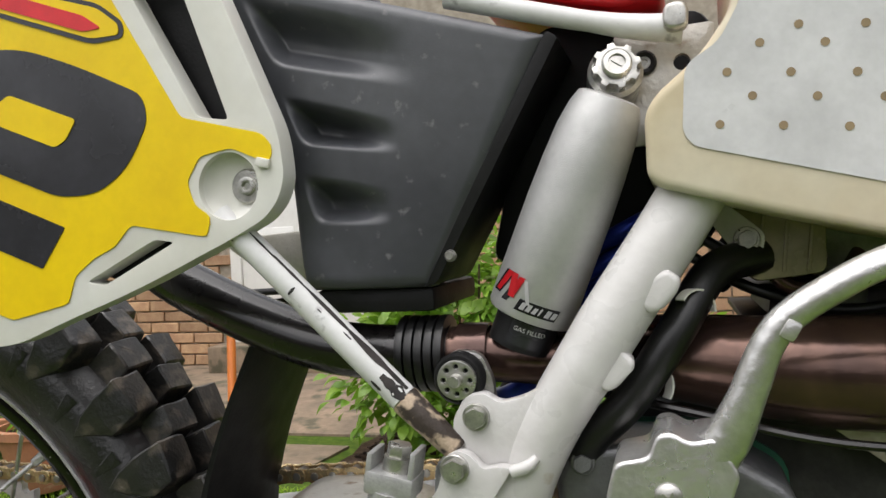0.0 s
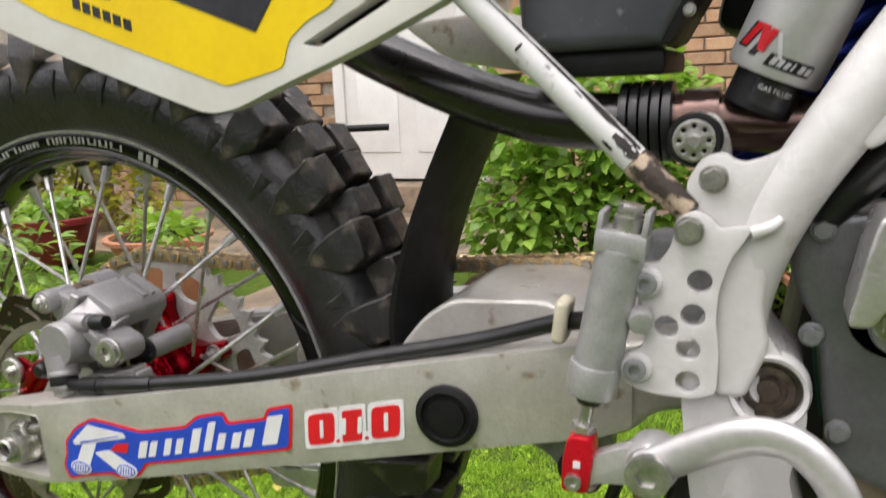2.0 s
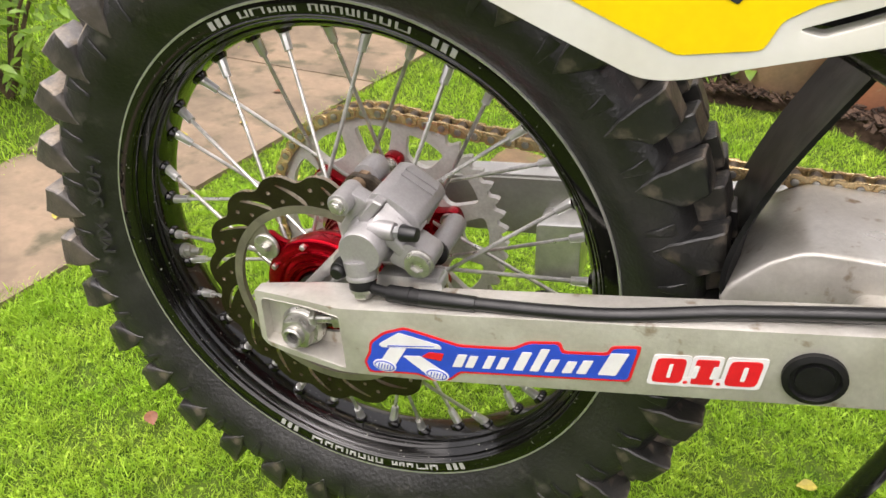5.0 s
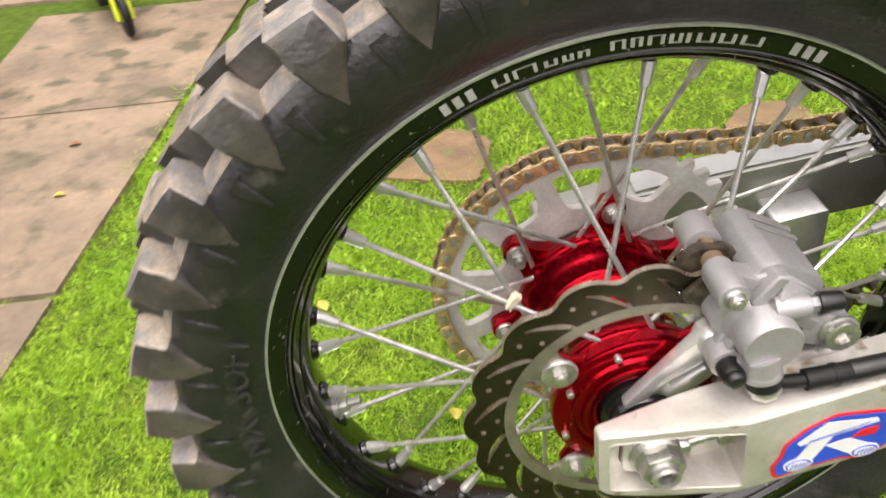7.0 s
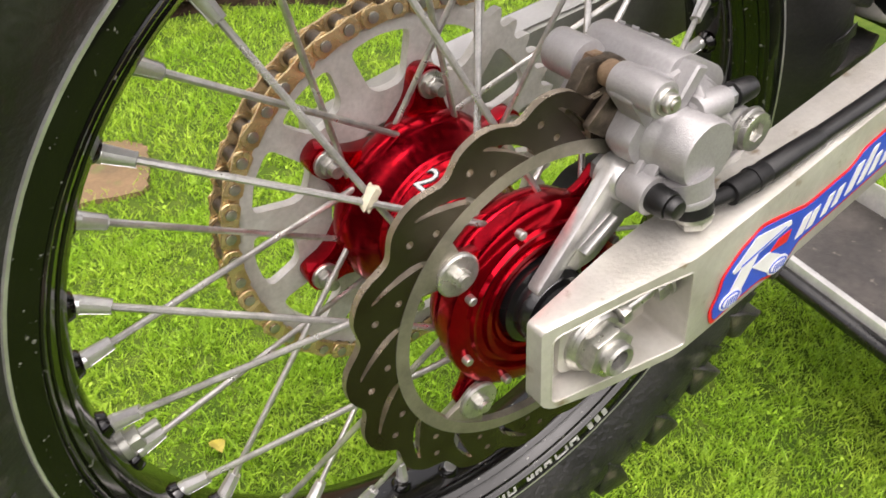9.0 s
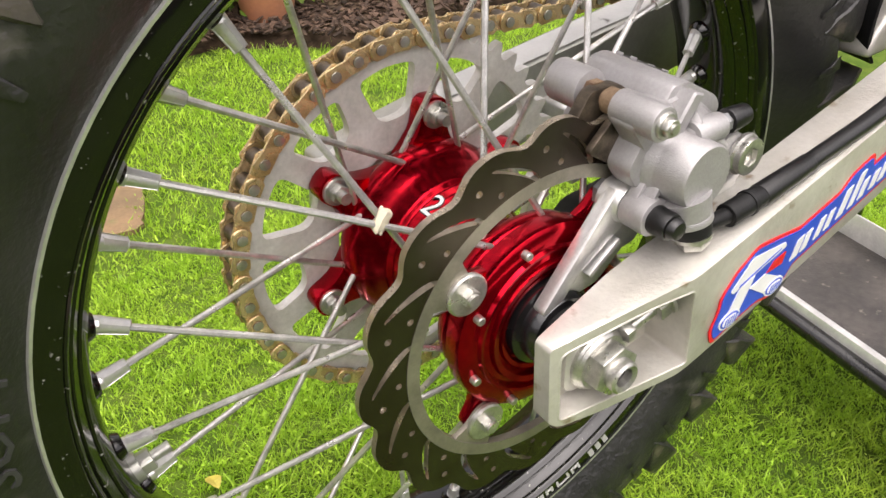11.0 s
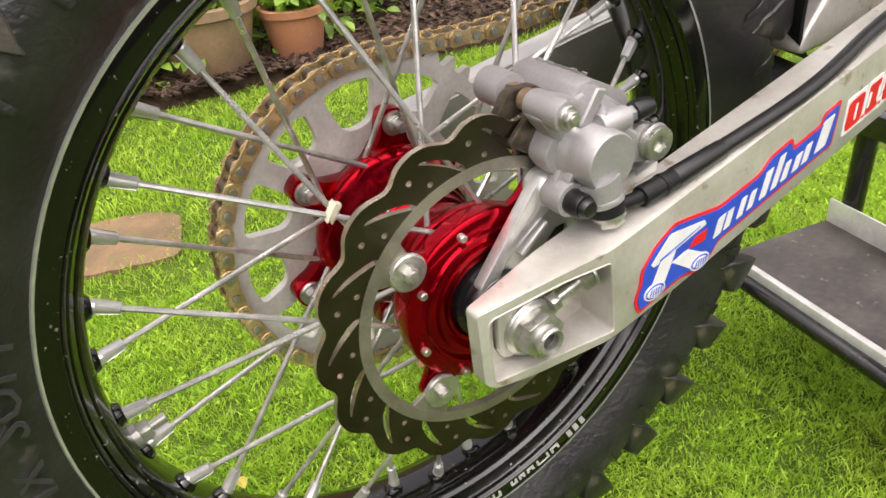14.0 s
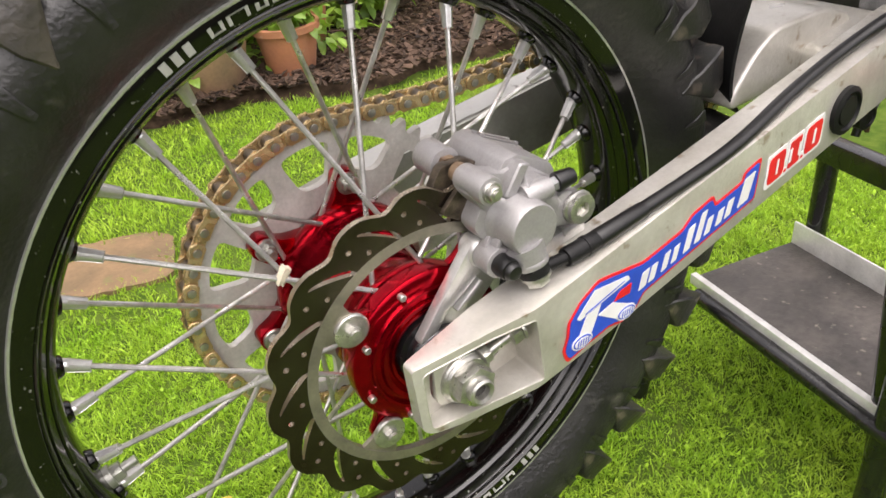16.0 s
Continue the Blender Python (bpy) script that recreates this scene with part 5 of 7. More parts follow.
    for x, z in ((0.5128, 0.6785), (0.5080, 0.6320)):
        part("bolt_boss", moved(lathe([(0.0001, -0.140), (0.0084, -0.140), (0.0084, -0.1495), (0.0074, -0.1510), (0.0001, -0.1510)], 28), pose(x, 0, z)), FRAME, o)
        part("socket_bolt", moved(socket_head(0.0060, 0.004), pose(x, -0.1505, z)), CAST, o, "dark socket bolt")
    # strut with chipped paint and a rusty foot
    s = part("subframe_strut", rod((0.402, -0.139, 0.843), (0.505, -0.139, 0.7405), 0.0078, 20), CHIPPED, bike, "white strut with chipped black patches")
    part("strut_foot", rod((0.505, -0.139, 0.7405), (0.533, -0.138, 0.713), 0.0084, 18, 0.0065, 0.002), RUST_FOOT, s, "bare rusty strut end")
    # bare streaks where the paint has flaked along the strut
    rs = random.Random(4)
    for u, ln_, a, w in ((0.22, 0.14, -146, 7), (0.38, 0.20, -149, 8), (0.60, 0.30, -150, 9), (0.84, 0.30, -149, 16), (0.95, 0.12, -112, 26), (0.43, 0.012, -96, 20), (0.12, 0.02, -70, 5), (0.90, 0.05, -66, 9), (0.70, 0.04, -128, 4), (0.56, 0.02, -120, 3)):
        d0, d1 = Vector((0.402, -0.139, 0.843)), Vector((0.505, -0.139, 0.7405))
        b = bmesh.new()
        dirv = (d1 - d0).normalized()
        su = Vector((0, -1, 0))
        si = dirv.cross(su)
        rows_ = []
        for i in range(7):
            uu = u + ln_ * i / 6 - ln_ / 2
            half = w * (0.35 + 0.65 * math.sin(math.pi * (i + 0.5) / 7)) * rs.uniform(0.6, 1.2)
            rows_.append([b.verts.new(d0.lerp(d1, uu) + (su * math.cos(radians(a + 90 + q * half)) + si * math.sin(radians(a + 90 + q * half))) * 0.00795) for q in (-1, 0, 1)])
        for p, q in zip(rows_, rows_[1:]):
            for j in range(2):
                b.faces.new((p[j], p[j + 1], q[j + 1], q[j]))
        part("bare_streak", b, RUST_DARK, s, "dark flaked patch in the paint")
    # vibration damper peg
    d = part("damper_mount", moved(lathe([(0.0001, -0.118), (0.0135, -0.118), (0.0138, -0.132), (0.0122, -0.1345), (0.0001, -0.1345)], 36), pose(0.5337, 0, 0.7496)), BLACK, bike, "black rubber exhaust damper mount")
    part("drilled_washer", moved(plate(circle(0, 0, 0.0105, 32), -0.1345, -0.137, 0.0006, [circle(0.0072 * math.cos(a), 0.0072 * math.sin(a), 0.0013, 8) for a in (2 * math.pi * k / 8 for k in range(8))]), pose(0.5337, 0, 0.7496)), STEEL, d, "drilled steel washer")
    part("damper_bolt", moved(bolt_head(0.0036, 0.006, 1.0), pose(0.5337, -0.137, 0.7496)), STEEL, d)
    part("damper_strap", plate(rounded([(0.520, 0.755), (0.530, 0.764), (0.545, 0.762), (0.551, 0.748), (0.552, 0.728), (0.540, 0.724), (0.536, 0.738)], 0.005), -0.120, -0.126, 0.001), STEEL, d)
    return o


frame_parts()


# number panel with its decal
def side_panel():
    out = [(0.405, 0.985), (0.431, 0.922), (0.446, 0.885), (0.4480, 0.861), (0.444, 0.849), (0.435, 0.839), (0.414, 0.829), (0.351, 0.803), (0.300, 0.786), (0.265, 0.773), (0.243, 0.770), (0.190, 0.788), (0.084, 0.826), (-0.02, 0.872), (-0.06, 0.93), (0.0, 0.985)]
    ln = lambda x, z: 0.03 * (0.45 - x)
    s1 = rounded([(0.3525, 0.978), (0.387, 0.978), (0.416, 0.894), (0.397, 0.897)], 0.003)
    s2 = rounded([(0.316, 0.8085), (0.364, 0.831), (0.377, 0.829), (0.328, 0.806)], 0.003)
    o = part("side_panel", plate(rounded(out, [0.0, 0.01, 0.02, 0.012, 0.012, 0.012, 0.02, 0.03, 0.03, 0.02, 0.02, 0.03, 0.03, 0.03, 0.03, 0.0]), -0.135, -0.150, 0.005, [s1, s2, circle(0.4135, 0.858, 0.0185, 36)], seg=3, lean=ln), WHITE, bike, "white plastic side panel with a yellow number decal")
    yel = [(0.335, 0.985), (0.346, 0.966), (0.386, 0.898), (0.436, 0.885), (0.442, 0.878), (0.441, 0.870), (0.434, 0.871), (0.417, 0.8785), (0.397, 0.8755), (0.388, 0.862), (0.392, 0.849), (0.402, 0.842), (0.399, 0.831), (0.349, 0.840), (0.337, 0.828), (0.322, 0.822), (0.308, 0.812), (0.302, 0.796), (0.260, 0.787), (0.116, 0.838), (0.03, 0.880), (0.02, 0.985)]
    flat(o, "number_decal", rounded(yel, 0.003, 2), -0.1502, YELLOW, "scuffed yellow number decal with worn edges", ln)
    two = [(0.189, 0.858), (0.297, 0.8165), (0.315, 0.840), (0.242, 0.8695), (0.252, 0.8815), (0.312, 0.858), (0.340, 0.858), (0.362, 0.872), (0.377, 0.897), (0.374, 0.912), (0.330, 0.933), (0.292, 0.947), (0.262, 0.950), (0.244, 0.936), (0.272, 0.923), (0.262, 0.9165), (0.236, 0.912), (0.222, 0.902)]
    two = [(x - 0.012, z + 0.001) for x, z in two]
    flat(o, "race_number", rounded(two, [0.001, 0.001, 0.001, 0.002, 0.002, 0.01, 0.012, 0.014, 0.014, 0.012, 0.02, 0.02, 0.002, 0.002, 0.002, 0.006, 0.010, 0.010]), -0.1508, DECAL_BLACK, "black race number", ln)
    flat(o, "race_number", rounded([(x - 0.012, z + 0.001) for x, z in ((0.262, 0.907), (0.312, 0.887), (0.320, 0.891), (0.328, 0.902), (0.280, 0.921), (0.272, 0.917))], 0.003), -0.1515, YELLOW, "", ln)
    flat(o, "race_number", [(0.112, 0.888), (0.160, 0.869), (0.228, 0.917), (0.252, 0.935), (0.262, 0.955), (0.200, 0.955)], -0.1508, DECAL_BLACK, "black race number", ln)
    # plain marks in place of makers' names
    flat(o, "maker_mark", rounded([(0.255, 0.972), (0.330, 0.945), (0.352, 0.946), (0.352, 0.955), (0.335, 0.968), (0.260, 0.990)], 0.006), -0.1508, DECAL_BLACK, "yellow, red and black oval mark", ln)
    flat(o, "maker_mark", rounded([(0.258, 0.974), (0.330, 0.948), (0.349, 0.948), (0.349, 0.954), (0.335, 0.965), (0.262, 0.988)], 0.005), -0.1514, YELLOW, "", ln)
    flat(o, "maker_mark", rounded([(0.262, 0.975), (0.325, 0.9525), (0.338, 0.953), (0.325, 0.962), (0.265, 0.984)], 0.003), -0.1520, DECAL_RED, "", ln)
    for k in range(6):
        x = 0.140 + 0.0085 * k
        flat(o, "small_print", [(x, 0.842 - 0.0032 * k), (x + 0.006, 0.840 - 0.0032 * k), (x + 0.006, 0.847 - 0.0032 * k), (x, 0.849 - 0.0032 * k)], -0.1508, DECAL_BLACK, "", ln)
        if k < 3:
            flat(o, "small_print", [(x + 0.009, 0.853 - 0.0032 * k), (x + 0.016, 0.851 - 0.0032 * k), (x + 0.016, 0.858 - 0.0032 * k), (x + 0.009, 0.860 - 0.0032 * k)], -0.1508, DECAL_BLACK, "", ln)
    part("panel_backing", plate(rounded([(0.30, 0.985), (0.400, 0.985), (0.436, 0.880), (0.425, 0.850), (0.400, 0.838), (0.330, 0.806), (0.300, 0.815)], 0.006), -0.122, -0.127, 0), BLACK, o, "dark inner panel")
    part("dished_washer", moved(lathe([(0.0001, 0.0), (0.012, 0.0), (0.017, -0.0018), (0.0205, -0.006), (0.0205, 0.004), (0.0001, 0.004)], 40), pose(0.4135, -0.1405, 0.8580)), WHITE, o, "recessed white dish round the bolt")
    part("panel_bolt", moved(join(socket_head(0.0050, 0.0035), lathe([(0.0001, 0.0008), (0.0098, 0.0008), (0.0098, -0.001), (0.0088, -0.0018), (0.0001, -0.0018)], 28)), pose(0.4219, -0.1412, 0.8578)), STEEL, o, "zinc bolt with washer")
    part("torn_corner", box(0.4365, -0.1512, 0.8690, 0.008, 0.002, 0.005, 0.0008, (0, 15, 0)), WHITE, o, "white torn corner of the decal")
    return o


side_panel()


# airbox with pressed scoops
def airbox():
    out = [(0.385, 0.990), (0.417, 0.924), (0.433, 0.881), (0.438, 0.812), (0.444, 0.798), (0.510, 0.796), (0.516, 0.801), (0.548, 0.862), (0.588, 0.926), (0.583, 0.931), (0.567, 0.9355), (0.486, 0.958), (0.470, 0.990)]
    s1 = rounded([(0.433, 0.911), (0.486, 0.895), (0.500, 0.874), (0.444, 0.8835)], 0.004)
    s2 = rounded([(0.443, 0.865), (0.484, 0.856), (0.498, 0.835), (0.451, 0.8385)], 0.004)
    o = part("airbox", plate(rounded(out, 0.006), -0.070, -0.096, 0.003), AIRBOX, bike, "scuffed black plastic airbox with pressed scoops")
    def ease(a, b, x):
        t = min(1.0, max(0.0, (x - a) / (b - a)))
        return t * t * (3 - 2 * t)
    # scoop: left edge x and its slope, top z and slope, foot z and slope, where it fades out, depth
    scoops = ((0.433, 0.911, 0.40, 0.30, 0.444, 0.8835, 0.17, 0.462, 0.506, 0.017), (0.443, 0.865, 0.30, 0.22, 0.451, 0.8385, 0.075, 0.460, 0.500, 0.015), (0.409, 0.972, 0.475, 0.30, 0.428, 0.932, 0.26, 0.450, 0.520, 0.016))
    def depth(x, z):
        total = 0.0
        for xl, zl, ls, ts, xf, zf, fs, f0, f1, dd in scoops:
            top, foot, left = zl - ts * (x - xl), zf - fs * (x - xf), xl + ls * (zl - z)
            t = (top - z) / max(0.004, top - foot)
            total += dd * ease(0.0, 0.62, t) * (1 - ease(0.74, 1.14, t)) * ease(left - 0.001, left + 0.008, x) * (1 - ease(f0, f1, x))
        return total
    left_edge = [(0.797, 0.441), (0.812, 0.4385), (0.881, 0.433), (0.924, 0.417), (0.990, 0.385)]
    b = bmesh.new()
    N = 150
    grid = []
    for jv in range(N + 1):
        v = jv / N
        zl = 0.797 + v * 0.193
        xl = next(x0 + (x1 - x0) * (zl - z0) / (z1 - z0) for (z0, x0), (z1, x1) in zip(left_edge, left_edge[1:]) if zl <= z1 + 1e-9)
        xr, zr = 0.5145 + 0.0725 * v, 0.797 + 0.131 * v
        row = []
        for iu in range(N + 1):
            u = iu / N
            x, z = xl + (xr - xl) * u, zl + (zr - zl) * u
            e = min(u * 0.13, (1 - u) * 0.13, v * 0.16, (1 - v) * 0.16)
            k = max(0.0, 1 - e / 0.008)
            back = 0.007 * (1 - math.sqrt(max(0.0, 1 - k * k)))
            bow = 0.004 * (2 * u - 1) ** 2
            row.append(b.verts.new((x, -0.1215 + back + bow + depth(x, z), z)))
        grid.append(row)
    for p, q in zip(grid, grid[1:]):
        for iu in range(N):
            b.faces.new((p[iu], p[iu + 1], q[iu + 1], q[iu]))
    ring = [e for e in b.edges if len(e.link_faces) == 1]
    geo = bmesh.ops.extrude_edge_only(b, edges=ring)
    for v in geo["geom"]:
        if isinstance(v, bmesh.types.BMVert):
            v.co.y = -0.094
    part("airbox_face", b, AIRBOX, o, "scratched moulded face with three scoops", smooth=60)
    side = plate(rounded([(0.512, 0.797), (0.520, 0.800), (0.592, 0.926), (0.586, 0.930)], 0.002), -0.04, -0.116, 0.002)
    part("side_wall", side, BLACK, o)
    part("base", box(0.480, -0.06, 0.790, 0.072, 0.10, 0.014, 0.004), BLACK, o)
    part("clip_bolt", moved(bolt_head(0.0028, 0.004, 1.2), pose(0.5285, -0.1165, 0.814)), STEEL, o)
    return o


airbox()


# shock reservoir under its silver cover
def reservoir():
    top, bot = Vector((0.617, -0.112, 0.893)), Vector((0.5685, -0.104, 0.780))
    d = (bot - top)
    m = Matrix.Translation(top) @ d.to_track_quat("Y", "Z").to_matrix().to_4x4()
    L = d.length
    prof = [(0.0001, 0.0), (0.0135, 0.0), (0.0165, 0.0012), (0.0190, 0.008), (0.0212, 0.020), (0.0226, 0.040), (0.0233, 0.060), (0.0238, L - 0.002), (0.0228, L), (0.0001, L)]
    o = part("shock_reservoir", moved(lathe(prof, 56), m), SHOCK, bike, "satin silver shock reservoir cover with a torn sticker")
    base = lathe([(0.0001, L), (0.0175, L), (0.0175, L + 0.018), (0.0001, L + 0.018)], 36)
    part("reservoir_body", moved(base, m), BLACK, o, "black reservoir body with a silver label")
    part("reservoir_label", moved(lathe([(0.0178, L + 0.002), (0.0178, L + 0.015), (0.0175, L + 0.015), (0.0175, L + 0.002)], 24, arc=(170, 240)), m), DECAL_BLACK, o)
    cu = bpy.data.curves.new("letters", "FONT")
    cu.body, cu.size, cu.resolution_u = "GAS FILLED", 0.0036, 2
    tmp = bpy.data.objects.new("letters", cu)
    me = bpy.data.meshes.new_from_object(tmp)
    b = bmesh.new()
    b.from_mesh(me)
    for v in b.verts:
        a = radians(176) + v.co.x / 0.0179
        v.co = Vector((0.01795 * math.cos(a), L + 0.0070 - v.co.y, 0.01795 * math.sin(a)))
    bpy.data.objects.remove(tmp)
    bpy.data.curves.remove(cu)
    part("label_print", moved(b, m), DECAL_WHITE, o, "printed words on the label")
    # top adjuster: collar, castellated ring and screw
    cap_at = Vector((0.621, -0.1114, 0.9085))
    cm = Matrix.Translation(cap_at) @ pose(0, 0, 0, -14, 0, 8)
    part("adjuster_body", moved(lathe([(0.0001, 0.03), (0.0145, 0.03), (0.0145, 0.008), (0.0125, 0.006), (0.0001, 0.006)], 36), cm), STEEL, o)
    tooth = []
    for k in range(8):
        for f, r in ((0.05, 0.0128), (0.4, 0.0128), (0.5, 0.0108), (0.95, 0.0108)):
            a = 2 * math.pi * (k + f) / 8
            tooth.append((r * math.cos(a), r * math.sin(a)))
    part("adjuster_ring", moved(plate(tooth, 0.006, -0.001, 0.0008), cm), STEEL, o, "polished castellated adjuster ring")
    part("adjuster_screw", moved(join(lathe([(0.0001, 0), (0.0078, 0), (0.0078, -0.004), (0.0068, -0.005), (0.0045, -0.005), (0.0042, -0.0035), (0.0001, -0.0035)], 28), box(0, -0.0038, 0, 0.006, 0.001, 0.0012, 0, (0, 35, 0))), cm), STEEL, o)
    # torn maker's sticker in plain shapes, laid round the cover
    def patch(name, u0, u1, s0, s1, material, skew=0.0, lift=0.0003, label=""):
        b = bmesh.new()
        n = 6
        low, high = [], []
        for k in range(n + 1):
            u = u0 + (u1 - u0) * k / n
            for row, s, sk in ((low, s0, 0.0), (high, s1, skew)):
                a = radians(u + sk)
                r = 0.0238 + lift
                row.append(b.verts.new((r * math.cos(a), s, r * math.sin(a))))
        for k in range(n):
            b.faces.new((low[k], low[k + 1], high[k + 1], high[k]))
        geo = bmesh.ops.solidify(b, geom=list(b.faces), thickness=0.0002)
        return part(name, moved(b, m), material, o, label)
    reservoir_stickers(patch, L)
    return o


def reservoir_stickers(patch_at, L):
    # torn sticker near the foot: black edge, red flash, white tear and small pale blocks
    s = L - 0.030

    def patch(name, a0, a1, s0, s1, material, skew, lift, label=""):
        patch_at(name, 142 + (a0 - 150) * 1.25, 142 + (a1 - 150) * 1.25, s + 0.006 + 0.76 * (s0 - s), s + 0.006 + 0.76 * (s1 - s), material, skew, lift, label)

    patch("sticker_edge", 150, 164, s + 0.002, s + 0.0195, DECAL_BLACK, -16, 0.0003, "torn red, white and black sticker")
    patch("sticker_flash", 154, 162, s + 0.002, s + 0.0180, DECAL_RED, -14, 0.0006)
    patch("sticker_flash", 160, 168, s + 0.002, s + 0.0185, DECAL_RED, 5, 0.0008)
    patch("sticker_flash", 170, 177, s + 0.003, s + 0.0180, DECAL_RED, -8, 0.0006)
    patch("sticker_edge", 164, 172, s + 0.010, s + 0.0225, DECAL_BLACK, -10, 0.0003)
    patch("sticker_tear", 176, 180, s + 0.004, s + 0.0195, DECAL_WHITE, 12, 0.0009)
    patch("sticker_edge", 178, 222, s + 0.0170, s + 0.0255, DECAL_BLACK, -4, 0.0003)
    for k, (w, h) in enumerate(((5, 0.0), (4.5, 0.0), (4, 0.0008), (1.8, 0.0), (5, 0.0), (5, 0.0006))):
        patch("sticker_block", 182 + 6.6 * k, 182 + 6.6 * k + w, s + 0.0185 + h, s + 0.0238, DECAL_WHITE, -3, 0.0006)


reservoir()

# pipes
ex = part("exhaust_pipe", tube([(0.30, -0.060, 0.815), (0.330, -0.075, 0.803), (0.385, -0.085, 0.780), (0.440, -0.090, 0.762), (0.490, -0.092, 0.757), (0.520, -0.092, 0.757)], 0.0165, 18), DARK_PIPE, bike, "glossy black exhaust pipe")
part("exhaust_front", tube([(0.518, -0.092, 0.757), (0.560, -0.092, 0.755), (0.610, -0.094, 0.752)], 0.0155, 18), PIPE, ex, "browned steel pipe")
for k in range(5):
    part("bellows_ring", moved(lathe([(0.0165, -0.0028), (0.0222, -0.0022), (0.0225, 0.0), (0.0222, 0.0022), (0.0165, 0.0028)], 28), pose(0.4935 + 0.0058 * k, -0.092, 0.757, 0, 0, 90)), HOSE, ex, "black rubber joint rings")
part("pipe_clamp", moved(lathe([(0.0162, -0.009), (0.0180, -0.009), (0.0180, 0.009), (0.0162, 0.009)], 28), pose(0.534, -0.092, 0.7565, 0, 0, 90)), PIPE, ex, "amber heat-stained clamp")
part("expansion_chamber", tube([(0.600, -0.080, 0.756), (0.650, -0.085, 0.752), (0.720, -0.092, 0.746), (0.820, -0.095, 0.745)], [0.020, 0.024, 0.029, 0.031], 24), PIPE, bike, "large browned steel expansion chamber")

# fuel tank side with its perforated decal
def tank():
    out = [(0.676, 0.990), (0.676, 0.925), (0.661, 0.904), (0.640, 0.887), (0.6345, 0.878), (0.6345, 0.849), (0.640, 0.8430), (0.696, 0.8265), (0.740, 0.815), (0.860, 0.790), (0.860, 0.990)]
    o = part("fuel_tank", plate(rounded(out, 0.008), -0.040, -0.145, 0.010, seg=4), CREAM, bike, "yellowed white plastic fuel tank")
    dec = [(0.692, 0.990), (0.679, 0.926), (0.669, 0.908), (0.6535, 0.899), (0.6515, 0.868), (0.656, 0.861), (0.740, 0.838), (0.855, 0.810), (0.855, 0.990)]
    flat(o, "perforated_decal", rounded(dec, 0.006), -0.1452, PEARL, "white decal with punched holes")
    for r in range(8):
        for c in range(5):
            x = 0.668 + 0.002 * r + (0.0125 if r % 2 else 0.0) - 0.027 * (r // 4) + 0.027 * c
            z = 0.870 + 0.0118 * r - 0.0027 * c
            if x > 0.664 + max(0.0, z - 0.890) * 0.62 and x < 0.80:
                flat(o, "decal_hole", circle(x, z, 0.0020, 12), -0.1458, HOLE_TAN, thick=0.0003)
    return o


tank()


RUST_PALE = mat("stained_pale_casting", (0.50, 0.47, 0.43), 0.5, 0.3, 0.3, 40, 0.4, 300, color2=(0.36, 0.30, 0.25), grime=((0.18, 0.11, 0.06), 60, 0.60))


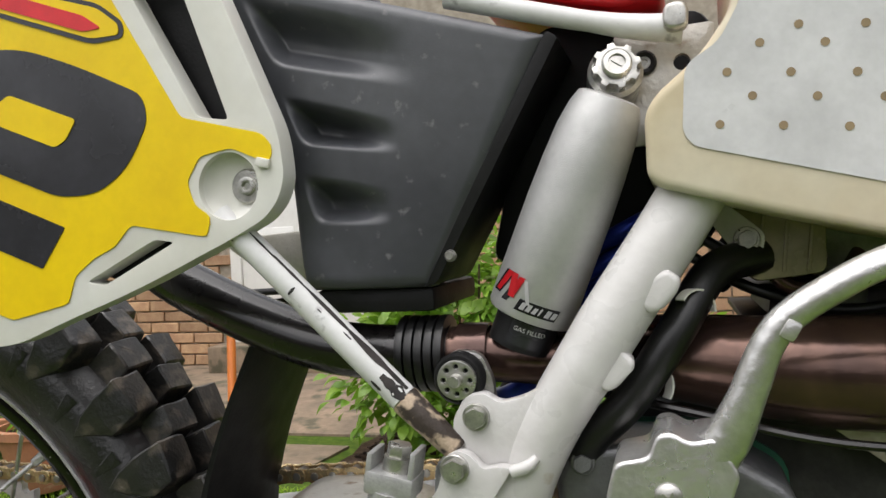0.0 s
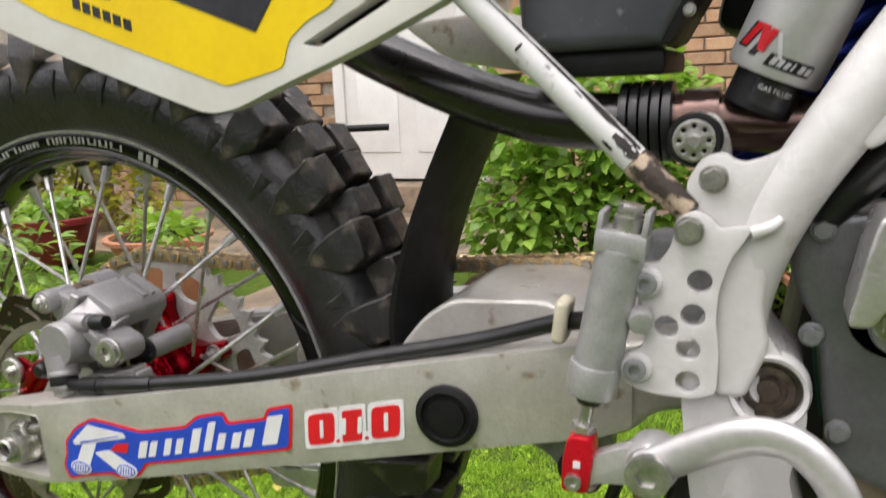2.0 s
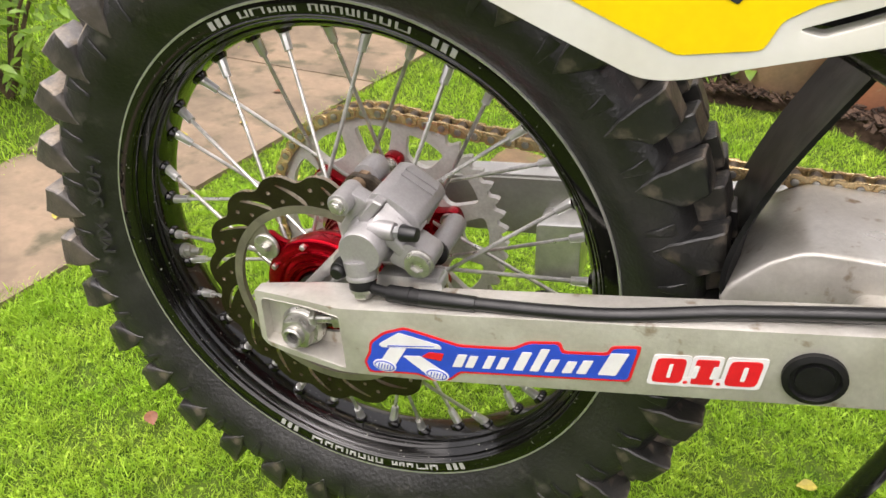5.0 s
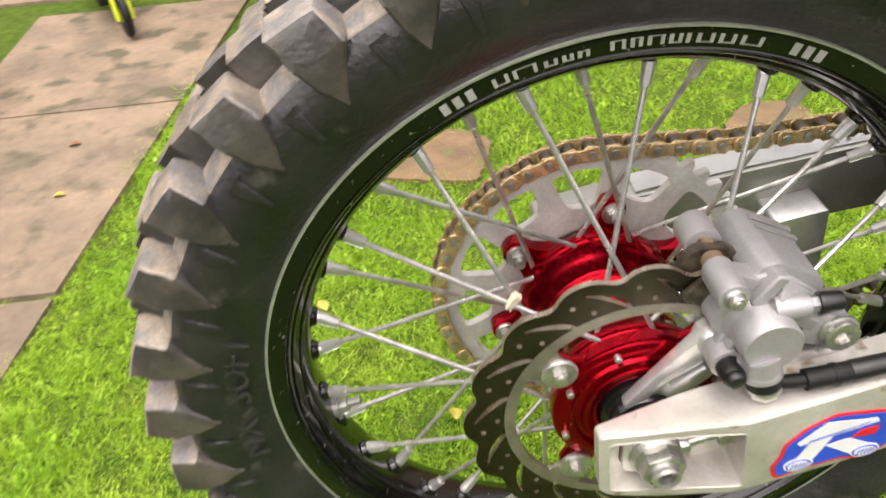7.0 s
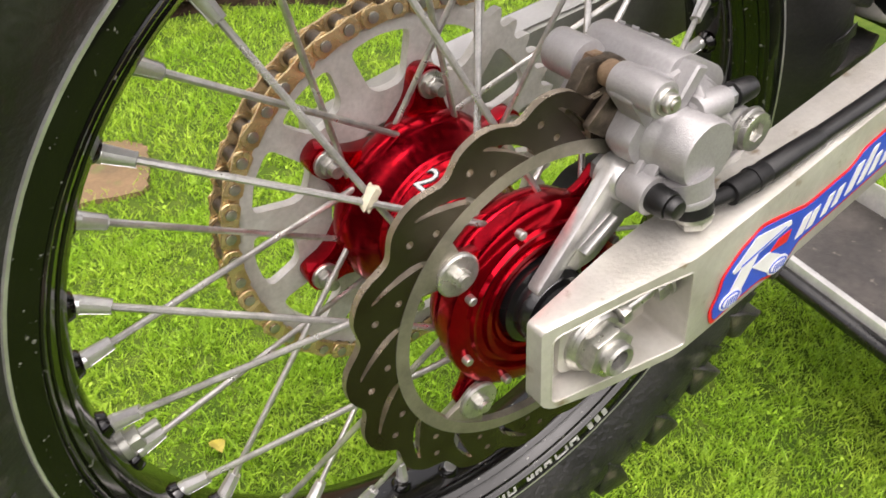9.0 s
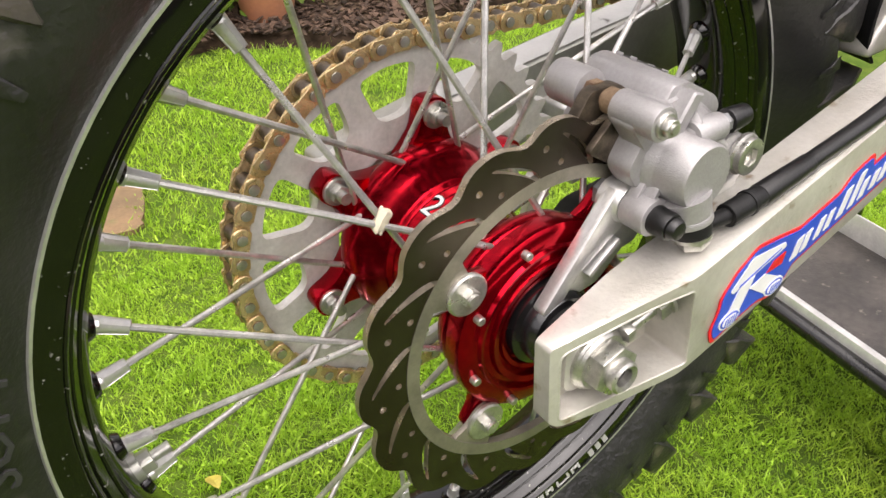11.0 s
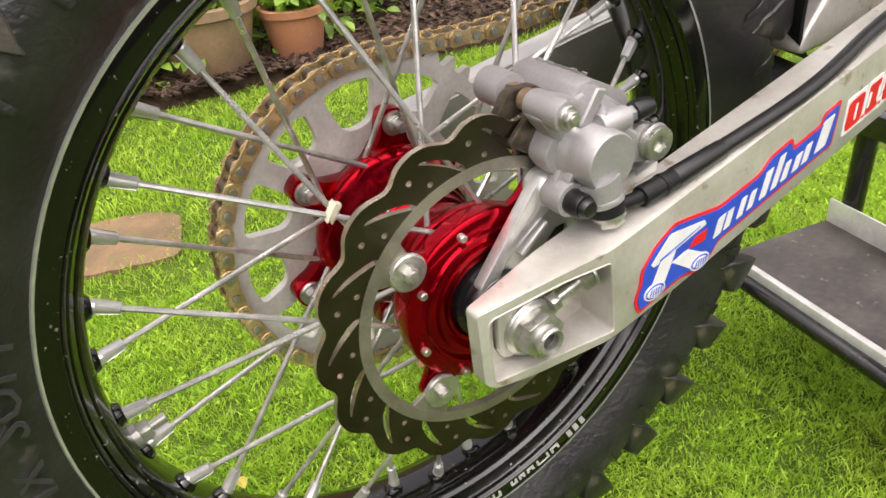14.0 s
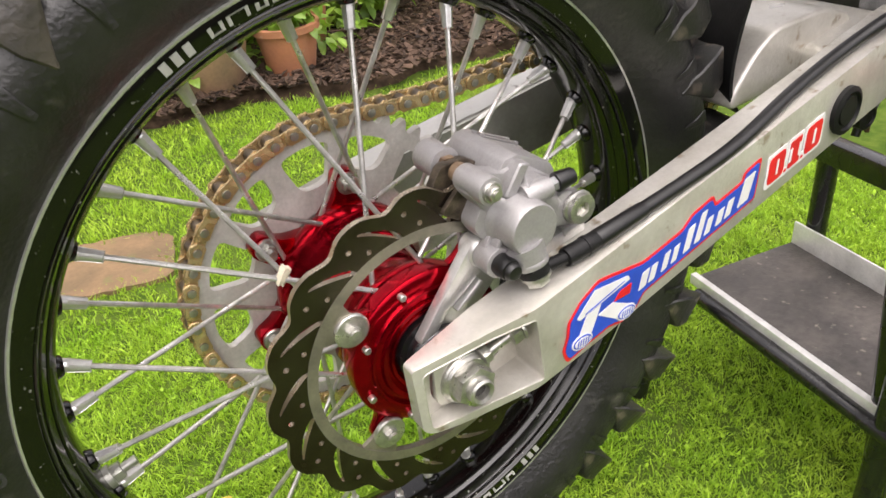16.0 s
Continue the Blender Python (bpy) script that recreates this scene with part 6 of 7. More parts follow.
# rear brake master cylinder, pedal and footrest
def brake_gear():
    o = part("master_cylinder", join(
        rod((0.5005, -0.150, 0.696), (0.4870, -0.150, 0.628), 0.0126, 24),
        rod((0.4875, -0.150, 0.634), (0.4845, -0.150, 0.616), 0.0140, 24, bevel=0.002),
        box(0.5015, -0.150, 0.700, 0.026, 0.022, 0.012, 0.002, (0, 11, 0)),
        rod((0.510, -0.150, 0.660), (0.512, -0.158, 0.659), 0.0075, 18, 0.006, 0.001)), MASTER, bike, "cast grey rear brake master cylinder")
    for dx in (-0.0115, 0.0115):
        part("guard_fin", box(0.5025 + dx, -0.150, 0.709, 0.003, 0.020, 0.016, 0.001, (0, 11, 0)), MASTER, o)
    part("banjo_bolt", join(rod((0.502, -0.150, 0.700), (0.5045, -0.150, 0.713), 0.0075, 18), rod((0.5045, -0.150, 0.713), (0.5058, -0.150, 0.7195), 0.0066, 6, bevel=0.0006)), STEEL, o, "zinc banjo bolt")
    part("rubber_boot", rod((0.4845, -0.150, 0.617), (0.4830, -0.150, 0.610), 0.0090, 18, 0.0065, 0.001), HOSE, o)
    part("push_rod", rod((0.4835, -0.150, 0.613), (0.4795, -0.150, 0.590), 0.0036, 12), STEEL, o)
    part("lock_nut", rod((0.4808, -0.150, 0.5975), (0.4802, -0.150, 0.5935), 0.0068, 6), STEEL, o)
    part("clevis", plate(rounded([(0.4735, 0.5925), (0.4865, 0.5925), (0.4875, 0.583), (0.4840, 0.560), (0.4695, 0.560), (0.4700, 0.578)], 0.003), -0.143, -0.159, 0.0015), CLEVIS_RED, o, "red anodised clevis")
    part("clevis_pin", moved(socket_head(0.0048, 0.003), pose(0.4765, -0.159, 0.567)), STEEL, o)
    part("clevis_mark", box(0.4785, -0.1593, 0.577, 0.004, 0.0006, 0.004), DECAL_WHITE, o)
    p = part("brake_pedal", join(
        plate(rounded([(0.470, 0.560), (0.476, 0.577), (0.500, 0.588), (0.516, 0.594), (0.531, 0.592), (0.531, 0.572), (0.515, 0.568), (0.492, 0.566)], 0.005), -0.146, -0.156, 0.002),
        tube([(0.514, -0.158, 0.580), (0.546, -0.161, 0.599), (0.567, -0.165, 0.609), (0.586, -0.169, 0.608), (0.602, -0.173, 0.594), (0.612, -0.176, 0.570), (0.624, -0.180, 0.542), (0.650, -0.184, 0.515), (0.720, -0.184, 0.500)], [0.0105, 0.0105, 0.0100, 0.0098, 0.0096, 0.0094, 0.009, 0.0085, 0.008], 18, squash=0.62)), PEDAL, bike, "silver forged brake pedal arm with scuffs")
    part("pedal_bolt", moved(socket_head(0.0118, 0.005), pose(0.5175, -0.1655, 0.5810)), STEEL, p, "large zinc socket bolt")
    part("pedal_boss", moved(lathe([(0.0001, -0.14), (0.014, -0.14), (0.014, -0.158), (0.0125, -0.160), (0.0001, -0.160)], 28), pose(0.5175, 0, 0.5810)), PEDAL, p)
    part("pedal_spring", join(*[moved(lathe([(0.0085, -0.0010), (0.0100, 0), (0.0085, 0.0010), (0.0070, 0)], 20), pose(0.476, -0.128 + 0.004 * k, 0.553)) for k in range(4)]), ROLLER, p)
    # link ear with its bush under the arm, and two stubs of tube
    part("link_ear", plate(rounded([(0.410, 0.562), (0.486, 0.574), (0.486, 0.552), (0.474, 0.536), (0.456, 0.536), (0.444, 0.550)], 0.008), -0.080, -0.096, 0.003), CAST, p)
    part("link_bush", moved(lathe([(0.0001, -0.078), (0.0125, -0.078), (0.0125, -0.098), (0.0085, -0.100), (0.0070, -0.098), (0.0001, -0.099)], 28), pose(0.464, 0, 0.5415)), BLACK, p, "black rubber bush")
    part("tube_stub", rod((0.492, -0.080, 0.545), (0.481, -0.080, 0.512), 0.0042, 12), HOSE, p, "cut end of a black tube")
    part("tube_stub", rod((0.496, -0.080, 0.545), (0.500, -0.080, 0.511), 0.0032, 12, 0.0026), RUST, p, "cut end of a brown tube")
    # footrest: a tub with serrated rim, reaching out from the frame
    rim_line = [(-0.022, 0.0), (0.021, 0.004), (0.024, 0.030), (0.023, 0.056), (0.012, 0.072), (-0.010, 0.068), (-0.021, 0.050), (-0.024, 0.026)]
    inside = [(x * 0.74, 0.036 + (z - 0.036) * 0.80) for x, z in rim_line]
    at = pose(0.574, -0.150, 0.550, 90, 0, 0)
    f = part("footrest", plate(rounded(rim_line, 0.006), -0.004, 0.010, 0.0015, [rounded(inside, 0.006)]), PEDAL, bike, "worn steel footrest with serrated teeth")
    part("footrest_floor", plate(rounded(rim_line, 0.006), -0.010, 0.002, 0.004), CAST, f)
    part("footrest_web", join(box(0.0, 0.005, 0.030, 0.044, 0.011, 0.0045, 0.001, (0, 6, 0)), box(0.010, 0.004, 0.050, 0.004, 0.008, 0.036, 0.001, (0, -38, 0)), box(-0.009, 0.003, 0.050, 0.004, 0.006, 0.034, 0.001, (0, 24, 0))), PEDAL, f)
    part("footrest_base", plate(rounded([(-0.024, 0.0), (0.024, 0.0), (0.026, 0.050), (0.010, 0.066), (-0.010, 0.064), (-0.024, 0.046)], 0.010), -0.015, -0.006, 0.004, seg=3), RUST_PALE, f, "worn pale casting below the footrest")
    ring = [Vector(q) for q in rim_line]
    rt = random.Random(6)
    tooth = None
    for a, b in zip(ring, ring[1:] + ring[:1]):
        m = max(1, int((b - a).length / 0.0095))
        for k in range(m):
            c = a.lerp(b, (k + 0.5) / m) * 0.93 + Vector((0, 0.0025))
            M = pose(c.x, 0.009, c.y, 0, math.degrees(math.atan2(-(b - a).y, (b - a).x)), 0) @ pose(0, 0, 0, rt.uniform(-14, 14), 0, rt.uniform(-10, 10))
            if tooth is None:
                tooth = part("tooth", bevelled(moved(rod((0, 0, 0), (0, 0.0066, 0), 0.0056, 4, 0.0016), Matrix.Diagonal((1, 1, 0.45, 1))), 0.0004, 1, 30), PEDAL, f)
                tooth.matrix_basis = M
            else:
                again(tooth, M)
    for k in range(3):
        again(tooth, pose(-0.012 + 0.012 * k, 0.010, 0.030 + 0.001 * k))
    f.matrix_basis = at
    return o


brake_gear()


def engine():
    cov = [(0.579, 0.698), (0.594, 0.712), (0.660, 0.712), (0.700, 0.690), (0.700, 0.580), (0.640, 0.560), (0.604, 0.575), (0.598, 0.620), (0.596, 0.650), (0.582, 0.672)]
    o = part("clutch_cover", plate(rounded(cov, 0.012), -0.060, -0.118, 0.006, seg=3), COVER, bike, "grey cast engine cover with bolts")
    for x, z in ((0.595, 0.7031), (0.5925, 0.648), (0.655, 0.702), (0.607, 0.596)):
        part("cover_bolt", moved(bolt_head(0.0052, 0.005, 1.25), pose(x, -0.118, z)), CAST, o)
    part("gasket", plate(rounded([(x + 0.002 * (1 if x > 0.63 else -1), z + 0.0015 * (1 if z > 0.64 else -1)) for x, z in cov], 0.012), -0.057, -0.060, 0), mat("green_gasket", (0.02, 0.13, 0.08), 0.6), o)
    part("kick_shaft", moved(lathe([(0.0001, -0.14), (0.013, -0.14), (0.014, -0.137), (0.014, -0.118), (0.022, -0.118), (0.022, -0.116), (0.0001, -0.116)], 32), pose(0.630, 0, 0.660)), CAST, o)
    part("lower_cover", plate(rounded([(0.604, 0.590), (0.640, 0.610), (0.700, 0.600), (0.700, 0.500), (0.630, 0.500), (0.604, 0.540)], 0.012), -0.055, -0.105, 0.006), mat("tan_engine_case", (0.34, 0.26, 0.20), 0.5, 0.3, 0.3, 30, 0.3), o)
    # bare kick lever
    k = part("kick_lever", tube([(0.642, -0.152, 0.700), (0.653, -0.156, 0.714), (0.664, -0.161, 0.728), (0.6725, -0.166, 0.7475), (0.6815, -0.168, 0.7705), (0.691, -0.169, 0.7835), (0.7095, -0.170, 0.796), (0.7295, -0.168, 0.8055), (0.780, -0.162, 0.822)], [0.0120, 0.0125, 0.0105, 0.0082, 0.0072, 0.0070, 0.0068, 0.0068, 0.0068], 20), POLISHED, bike, "bare polished aluminium kick lever with casting scars")
    boss = [(0.604, 0.668), (0.611, 0.704), (0.615, 0.7185), (0.630, 0.7215), (0.634, 0.732), (0.641, 0.733), (0.648, 0.7285), (0.660, 0.731), (0.669, 0.714), (0.662, 0.694), (0.652, 0.672), (0.640, 0.668), (0.634, 0.678), (0.622, 0.680), (0.614, 0.668)]
    part("lever_boss", plate(rounded(boss, 0.0035), -0.128, -0.170, 0.008, seg=3), POLISHED, k)
    part("lever_screw", moved(join(lathe([(0.0001, 0), (0.0062, 0), (0.0062, -0.0012), (0.0045, -0.0026), (0.0001, -0.003)], 24), box(0, -0.0030, 0, 0.007, 0.0008, 0.0013, 0, (0, 40, 0)), box(0, -0.0030, 0, 0.007, 0.0008, 0.0013, 0, (0, -50, 0))), pose(0.638, -0.170, 0.704)), STEEL, k, "cross-head screw")
    part("lever_nub", box(0.6905, -0.1735, 0.7785, 0.007, 0.007, 0.009, 0.002, (0, 30, 0)), POLISHED, k)
    part("lever_bolt", moved(bolt_head(0.0085, 0.008, 1.35), pose(0.628, -0.140, 0.664)), STEEL, k, "flanged lever bolt")
    # dark cylinder block, carburettor and cables behind
    part("crankcase", plate(rounded([(0.575, 0.560), (0.600, 0.720), (0.680, 0.725), (0.860, 0.690), (0.860, 0.500), (0.600, 0.500)], 0.02), -0.055, 0.10, 0.008), mat("dark_engine_metal", (0.05, 0.047, 0.045), 0.55, 0.4, 0.4, 30, 0.4), o)
    return o


engine()
part("vent_hose", tube([(0.690, -0.080, 0.806), (0.665, -0.100, 0.800), (0.645, -0.118, 0.772), (0.622, -0.120, 0.738), (0.600, -0.115, 0.715), (0.585, -0.10, 0.690)], 0.0095, 16), HOSE, bike, "thick black rubber hose behind the frame")
for x, z, a in ((0.654, 0.781, 25), (0.632, 0.743, 60)):
    part("frayed_tie", moved(lathe([(0.0105, -0.003), (0.0115, -0.003), (0.0115, 0.003), (0.0105, 0.003)], 20, arc=(20, 170)), pose(x, -0.118, z, 0, a, 40)), WHITE, bike, "torn white tie")
cat_bottle = part("catch_bottle", plate(rounded([(0.676, 0.835), (0.722, 0.828), (0.722, 0.796), (0.684, 0.792)], 0.006), -0.050, -0.085, 0.005), CLEAR_PLASTIC, bike, "smoky plastic catch bottle on a bracket")
part("bottle_bracket", plate(rounded([(0.664, 0.842), (0.676, 0.832), (0.692, 0.818), (0.690, 0.806), (0.678, 0.806), (0.660, 0.832)], 0.004), -0.085, -0.090, 0.001), FRAME, cat_bottle)
part("bracket_bolt", moved(bolt_head(0.0052, 0.005, 1.3), pose(0.6824, -0.090, 0.8153)), STEEL, cat_bottle)

# inner parts seen in the gaps
carb = part("carburettor", join(box(0.735, -0.02, 0.815, 0.07, 0.06, 0.05, 0.008), rod((0.735, -0.02, 0.80), (0.735, -0.02, 0.765), 0.022, 20, 0.018, 0.002), rod((0.69, -0.02, 0.818), (0.80, -0.02, 0.805), 0.020, 20)), CAST, bike, "grimy grey carburettor behind the kick lever")
part("carburettor_cap", rod((0.740, -0.02, 0.838), (0.744, -0.02, 0.862), 0.020, 20, 0.018, 0.003), BLACK, carb)
part("fuel_pipe", tube([(0.690, -0.075, 0.805), (0.705, -0.075, 0.788), (0.728, -0.07, 0.790), (0.742, -0.06, 0.805)], 0.0042, 10), PIPE, carb, "dark red fuel pipe")
part("drain_tube", tube([(0.735, -0.05, 0.765), (0.728, -0.07, 0.735), (0.745, -0.08, 0.712), (0.790, -0.085, 0.706)], 0.0045, 10), HOSE, carb, "black drain tube")
part("chamber_seam", tube([(0.600, -0.100, 0.737), (0.650, -0.108, 0.728), (0.720, -0.118, 0.716), (0.820, -0.122, 0.713)], 0.0024, 8), DARK_PIPE, bike, "dark welded seam of the expansion chamber")
for x in (0.690, 0.702, 0.714):
    part("bottle_rib", box(x, -0.0853, 0.812, 0.002, 0.002, 0.030, 0.0006, (0, 6, 0)), CLEAR_PLASTIC, cat_bottle)
part("engine_mount", plate(rounded([(0.690, 0.742), (0.720, 0.748), (0.770, 0.700), (0.756, 0.690), (0.712, 0.722), (0.690, 0.720)], 0.004), -0.080, -0.088, 0.0015, [circle(0.705, 0.733, 0.004, 12), circle(0.748, 0.704, 0.004, 12)]), RUST_PALE, bike, "stained steel engine mount plate")
part("linkage_arm", plate(rounded([(0.495, 0.620), (0.500, 0.690), (0.560, 0.690), (0.565, 0.620)], 0.01), -0.050, -0.075, 0.003), CAST, bike, "grey linkage arm behind the drilled plate")
inner = part("shock_spring", tube([(0.545 + 0.010 * k / 6 + 0.028 * math.cos(k * math.pi / 3), -0.03 + 0.030 * math.sin(k * math.pi / 3), 0.705 + 0.017 * k / 6 + 0.012 * math.cos(k * math.pi / 3)) for k in range(43)], 0.0055, 10, 3), BLUE_METAL, bike, "blue shock spring behind the exhaust")
part("shock_body", rod((0.530, -0.03, 0.680), (0.630, -0.03, 0.850), 0.020, 20), BLACK, inner)
part("intake_boot", plate(rounded([(0.535, 0.806), (0.600, 0.800), (0.660, 0.806), (0.690, 0.850), (0.670, 0.950), (0.570, 0.950)], 0.012), -0.050, 0.060, 0.008), BLACK, bike, "black rubber intake boot")
barrel = part("cylinder", plate(rounded([(0.690, 0.690), (0.860, 0.690), (0.860, 0.800), (0.700, 0.800)], 0.012), -0.030, 0.070, 0.006), DARK_METAL, bike, "dark grey engine cylinder behind the exhaust")
for k in range(5):
    part("cooling_fin", plate(rounded([(0.682, 0.712 + 0.018 * k), (0.862, 0.710 + 0.018 * k), (0.862, 0.714 + 0.018 * k), (0.682, 0.716 + 0.018 * k)], 0.001), -0.042, 0.070, 0.0008), DARK_METAL, barrel)
part("coolant_pipe", tube([(0.668, -0.010, 0.790), (0.700, -0.030, 0.822), (0.745, -0.040, 0.836), (0.800, -0.040, 0.834)], 0.012, 14), HOSE, barrel, "black coolant pipe")
for y0, z0 in ((-0.055, 0.800), (-0.060, 0.786)):
    part("cable", tube([(0.655, y0, z0 + 0.020), (0.690, y0 - 0.01, z0), (0.740, y0, z0 - 0.012), (0.810, y0, z0 + 0.004)], 0.0032, 10), HOSE, barrel, "thin black control cable")
part("seat", plate(rounded([(0.530, 0.9720), (0.560, 0.9560), (0.622, 0.9420), (0.646, 0.9480), (0.650, 1.03), (0.53, 1.03)], 0.008), -0.10, 0.10, 0.012, seg=3), SEAT_RED, bike, "red seat edge")
rail = part("seat_rail", tube([(0.530, -0.105, 0.957), (0.588, -0.105, 0.940), (0.608, -0.105, 0.9345), (0.628, -0.105, 0.9295), (0.655, -0.105, 0.9250)], [0.0060, 0.0058, 0.0056, 0.0066, 0.0078], 16), CHIPPED, bike, "chipped cream subframe rail under the seat")
part("rail_plate", plate(rounded([(0.618, 0.930), (0.672, 0.932), (0.668, 0.912), (0.650, 0.894), (0.646, 0.870), (0.622, 0.868), (0.618, 0.885), (0.626, 0.902)], 0.004), -0.080, -0.086, 0.001, [circle(0.654, 0.912, 0.0045, 16)]), SWING, rail, "grey frame gusset")
part("gusset_bush", moved(lathe([(0.0035, -0.0005), (0.0066, -0.0005), (0.0066, -0.0030), (0.0055, -0.0040), (0.0035, -0.0030)], 24), pose(0.6345, -0.0860, 0.9130)), BLACK, rail, "black rubber bush")
part("gusset_bolt", moved(socket_head(0.0036, 0.002), pose(0.6345, -0.0865, 0.9130)), STEEL, rail)
part("seat_bolt", moved(plate(rounded([(-0.0062, -0.0070), (0.0062, -0.0070), (0.0062, 0.0070), (-0.0062, 0.0070)], 0.0055), 0.004, -0.0065, 0.0022, seg=3), pose(0.6512, -0.1130, 0.9290)), STEEL, rail, "rounded zinc seat bolt")
part("silencer", plate(rounded([(0.300, 0.83), (0.385, 0.835), (0.418, 0.800), (0.405, 0.788), (0.340, 0.800)], 0.012), 0.02, 0.10, 0.01), SWING, bike, "pale grey silencer behind the pipe")


# ---- the stand ----
def bike_stand():
    s = thing("bike_stand", "black tubular bike stand with an aluminium-edged tray shelf", "stand")
    turn = pose(0.601, 0.158, 0, 0, 0, -9.5)
    # own axes: x across the tray, -y along its edges
    W, D, Z = 0.194, 0.40, 0.160
    def put(name, bm, m, label=""):
        return part(name, moved(bm, turn), m, s, label)
    for x, y, h in ((W + 0.017, 0.007, 0.335), (W + 0.017, -0.400, 0.335), (-0.004, -0.315, 0.335), (-0.012, -0.700, 0.335)):
        put("leg", bevelled(rod((x, y, 0.0), (x, y, h), 0.0155, 18), 0.001, 1, 60), GLOSS_BLACK)
    put("rail", rod((-0.012, 0.006, Z - 0.014), (-0.012, -0.70, Z - 0.014), 0.011, 16), GLOSS_BLACK)
    put("rail", box(W + 0.004, -0.20, 0.330, 0.028, 0.50, 0.034, 0.003), GLOSS_BLACK)
    put("rail", box(-0.008, -0.51, 0.330, 0.028, 0.42, 0.034, 0.003), GLOSS_BLACK)
    put("tray", box(W / 2, -D / 2 + 0.01, Z - 0.003, W, D + 0.04, 0.006, 0.001), MAT_BLACK, "worn black mat on the tray")
    put("tray_lip", box(-0.001, -D / 2 + 0.01, Z + 0.000, 0.010, D + 0.04, 0.016, 0.001), ALU_LIP, "bare aluminium tray lip")
    put("tray_lip", box(W - 0.003, -D / 2 + 0.03, Z + 0.016, 0.004, D, 0.044, 0.0015), ALU_LIP, "bare aluminium tray lip")
    part("leg", bevelled(rod((0.574, -0.146, 0.0), (0.548, -0.116, 0.43), 0.0150, 18), 0.001, 1, 60), GLOSS_BLACK, s)
    part("leg", bevelled(rod((0.490, 0.178, 0.0), (0.585, 0.160, 0.43), 0.0135, 18), 0.001, 1, 60), GLOSS_BLACK, s)
    part("lift_arm", bevelled(rod((0.5155, -0.142, 0.448), (0.541, -0.118, 0.562), 0.0165, 24), 0.002, 2, 60), GLOSS_BLACK, s, "thick black lift arm with an end bolt")
    part("post_bolt", moved(bolt_head(0.0085, 0.006, 1.5), pose(0.5195, -0.158, 0.460)), STEEL, s)
    return s


bike_stand()


# ---- garden ----
def leaf_mesh(name, l, w, material):
    b = bmesh.new()
    rows = [(-0.0, 0.02), (0.25, 0.8), (0.5, 1.0), (0.78, 0.6), (1.0, 0.02)]
    vs = []
    for u, k in rows:
        z = 0.12 * l * math.sin(u * 3.0)
        vs.append((b.verts.new((-w / 2 * k, u * l, z + 0.10 * w * k)), b.verts.new((0, u * l, z)), b.verts.new((w / 2 * k, u * l, z + 0.10 * w * k))))
    for p, q in zip(vs, vs[1:]):
        b.faces.new((p[0], p[1], q[1], q[0]))
        b.faces.new((p[1], p[2], q[2], q[1]))
    me = bpy.data.meshes.new(name)
    b.to_mesh(me)
    b.free()
    return me


def foliage(name, centre, size, count, leaf, material, parent, seed, droop=0.3, shell=0.5):
    """Many leaves in one crown of uneven outline, each turned outwards and down."""
    rng = random.Random(seed)
    co = np.array([v.co for v in leaf.vertices])
    faces = [tuple(p.vertices) for p in leaf.polygons]
    V, F = [], []
    lumps = [(Vector((rng.uniform(-1, 1), rng.uniform(-1, 1), rng.uniform(-0.8, 1))), rng.uniform(0.35, 0.6)) for _ in range(14)]
    for _ in range(count):
        c, rr = rng.choice(lumps)
        d = Vector((rng.gauss(0, 1), rng.gauss(0, 1), rng.gauss(0, 1))).normalized()
        p = c * 0.62 + d * rr * (shell + (1 - shell) * rng.random())
        p = Vector((p.x * size[0], p.y * size[1], p.z * size[2])) + Vector(centre)
        if p.z < 0.02:
            continue
        out = Vector((d.x, d.y, d.z * 0.5 - droop)).normalized()
        m = (Matrix.Translation(p) @ out.to_track_quat("Y", "Z").to_matrix().to_4x4() @ pose(0, 0, 0, rng.uniform(-25, 25), rng.uniform(-50, 50), 0) @ Matrix.Scale(rng.uniform(0.6, 1.25), 4))
        w = co @ np.array(m.to_3x3()).T + np.array(m.translation)
        k = len(V)
        V.extend(map(tuple, w))
        F.extend(tuple(i + k for i in f) for f in faces)
    me = bpy.data.meshes.new(name)
    me.from_pydata(V, [], F)
    me.materials.append(material)
    for p in me.polygons:
        p.use_smooth = True
    o = new(name, me)
    o.parent = parent
    return o


def shrub(label, at, size, count, leaf_l, leaf_w, material, seed):
    s = thing("shrub", label, "shrub", "garden shrubs", at=(at[0], at[1], 0))
    rng = random.Random(seed)
    for k in range(7):
        a = rng.uniform(0, 6.28)
        tip = Vector((size[0] * 0.6 * math.cos(a), size[1] * 0.6 * math.sin(a), at[2] + size[2] * rng.uniform(0.0, 0.6)))
        part("limb", tube([(0, 0, 0), tip * 0.5 + Vector((0, 0, 0.05)), tip], [0.010, 0.006, 0.003], 7, 4), TWIG, s)
    foliage("crown", (0, 0, at[2]), size, count, leaf_mesh("leaf", leaf_l, leaf_w, material), material, s, seed)
    return s


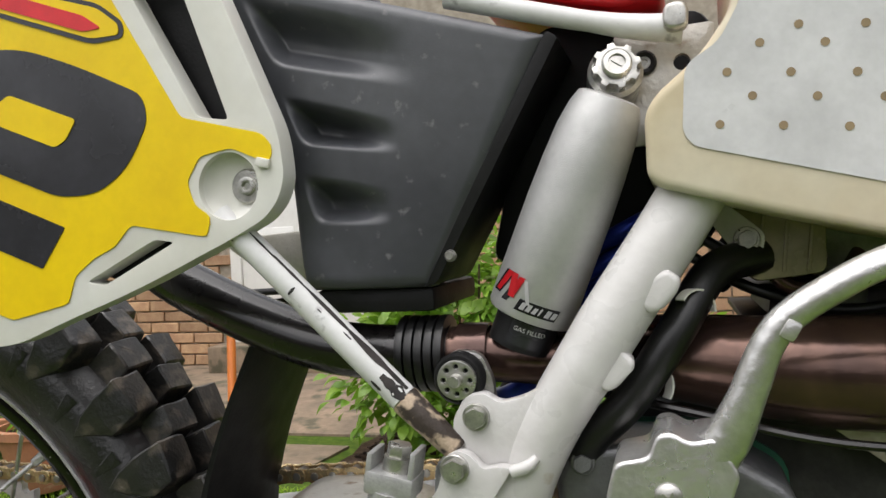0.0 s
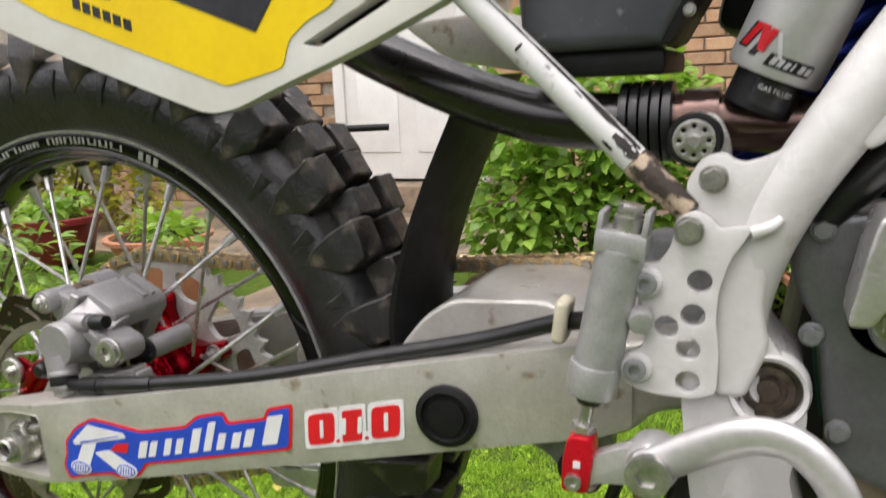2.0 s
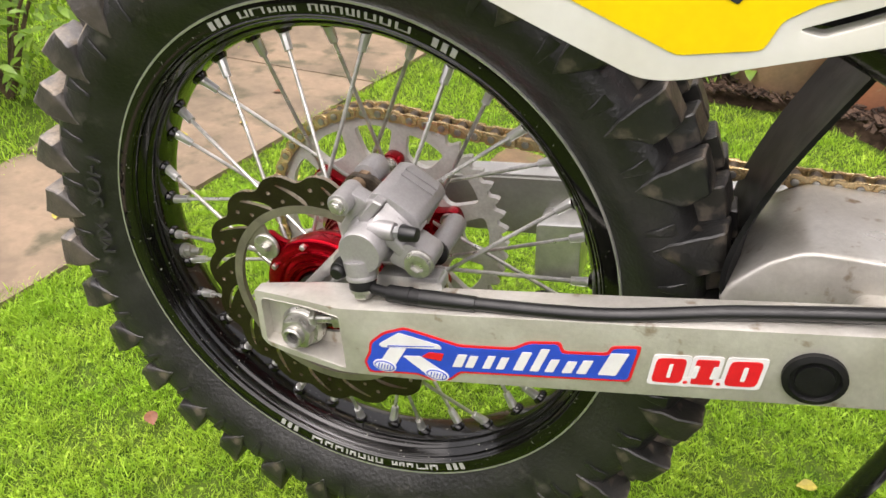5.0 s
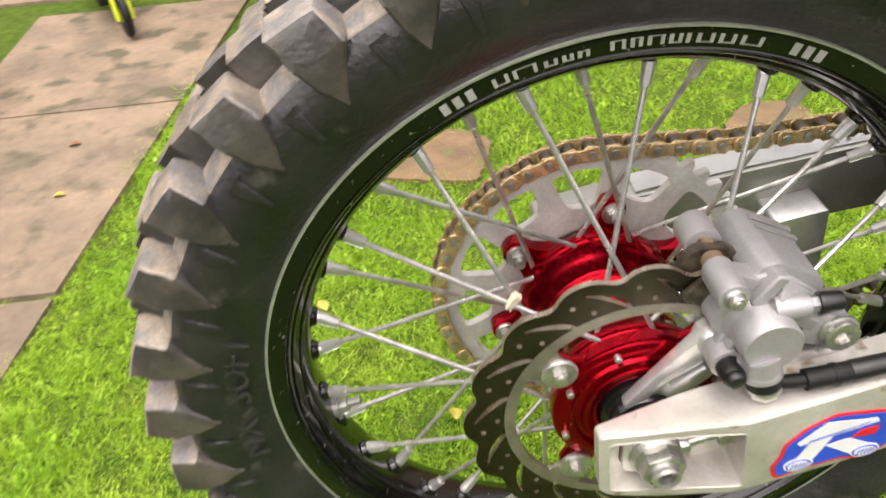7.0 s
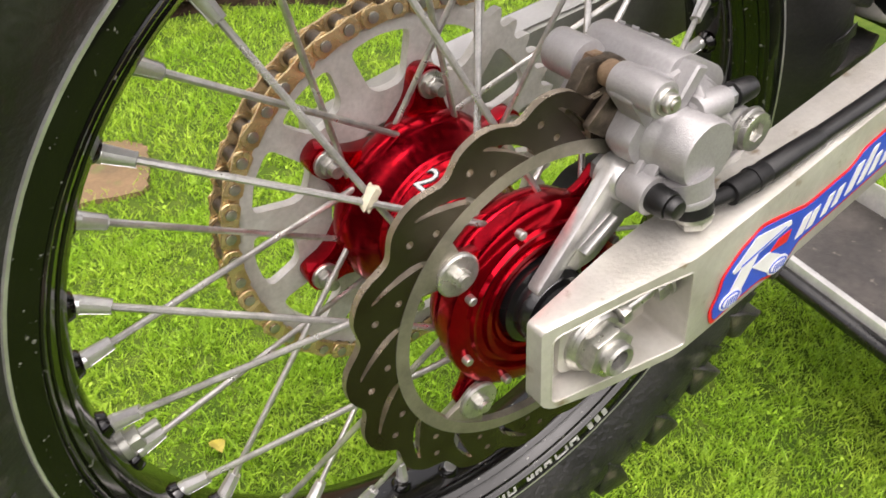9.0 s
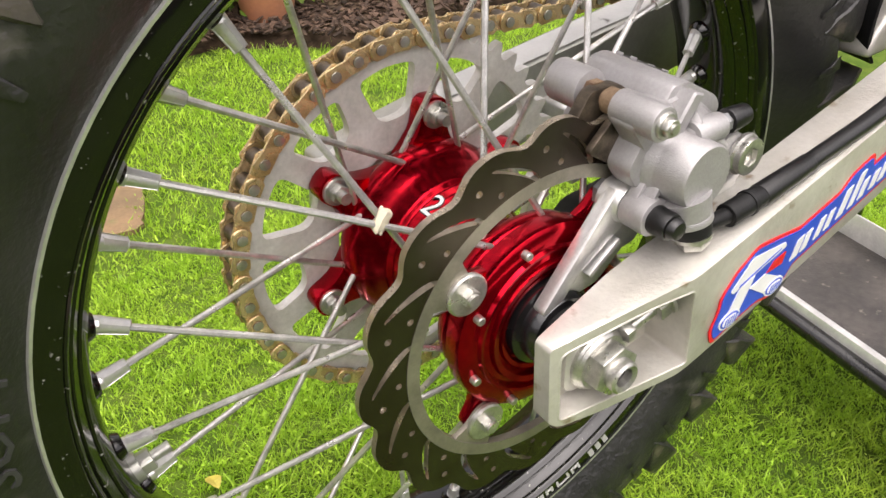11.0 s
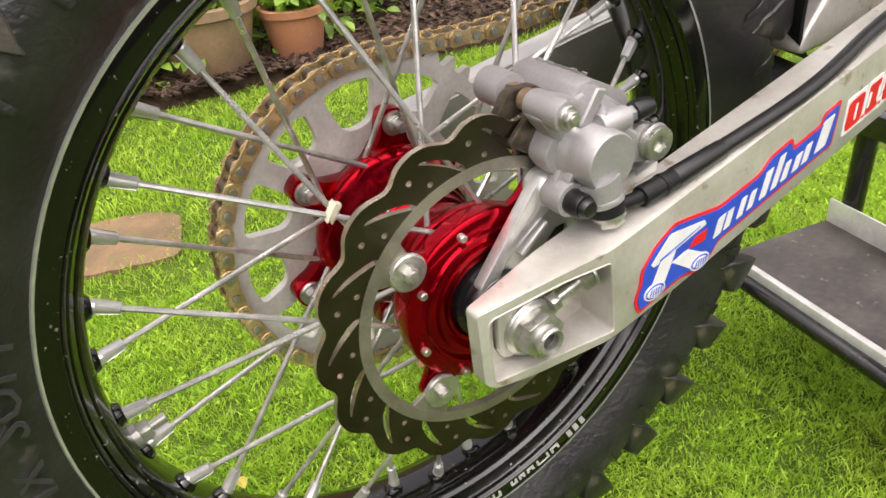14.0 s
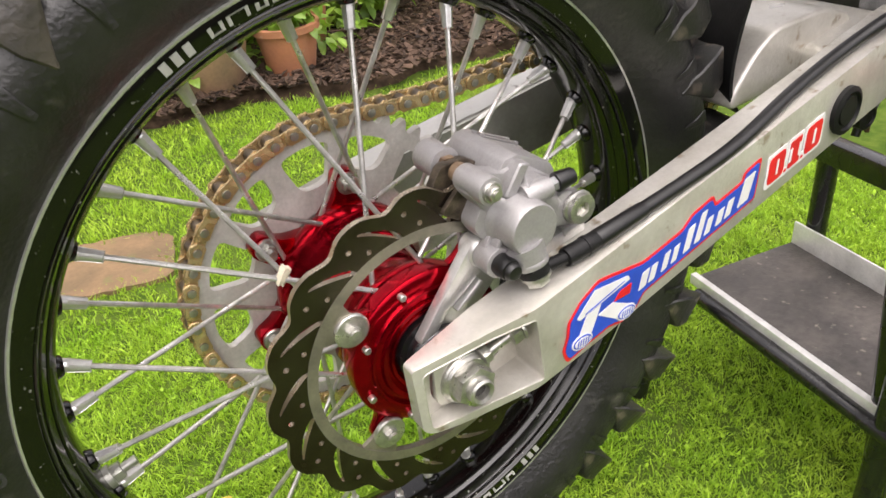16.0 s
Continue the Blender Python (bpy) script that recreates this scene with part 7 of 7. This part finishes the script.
shrub("dense green leafy shrub in the flower bed", (-0.03, 2.15, 0.45), (0.45, 0.30, 0.48), 3500, 0.06, 0.036, LEAF, 5)
shrub("low green plants in the flower bed", (0.95, 2.25, 0.26), (0.48, 0.25, 0.26), 1500, 0.06, 0.035, LEAF, 8)
shrub("low green plants in the flower bed", (0.10, 2.15, 0.10), (0.30, 0.22, 0.16), 500, 0.06, 0.035, LEAF, 9)
shrub("low green plants in the flower bed", (0.62, 2.06, 0.06), (0.60, 0.16, 0.11), 380, 0.05, 0.03, LEAF, 21)
shrub("yellow-green shrub near the brick wall", (-3.35, 2.9, 0.50), (0.72, 0.35, 0.65), 2600, 0.07, 0.035, LEAF_YELLOW, 11)
shrub("straggly shrub beside the path", (-1.62, 1.02, 0.30), (0.30, 0.35, 0.36), 900, 0.06, 0.018, LEAF, 12)


def pot(label, x, y, r, h, material, seed, plant=250):
    p = thing("plant_pot", label, "plant pot", "garden pots", at=(x, y, 0.03))
    prof = [(0.0001, 0.0), (r * 0.68, 0.0), (r * 0.72, 0.008), (r * 0.94, h * 0.80), (r * 0.95, h * 0.84), (r * 1.04, h * 0.86), (r * 1.05, h * 0.985), (r * 1.01, h), (r * 0.93, h), (r * 0.90, h * 0.86), (0.0001, h * 0.86)]
    part("pot", moved(lathe(prof, 44), pose(0, 0, 0, 90)), material, p)
    part("potting_soil", moved(lathe([(0.0001, h * 0.87), (r * 0.89, h * 0.87), (r * 0.89, h * 0.89), (0.0001, h * 0.91)], 24), pose(0, 0, 0, 90)), SOIL, p)
    if plant:
        foliage("foliage", (0, 0, h * 1.15), (r * 0.95, r * 0.95, h * 0.35), plant, leaf_mesh("pot_leaf", 0.06, 0.035, LEAF), LEAF, p, seed)
    return p


pot("wide weathered clay pot with a green plant", 0.45, 1.99, 0.16, 0.22, DULL_POT, 21)
pot("orange terracotta pot with a green plant", 0.715, 1.935, 0.105, 0.165, TERRACOTTA, 22, 160)
pot("orange terracotta pot with a green plant", 0.86, 2.16, 0.11, 0.22, TERRACOTTA, 23, 120)
pot("orange terracotta pot on the grass verge", -1.45, 1.66, 0.13, 0.22, TERRACOTTA, 26, 60)
pot("wide orange terracotta bowl with yellow-green plants", -2.00, 2.20, 0.23, 0.15, TERRACOTTA, 24, 200)
pot("glossy maroon pot with a yellow-green plant", -2.62, 2.20, 0.20, 0.22, DARK_TERRACOTTA, 25, 300)

# bark chippings and dead leaves over the soil of the bed
BARK = mat("brown_bark_chipping", (0.062, 0.042, 0.031), 0.8, 0, 0.3, 60, 0.3, color2=(0.040, 0.027, 0.020), gloss=0.2, island=((0.3, 0.3, 0.3), (1.9, 1.75, 1.65)))
rng = random.Random(31)
V, F = [], []
for k in range(4200):
    x = rng.uniform(-0.45, 1.7)
    y = bed_edge(x) + 0.02 + (2.46 - bed_edge(x)) * rng.random() ** 1.3
    M = pose(x, y, 0.047 + rng.uniform(0.0, 0.012), rng.uniform(-35, 35), rng.uniform(-35, 35), rng.uniform(0, 360))
    l, w, h = rng.uniform(0.006, 0.020), rng.uniform(0.004, 0.010), rng.uniform(0.0008, 0.0025)
    n = len(V)
    V += [tuple(M @ Vector((sx * l, sy * w * (0.7 if sx > 0 else 1.0), sz * h))) for sz in (-1, 1) for sx, sy in ((-1, -1), (1, -1), (1, 1), (-1, 1))]
    F += [(n + 4, n + 5, n + 6, n + 7), (n, n + 3, n + 2, n + 1), (n, n + 1, n + 5, n + 4), (n + 1, n + 2, n + 6, n + 5), (n + 2, n + 3, n + 7, n + 6), (n + 3, n, n + 4, n + 7)]
me = bpy.data.meshes.new("bark_chippings")
me.from_pydata(V, [], F)
me.materials.append(BARK)
tagged(new("bark_chippings", me), "dark brown bark chippings over the bed", "bark", kind="stuff")

# ---- door in the house wall ----
door = thing("door_1", "white panelled house door in a white frame", "door", kind="structure", at=(-1.62, WALL_Y - 0.03, 0.20))
part("door_leaf", box(0, -0.030, 1.0, 0.90, 0.05, 2.0, 0.004), DOOR_WHITE, door)
for x in (-0.21, 0.21):
    for z, h in ((0.45, 0.55), (1.40, 0.95)):
        part("panel", box(x, -0.058, z, 0.29, 0.010, h, 0.004), DOOR_WHITE, door)
for x in (-0.49, 0.49):
    part("frame_post", box(x, -0.035, 1.02, 0.075, 0.08, 2.08, 0.004), DOOR_WHITE, door)
part("frame_head", box(0, -0.035, 2.08, 1.05, 0.08, 0.075, 0.004), DOOR_WHITE, door)
part("step", box(0, -0.14, -0.13, 1.2, 0.30, 0.22, 0.01), CONCRETE, door)

# bricks of the wall
rng = random.Random(2)
brick = part("brick", box(0, 0, 0, 0.215, 0.03, 0.065, 0.004, seg=1), BRICK, house)
brick.matrix_basis = pose(-4.0, WALL_Y - 0.008, 0.05)
more, count = [], 0
for row in range(22):
    for col in range(40):
        x = -4.2 + 0.225 * col + (0.1125 if row % 2 else 0)
        z = 0.05 + 0.075 * row
        if abs(x + 1.62) < 0.64 and z < 2.4:
            continue
        if count < 290 and -3.4 < x < 0.6 and row < 16:
            again(brick, pose(x, WALL_Y - 0.008 + rng.uniform(-0.002, 0.002), z))
            count += 1
        else:
            more.append((x, z))
V, F = [], []
for x, z in more:
    k = len(V)
    y0, y1 = WALL_Y - 0.022, WALL_Y + 0.002
    V += [(x + sx * 0.1075, y, z + sz * 0.0325) for y in (y0, y1) for sx, sz in ((-1, -1), (1, -1), (1, 1), (-1, 1))]
    F += [(k, k + 1, k + 2, k + 3), (k, k + 4, k + 5, k + 1), (k + 1, k + 5, k + 6, k + 2), (k + 2, k + 6, k + 7, k + 3), (k + 3, k + 7, k + 4, k)]
me = bpy.data.meshes.new("brickwork")
me.from_pydata(V, [], F)
me.materials.append(BRICK)
rest = new("brickwork", me)
rest.parent = house
tagged(rest, kind="stuff")


# grass blades over the near lawn
def grass():
    g = np.random.default_rng(7)
    zones = [((-1.0, 1.4), (-0.35, 0.9), 430000, 0.85), ((-0.8, 2.6), (0.9, 1.84), 110000, 1.1), ((-2.4, -1.25), (0.3, 2.3), 22000, 1.6), ((-0.9, 3.2), (-1.6, -0.35), 30000, 1.1), ((-1.0, -0.68), (-0.5, 1.8), 14000, 1.15), ((-1.30, -0.80), (0.748, 0.780), 700, 0.9), ((-1.32, -1.20), (-0.2, 1.8), 2500, 1.2)]
    Vs, total = [], 0
    leaves, count = [], 0
    for (x0, x1), (y0, y1), n, k in zones:
        x, y = g.uniform(x0, x1, n), g.uniform(y0, y1, n)
        keep = np.ones(n, bool)
        for corners in STONES:
            inside = np.ones(n, bool)
            for (ax, ay), (bx, by) in zip(corners, corners[1:] + corners[:1]):
                l = math.hypot(bx - ax, by - ay)
                inside &= ((bx - ax) * (y - ay) - (by - ay) * (x - ax)) / l > 0.010 + g.normal(0, 0.010, n)
            keep &= ~inside
        far = np.clip((x - 0.40) / 0.50, 0, 1)
        keep &= y < BED_Y - 0.21 * far * far * (3 - 2 * far) + 0.018 * np.sin(x * 13) + 0.010 * np.sin(x * 37 + 1) + g.normal(0.005, 0.025, n)
        keep &= (x > -0.87 + 0.135 * (y - 0.36) + 0.012 * np.sin(y * 19) + g.normal(0, 0.022, n)) | (x < -1.30 + g.normal(0, 0.02, n)) | (np.abs(y - 0.762) < 0.010 + 0.010 * np.sin(x * 23))
        x, y = x[keep], y[keep]
        n = len(x)
        # narrow blades in tufts with dark gaps, and small rounded clover leaflets on the tufts
        clump = 0.5 + 0.5 * np.sin(x * 23 + 2 * np.sin(y * 17)) * np.sin(y * 19 + 2 * np.sin(x * 13))
        gap = np.sin(x * 87 + 2.5 * np.sin(y * 61)) * np.sin(y * 93 + 2.5 * np.sin(x * 57)) + 0.6 * np.sin(x * 41 + 2 * np.sin(y * 33)) * np.sin(y * 37 + 2 * np.sin(x * 29))
        thin = (gap < -0.15) & (g.random(n) < 0.62)
        x, y, clump, gap = x[~thin], y[~thin], clump[~thin], gap[~thin]
        n = len(x)
        round_leaf = g.random(n) < 0.01 + 0.06 * np.clip(gap, 0, 1) * (0.4 + clump)
        tall = 0.75 + 0.25 * np.sin(x * 31 + 3 * np.sin(y * 13)) * np.sin(y * 27 + 2 * np.sin(x * 11)) + 0.2 * np.sin(x * 7 + 1) * np.sin(y * 6)
        m = ~round_leaf
        bx, by, n1 = x[m], y[m], int(m.sum())
        h = g.uniform(0.006, 0.027, n1) * k * tall[m] * (0.85 + 0.25 * gap[m])
        w = g.uniform(0.0005, 0.0015, n1) * k
        a, b = g.uniform(0, 6.283, n1), g.uniform(0, 6.283, n1)
        lean = g.uniform(0.2, 1.7, n1) * h
        z0 = np.zeros(n1)
        p0 = np.stack([bx + w * np.cos(a), by + w * np.sin(a), z0], 1)
        p1 = np.stack([bx - w * np.cos(a), by - w * np.sin(a), z0], 1)
        mx, my = bx + lean * 0.4 * np.cos(b), by + lean * 0.4 * np.sin(b)
        p2 = np.stack([mx - w * 0.8 * np.cos(a), my - w * 0.8 * np.sin(a), h * 0.65], 1)
        p3 = np.stack([mx + w * 0.8 * np.cos(a), my + w * 0.8 * np.sin(a), h * 0.65], 1)
        p4 = np.stack([bx + lean * np.cos(b), by + lean * np.sin(b), h], 1)
        Vs.append(np.stack([p0, p1, p2, p3, p4], 1).reshape(-1, 3))
        total += n1
        cx, cy, n2 = x[~m], y[~m], n - n1
        hz = g.uniform(0.005, 0.015, n2) * k * tall[~m]
        r = g.uniform(0.0022, 0.0044, n2) * k
        a, tx, ty = g.uniform(0, 6.283, n2), g.normal(0, 0.6, n2), g.normal(0, 0.6, n2)
        ring = []
        for q in range(5):
            ux, uy = r * np.cos(a + 1.2566 * q) * (1.0 if q else 0.75), r * 0.85 * np.sin(a + 1.2566 * q)
            ring.append(np.stack([cx + ux, cy + uy, hz + tx * ux + ty * uy], 1))
        leaves.append(np.stack(ring, 1).reshape(-1, 3))
        count += n2
    co = np.concatenate(Vs + leaves)
    base = np.arange(total)[:, None] * 5
    quads = base + np.array([0, 1, 2, 3])
    tris = base + np.array([3, 2, 4])
    fives = total * 5 + np.arange(count)[:, None] * 5 + np.arange(5)
    me = bpy.data.meshes.new("grass")
    me.from_pydata(co.tolist(), [], quads.tolist() + tris.tolist() + fives.tolist())
    me.materials.append(BLADE)
    o = new("grass", me)
    return tagged(o, "short bright green mown grass with clover leaves", "grass", kind="stuff")


grass()

# fallen leaves on lawn and path
FALLEN = mat("fallen_yellow_leaf", (0.48, 0.40, 0.06), 0.6, 0, 0.3, 40)
FALLEN_RED = mat("fallen_brown_leaf", (0.26, 0.10, 0.05), 0.6, 0, 0.3, 40)
lf = leaf_mesh("fallen_leaf", 0.030, 0.020, FALLEN)
lf.materials.append(FALLEN)
lr = leaf_mesh("fallen_leaf_brown", 0.034, 0.022, FALLEN_RED)
lr.materials.append(FALLEN_RED)
rng = random.Random(9)
for k, (x, y) in enumerate(((-0.417, 0.095), (-0.106, 0.366), (0.293, 0.75), (-1.0, 1.0), (-0.92, 1.12), (-1.12, 0.85), (-1.02, 0.55), (-0.95, 1.35), (-1.18, 1.15), (-0.30, 0.62), (0.55, 0.35), (0.75, 0.10), (0.22, 0.42), (-1.05, 0.62), (-0.62, 0.9))):
    brown = k in (0, 7, 12)
    o = new("fallen_leaf", lr if brown else lf)
    o.matrix_basis = pose(x, y, 0.020 if x > -0.8 else 0.014, rng.uniform(-12, 12), rng.uniform(-12, 12), rng.uniform(0, 360))
    tagged(o, "small brown fallen leaf on the ground" if brown else "small yellow fallen leaf on the ground", "leaf", "fallen leaves")

# timber post and rail, and the grey drainpipe by the wall
TIMBER = mat("weathered_tan_timber", (0.36, 0.27, 0.16), 0.8, 0, 0.25, 12, 0.5, 120)
GREY_BLUE = mat("grey_blue_plastic", (0.16, 0.19, 0.23), 0.45, 0, 0.15, 12, 0.1)
fence = thing("garden_fence", "weathered tan timber post with a rail", "fence", at=(-3.14, 3.0, 0))
part("post", box(0, 0, 0.33, 0.09, 0.09, 0.66, 0.004), TIMBER, fence)
part("rail", box(0.12, -0.052, 0.52, 0.75, 0.012, 0.07, 0.003), TIMBER, fence)
pipe = thing("drainpipe", "grey-blue plastic drainpipe on the brick wall", "drainpipe", at=(-3.93, WALL_Y - 0.07, 0))
part("pipe", rod((0, 0, 0.0), (0, 0, 2.55), 0.055, 20), GREY_BLUE, pipe)
for z in (0.9, 2.4):
    part("bracket", box(0, 0.03, z, 0.14, 0.05, 0.04, 0.004), GREY_BLUE, pipe)

# child's scooter leaning on the verge
ORANGE = mat("orange_scooter_paint", (0.60, 0.17, 0.03), 0.35, 0, 0.1, 30)
LIME = mat("lime_yellow_plastic", (0.62, 0.72, 0.02), 0.4, 0, 0.1, 30)
sc = thing("scooter", "child's scooter with an orange stem, lime fork and black wheels", "scooter", at=(-0.95, 2.06, 0.013))
sc.rotation_euler.z = radians(-65)
for x in (0.0, -0.52):
    wheel = part("wheel", moved(lathe([(0.028, -0.012), (0.058, -0.013), (0.066, -0.008), (0.068, 0.0), (0.066, 0.008), (0.058, 0.013), (0.028, 0.012)], 32), pose(x, 0, 0.068)), BLACK, sc)
    part("wheel_hub", moved(lathe([(0.0001, -0.010), (0.030, -0.010), (0.030, 0.010), (0.0001, 0.010)], 24), pose(x, 0, 0.068)), LIME, wheel)
part("deck", box(-0.29, 0, 0.085, 0.36, 0.10, 0.025, 0.006), BLACK, sc)
part("fork", join(box(-0.01, -0.022, 0.115, 0.03, 0.012, 0.13, 0.004, (0, -18, 0)), box(-0.01, 0.022, 0.115, 0.03, 0.012, 0.13, 0.004, (0, -18, 0)), box(-0.035, 0, 0.185, 0.05, 0.06, 0.03, 0.006, (0, -18, 0))), LIME, sc, "lime yellow fork")
part("stem", rod((-0.035, 0, 0.18), (-0.17, 0, 0.62), 0.017, 16), ORANGE, sc, "orange stem")
part("handlebar", rod((-0.17, -0.19, 0.62), (-0.17, 0.19, 0.62), 0.014, 14), BLACK, sc)
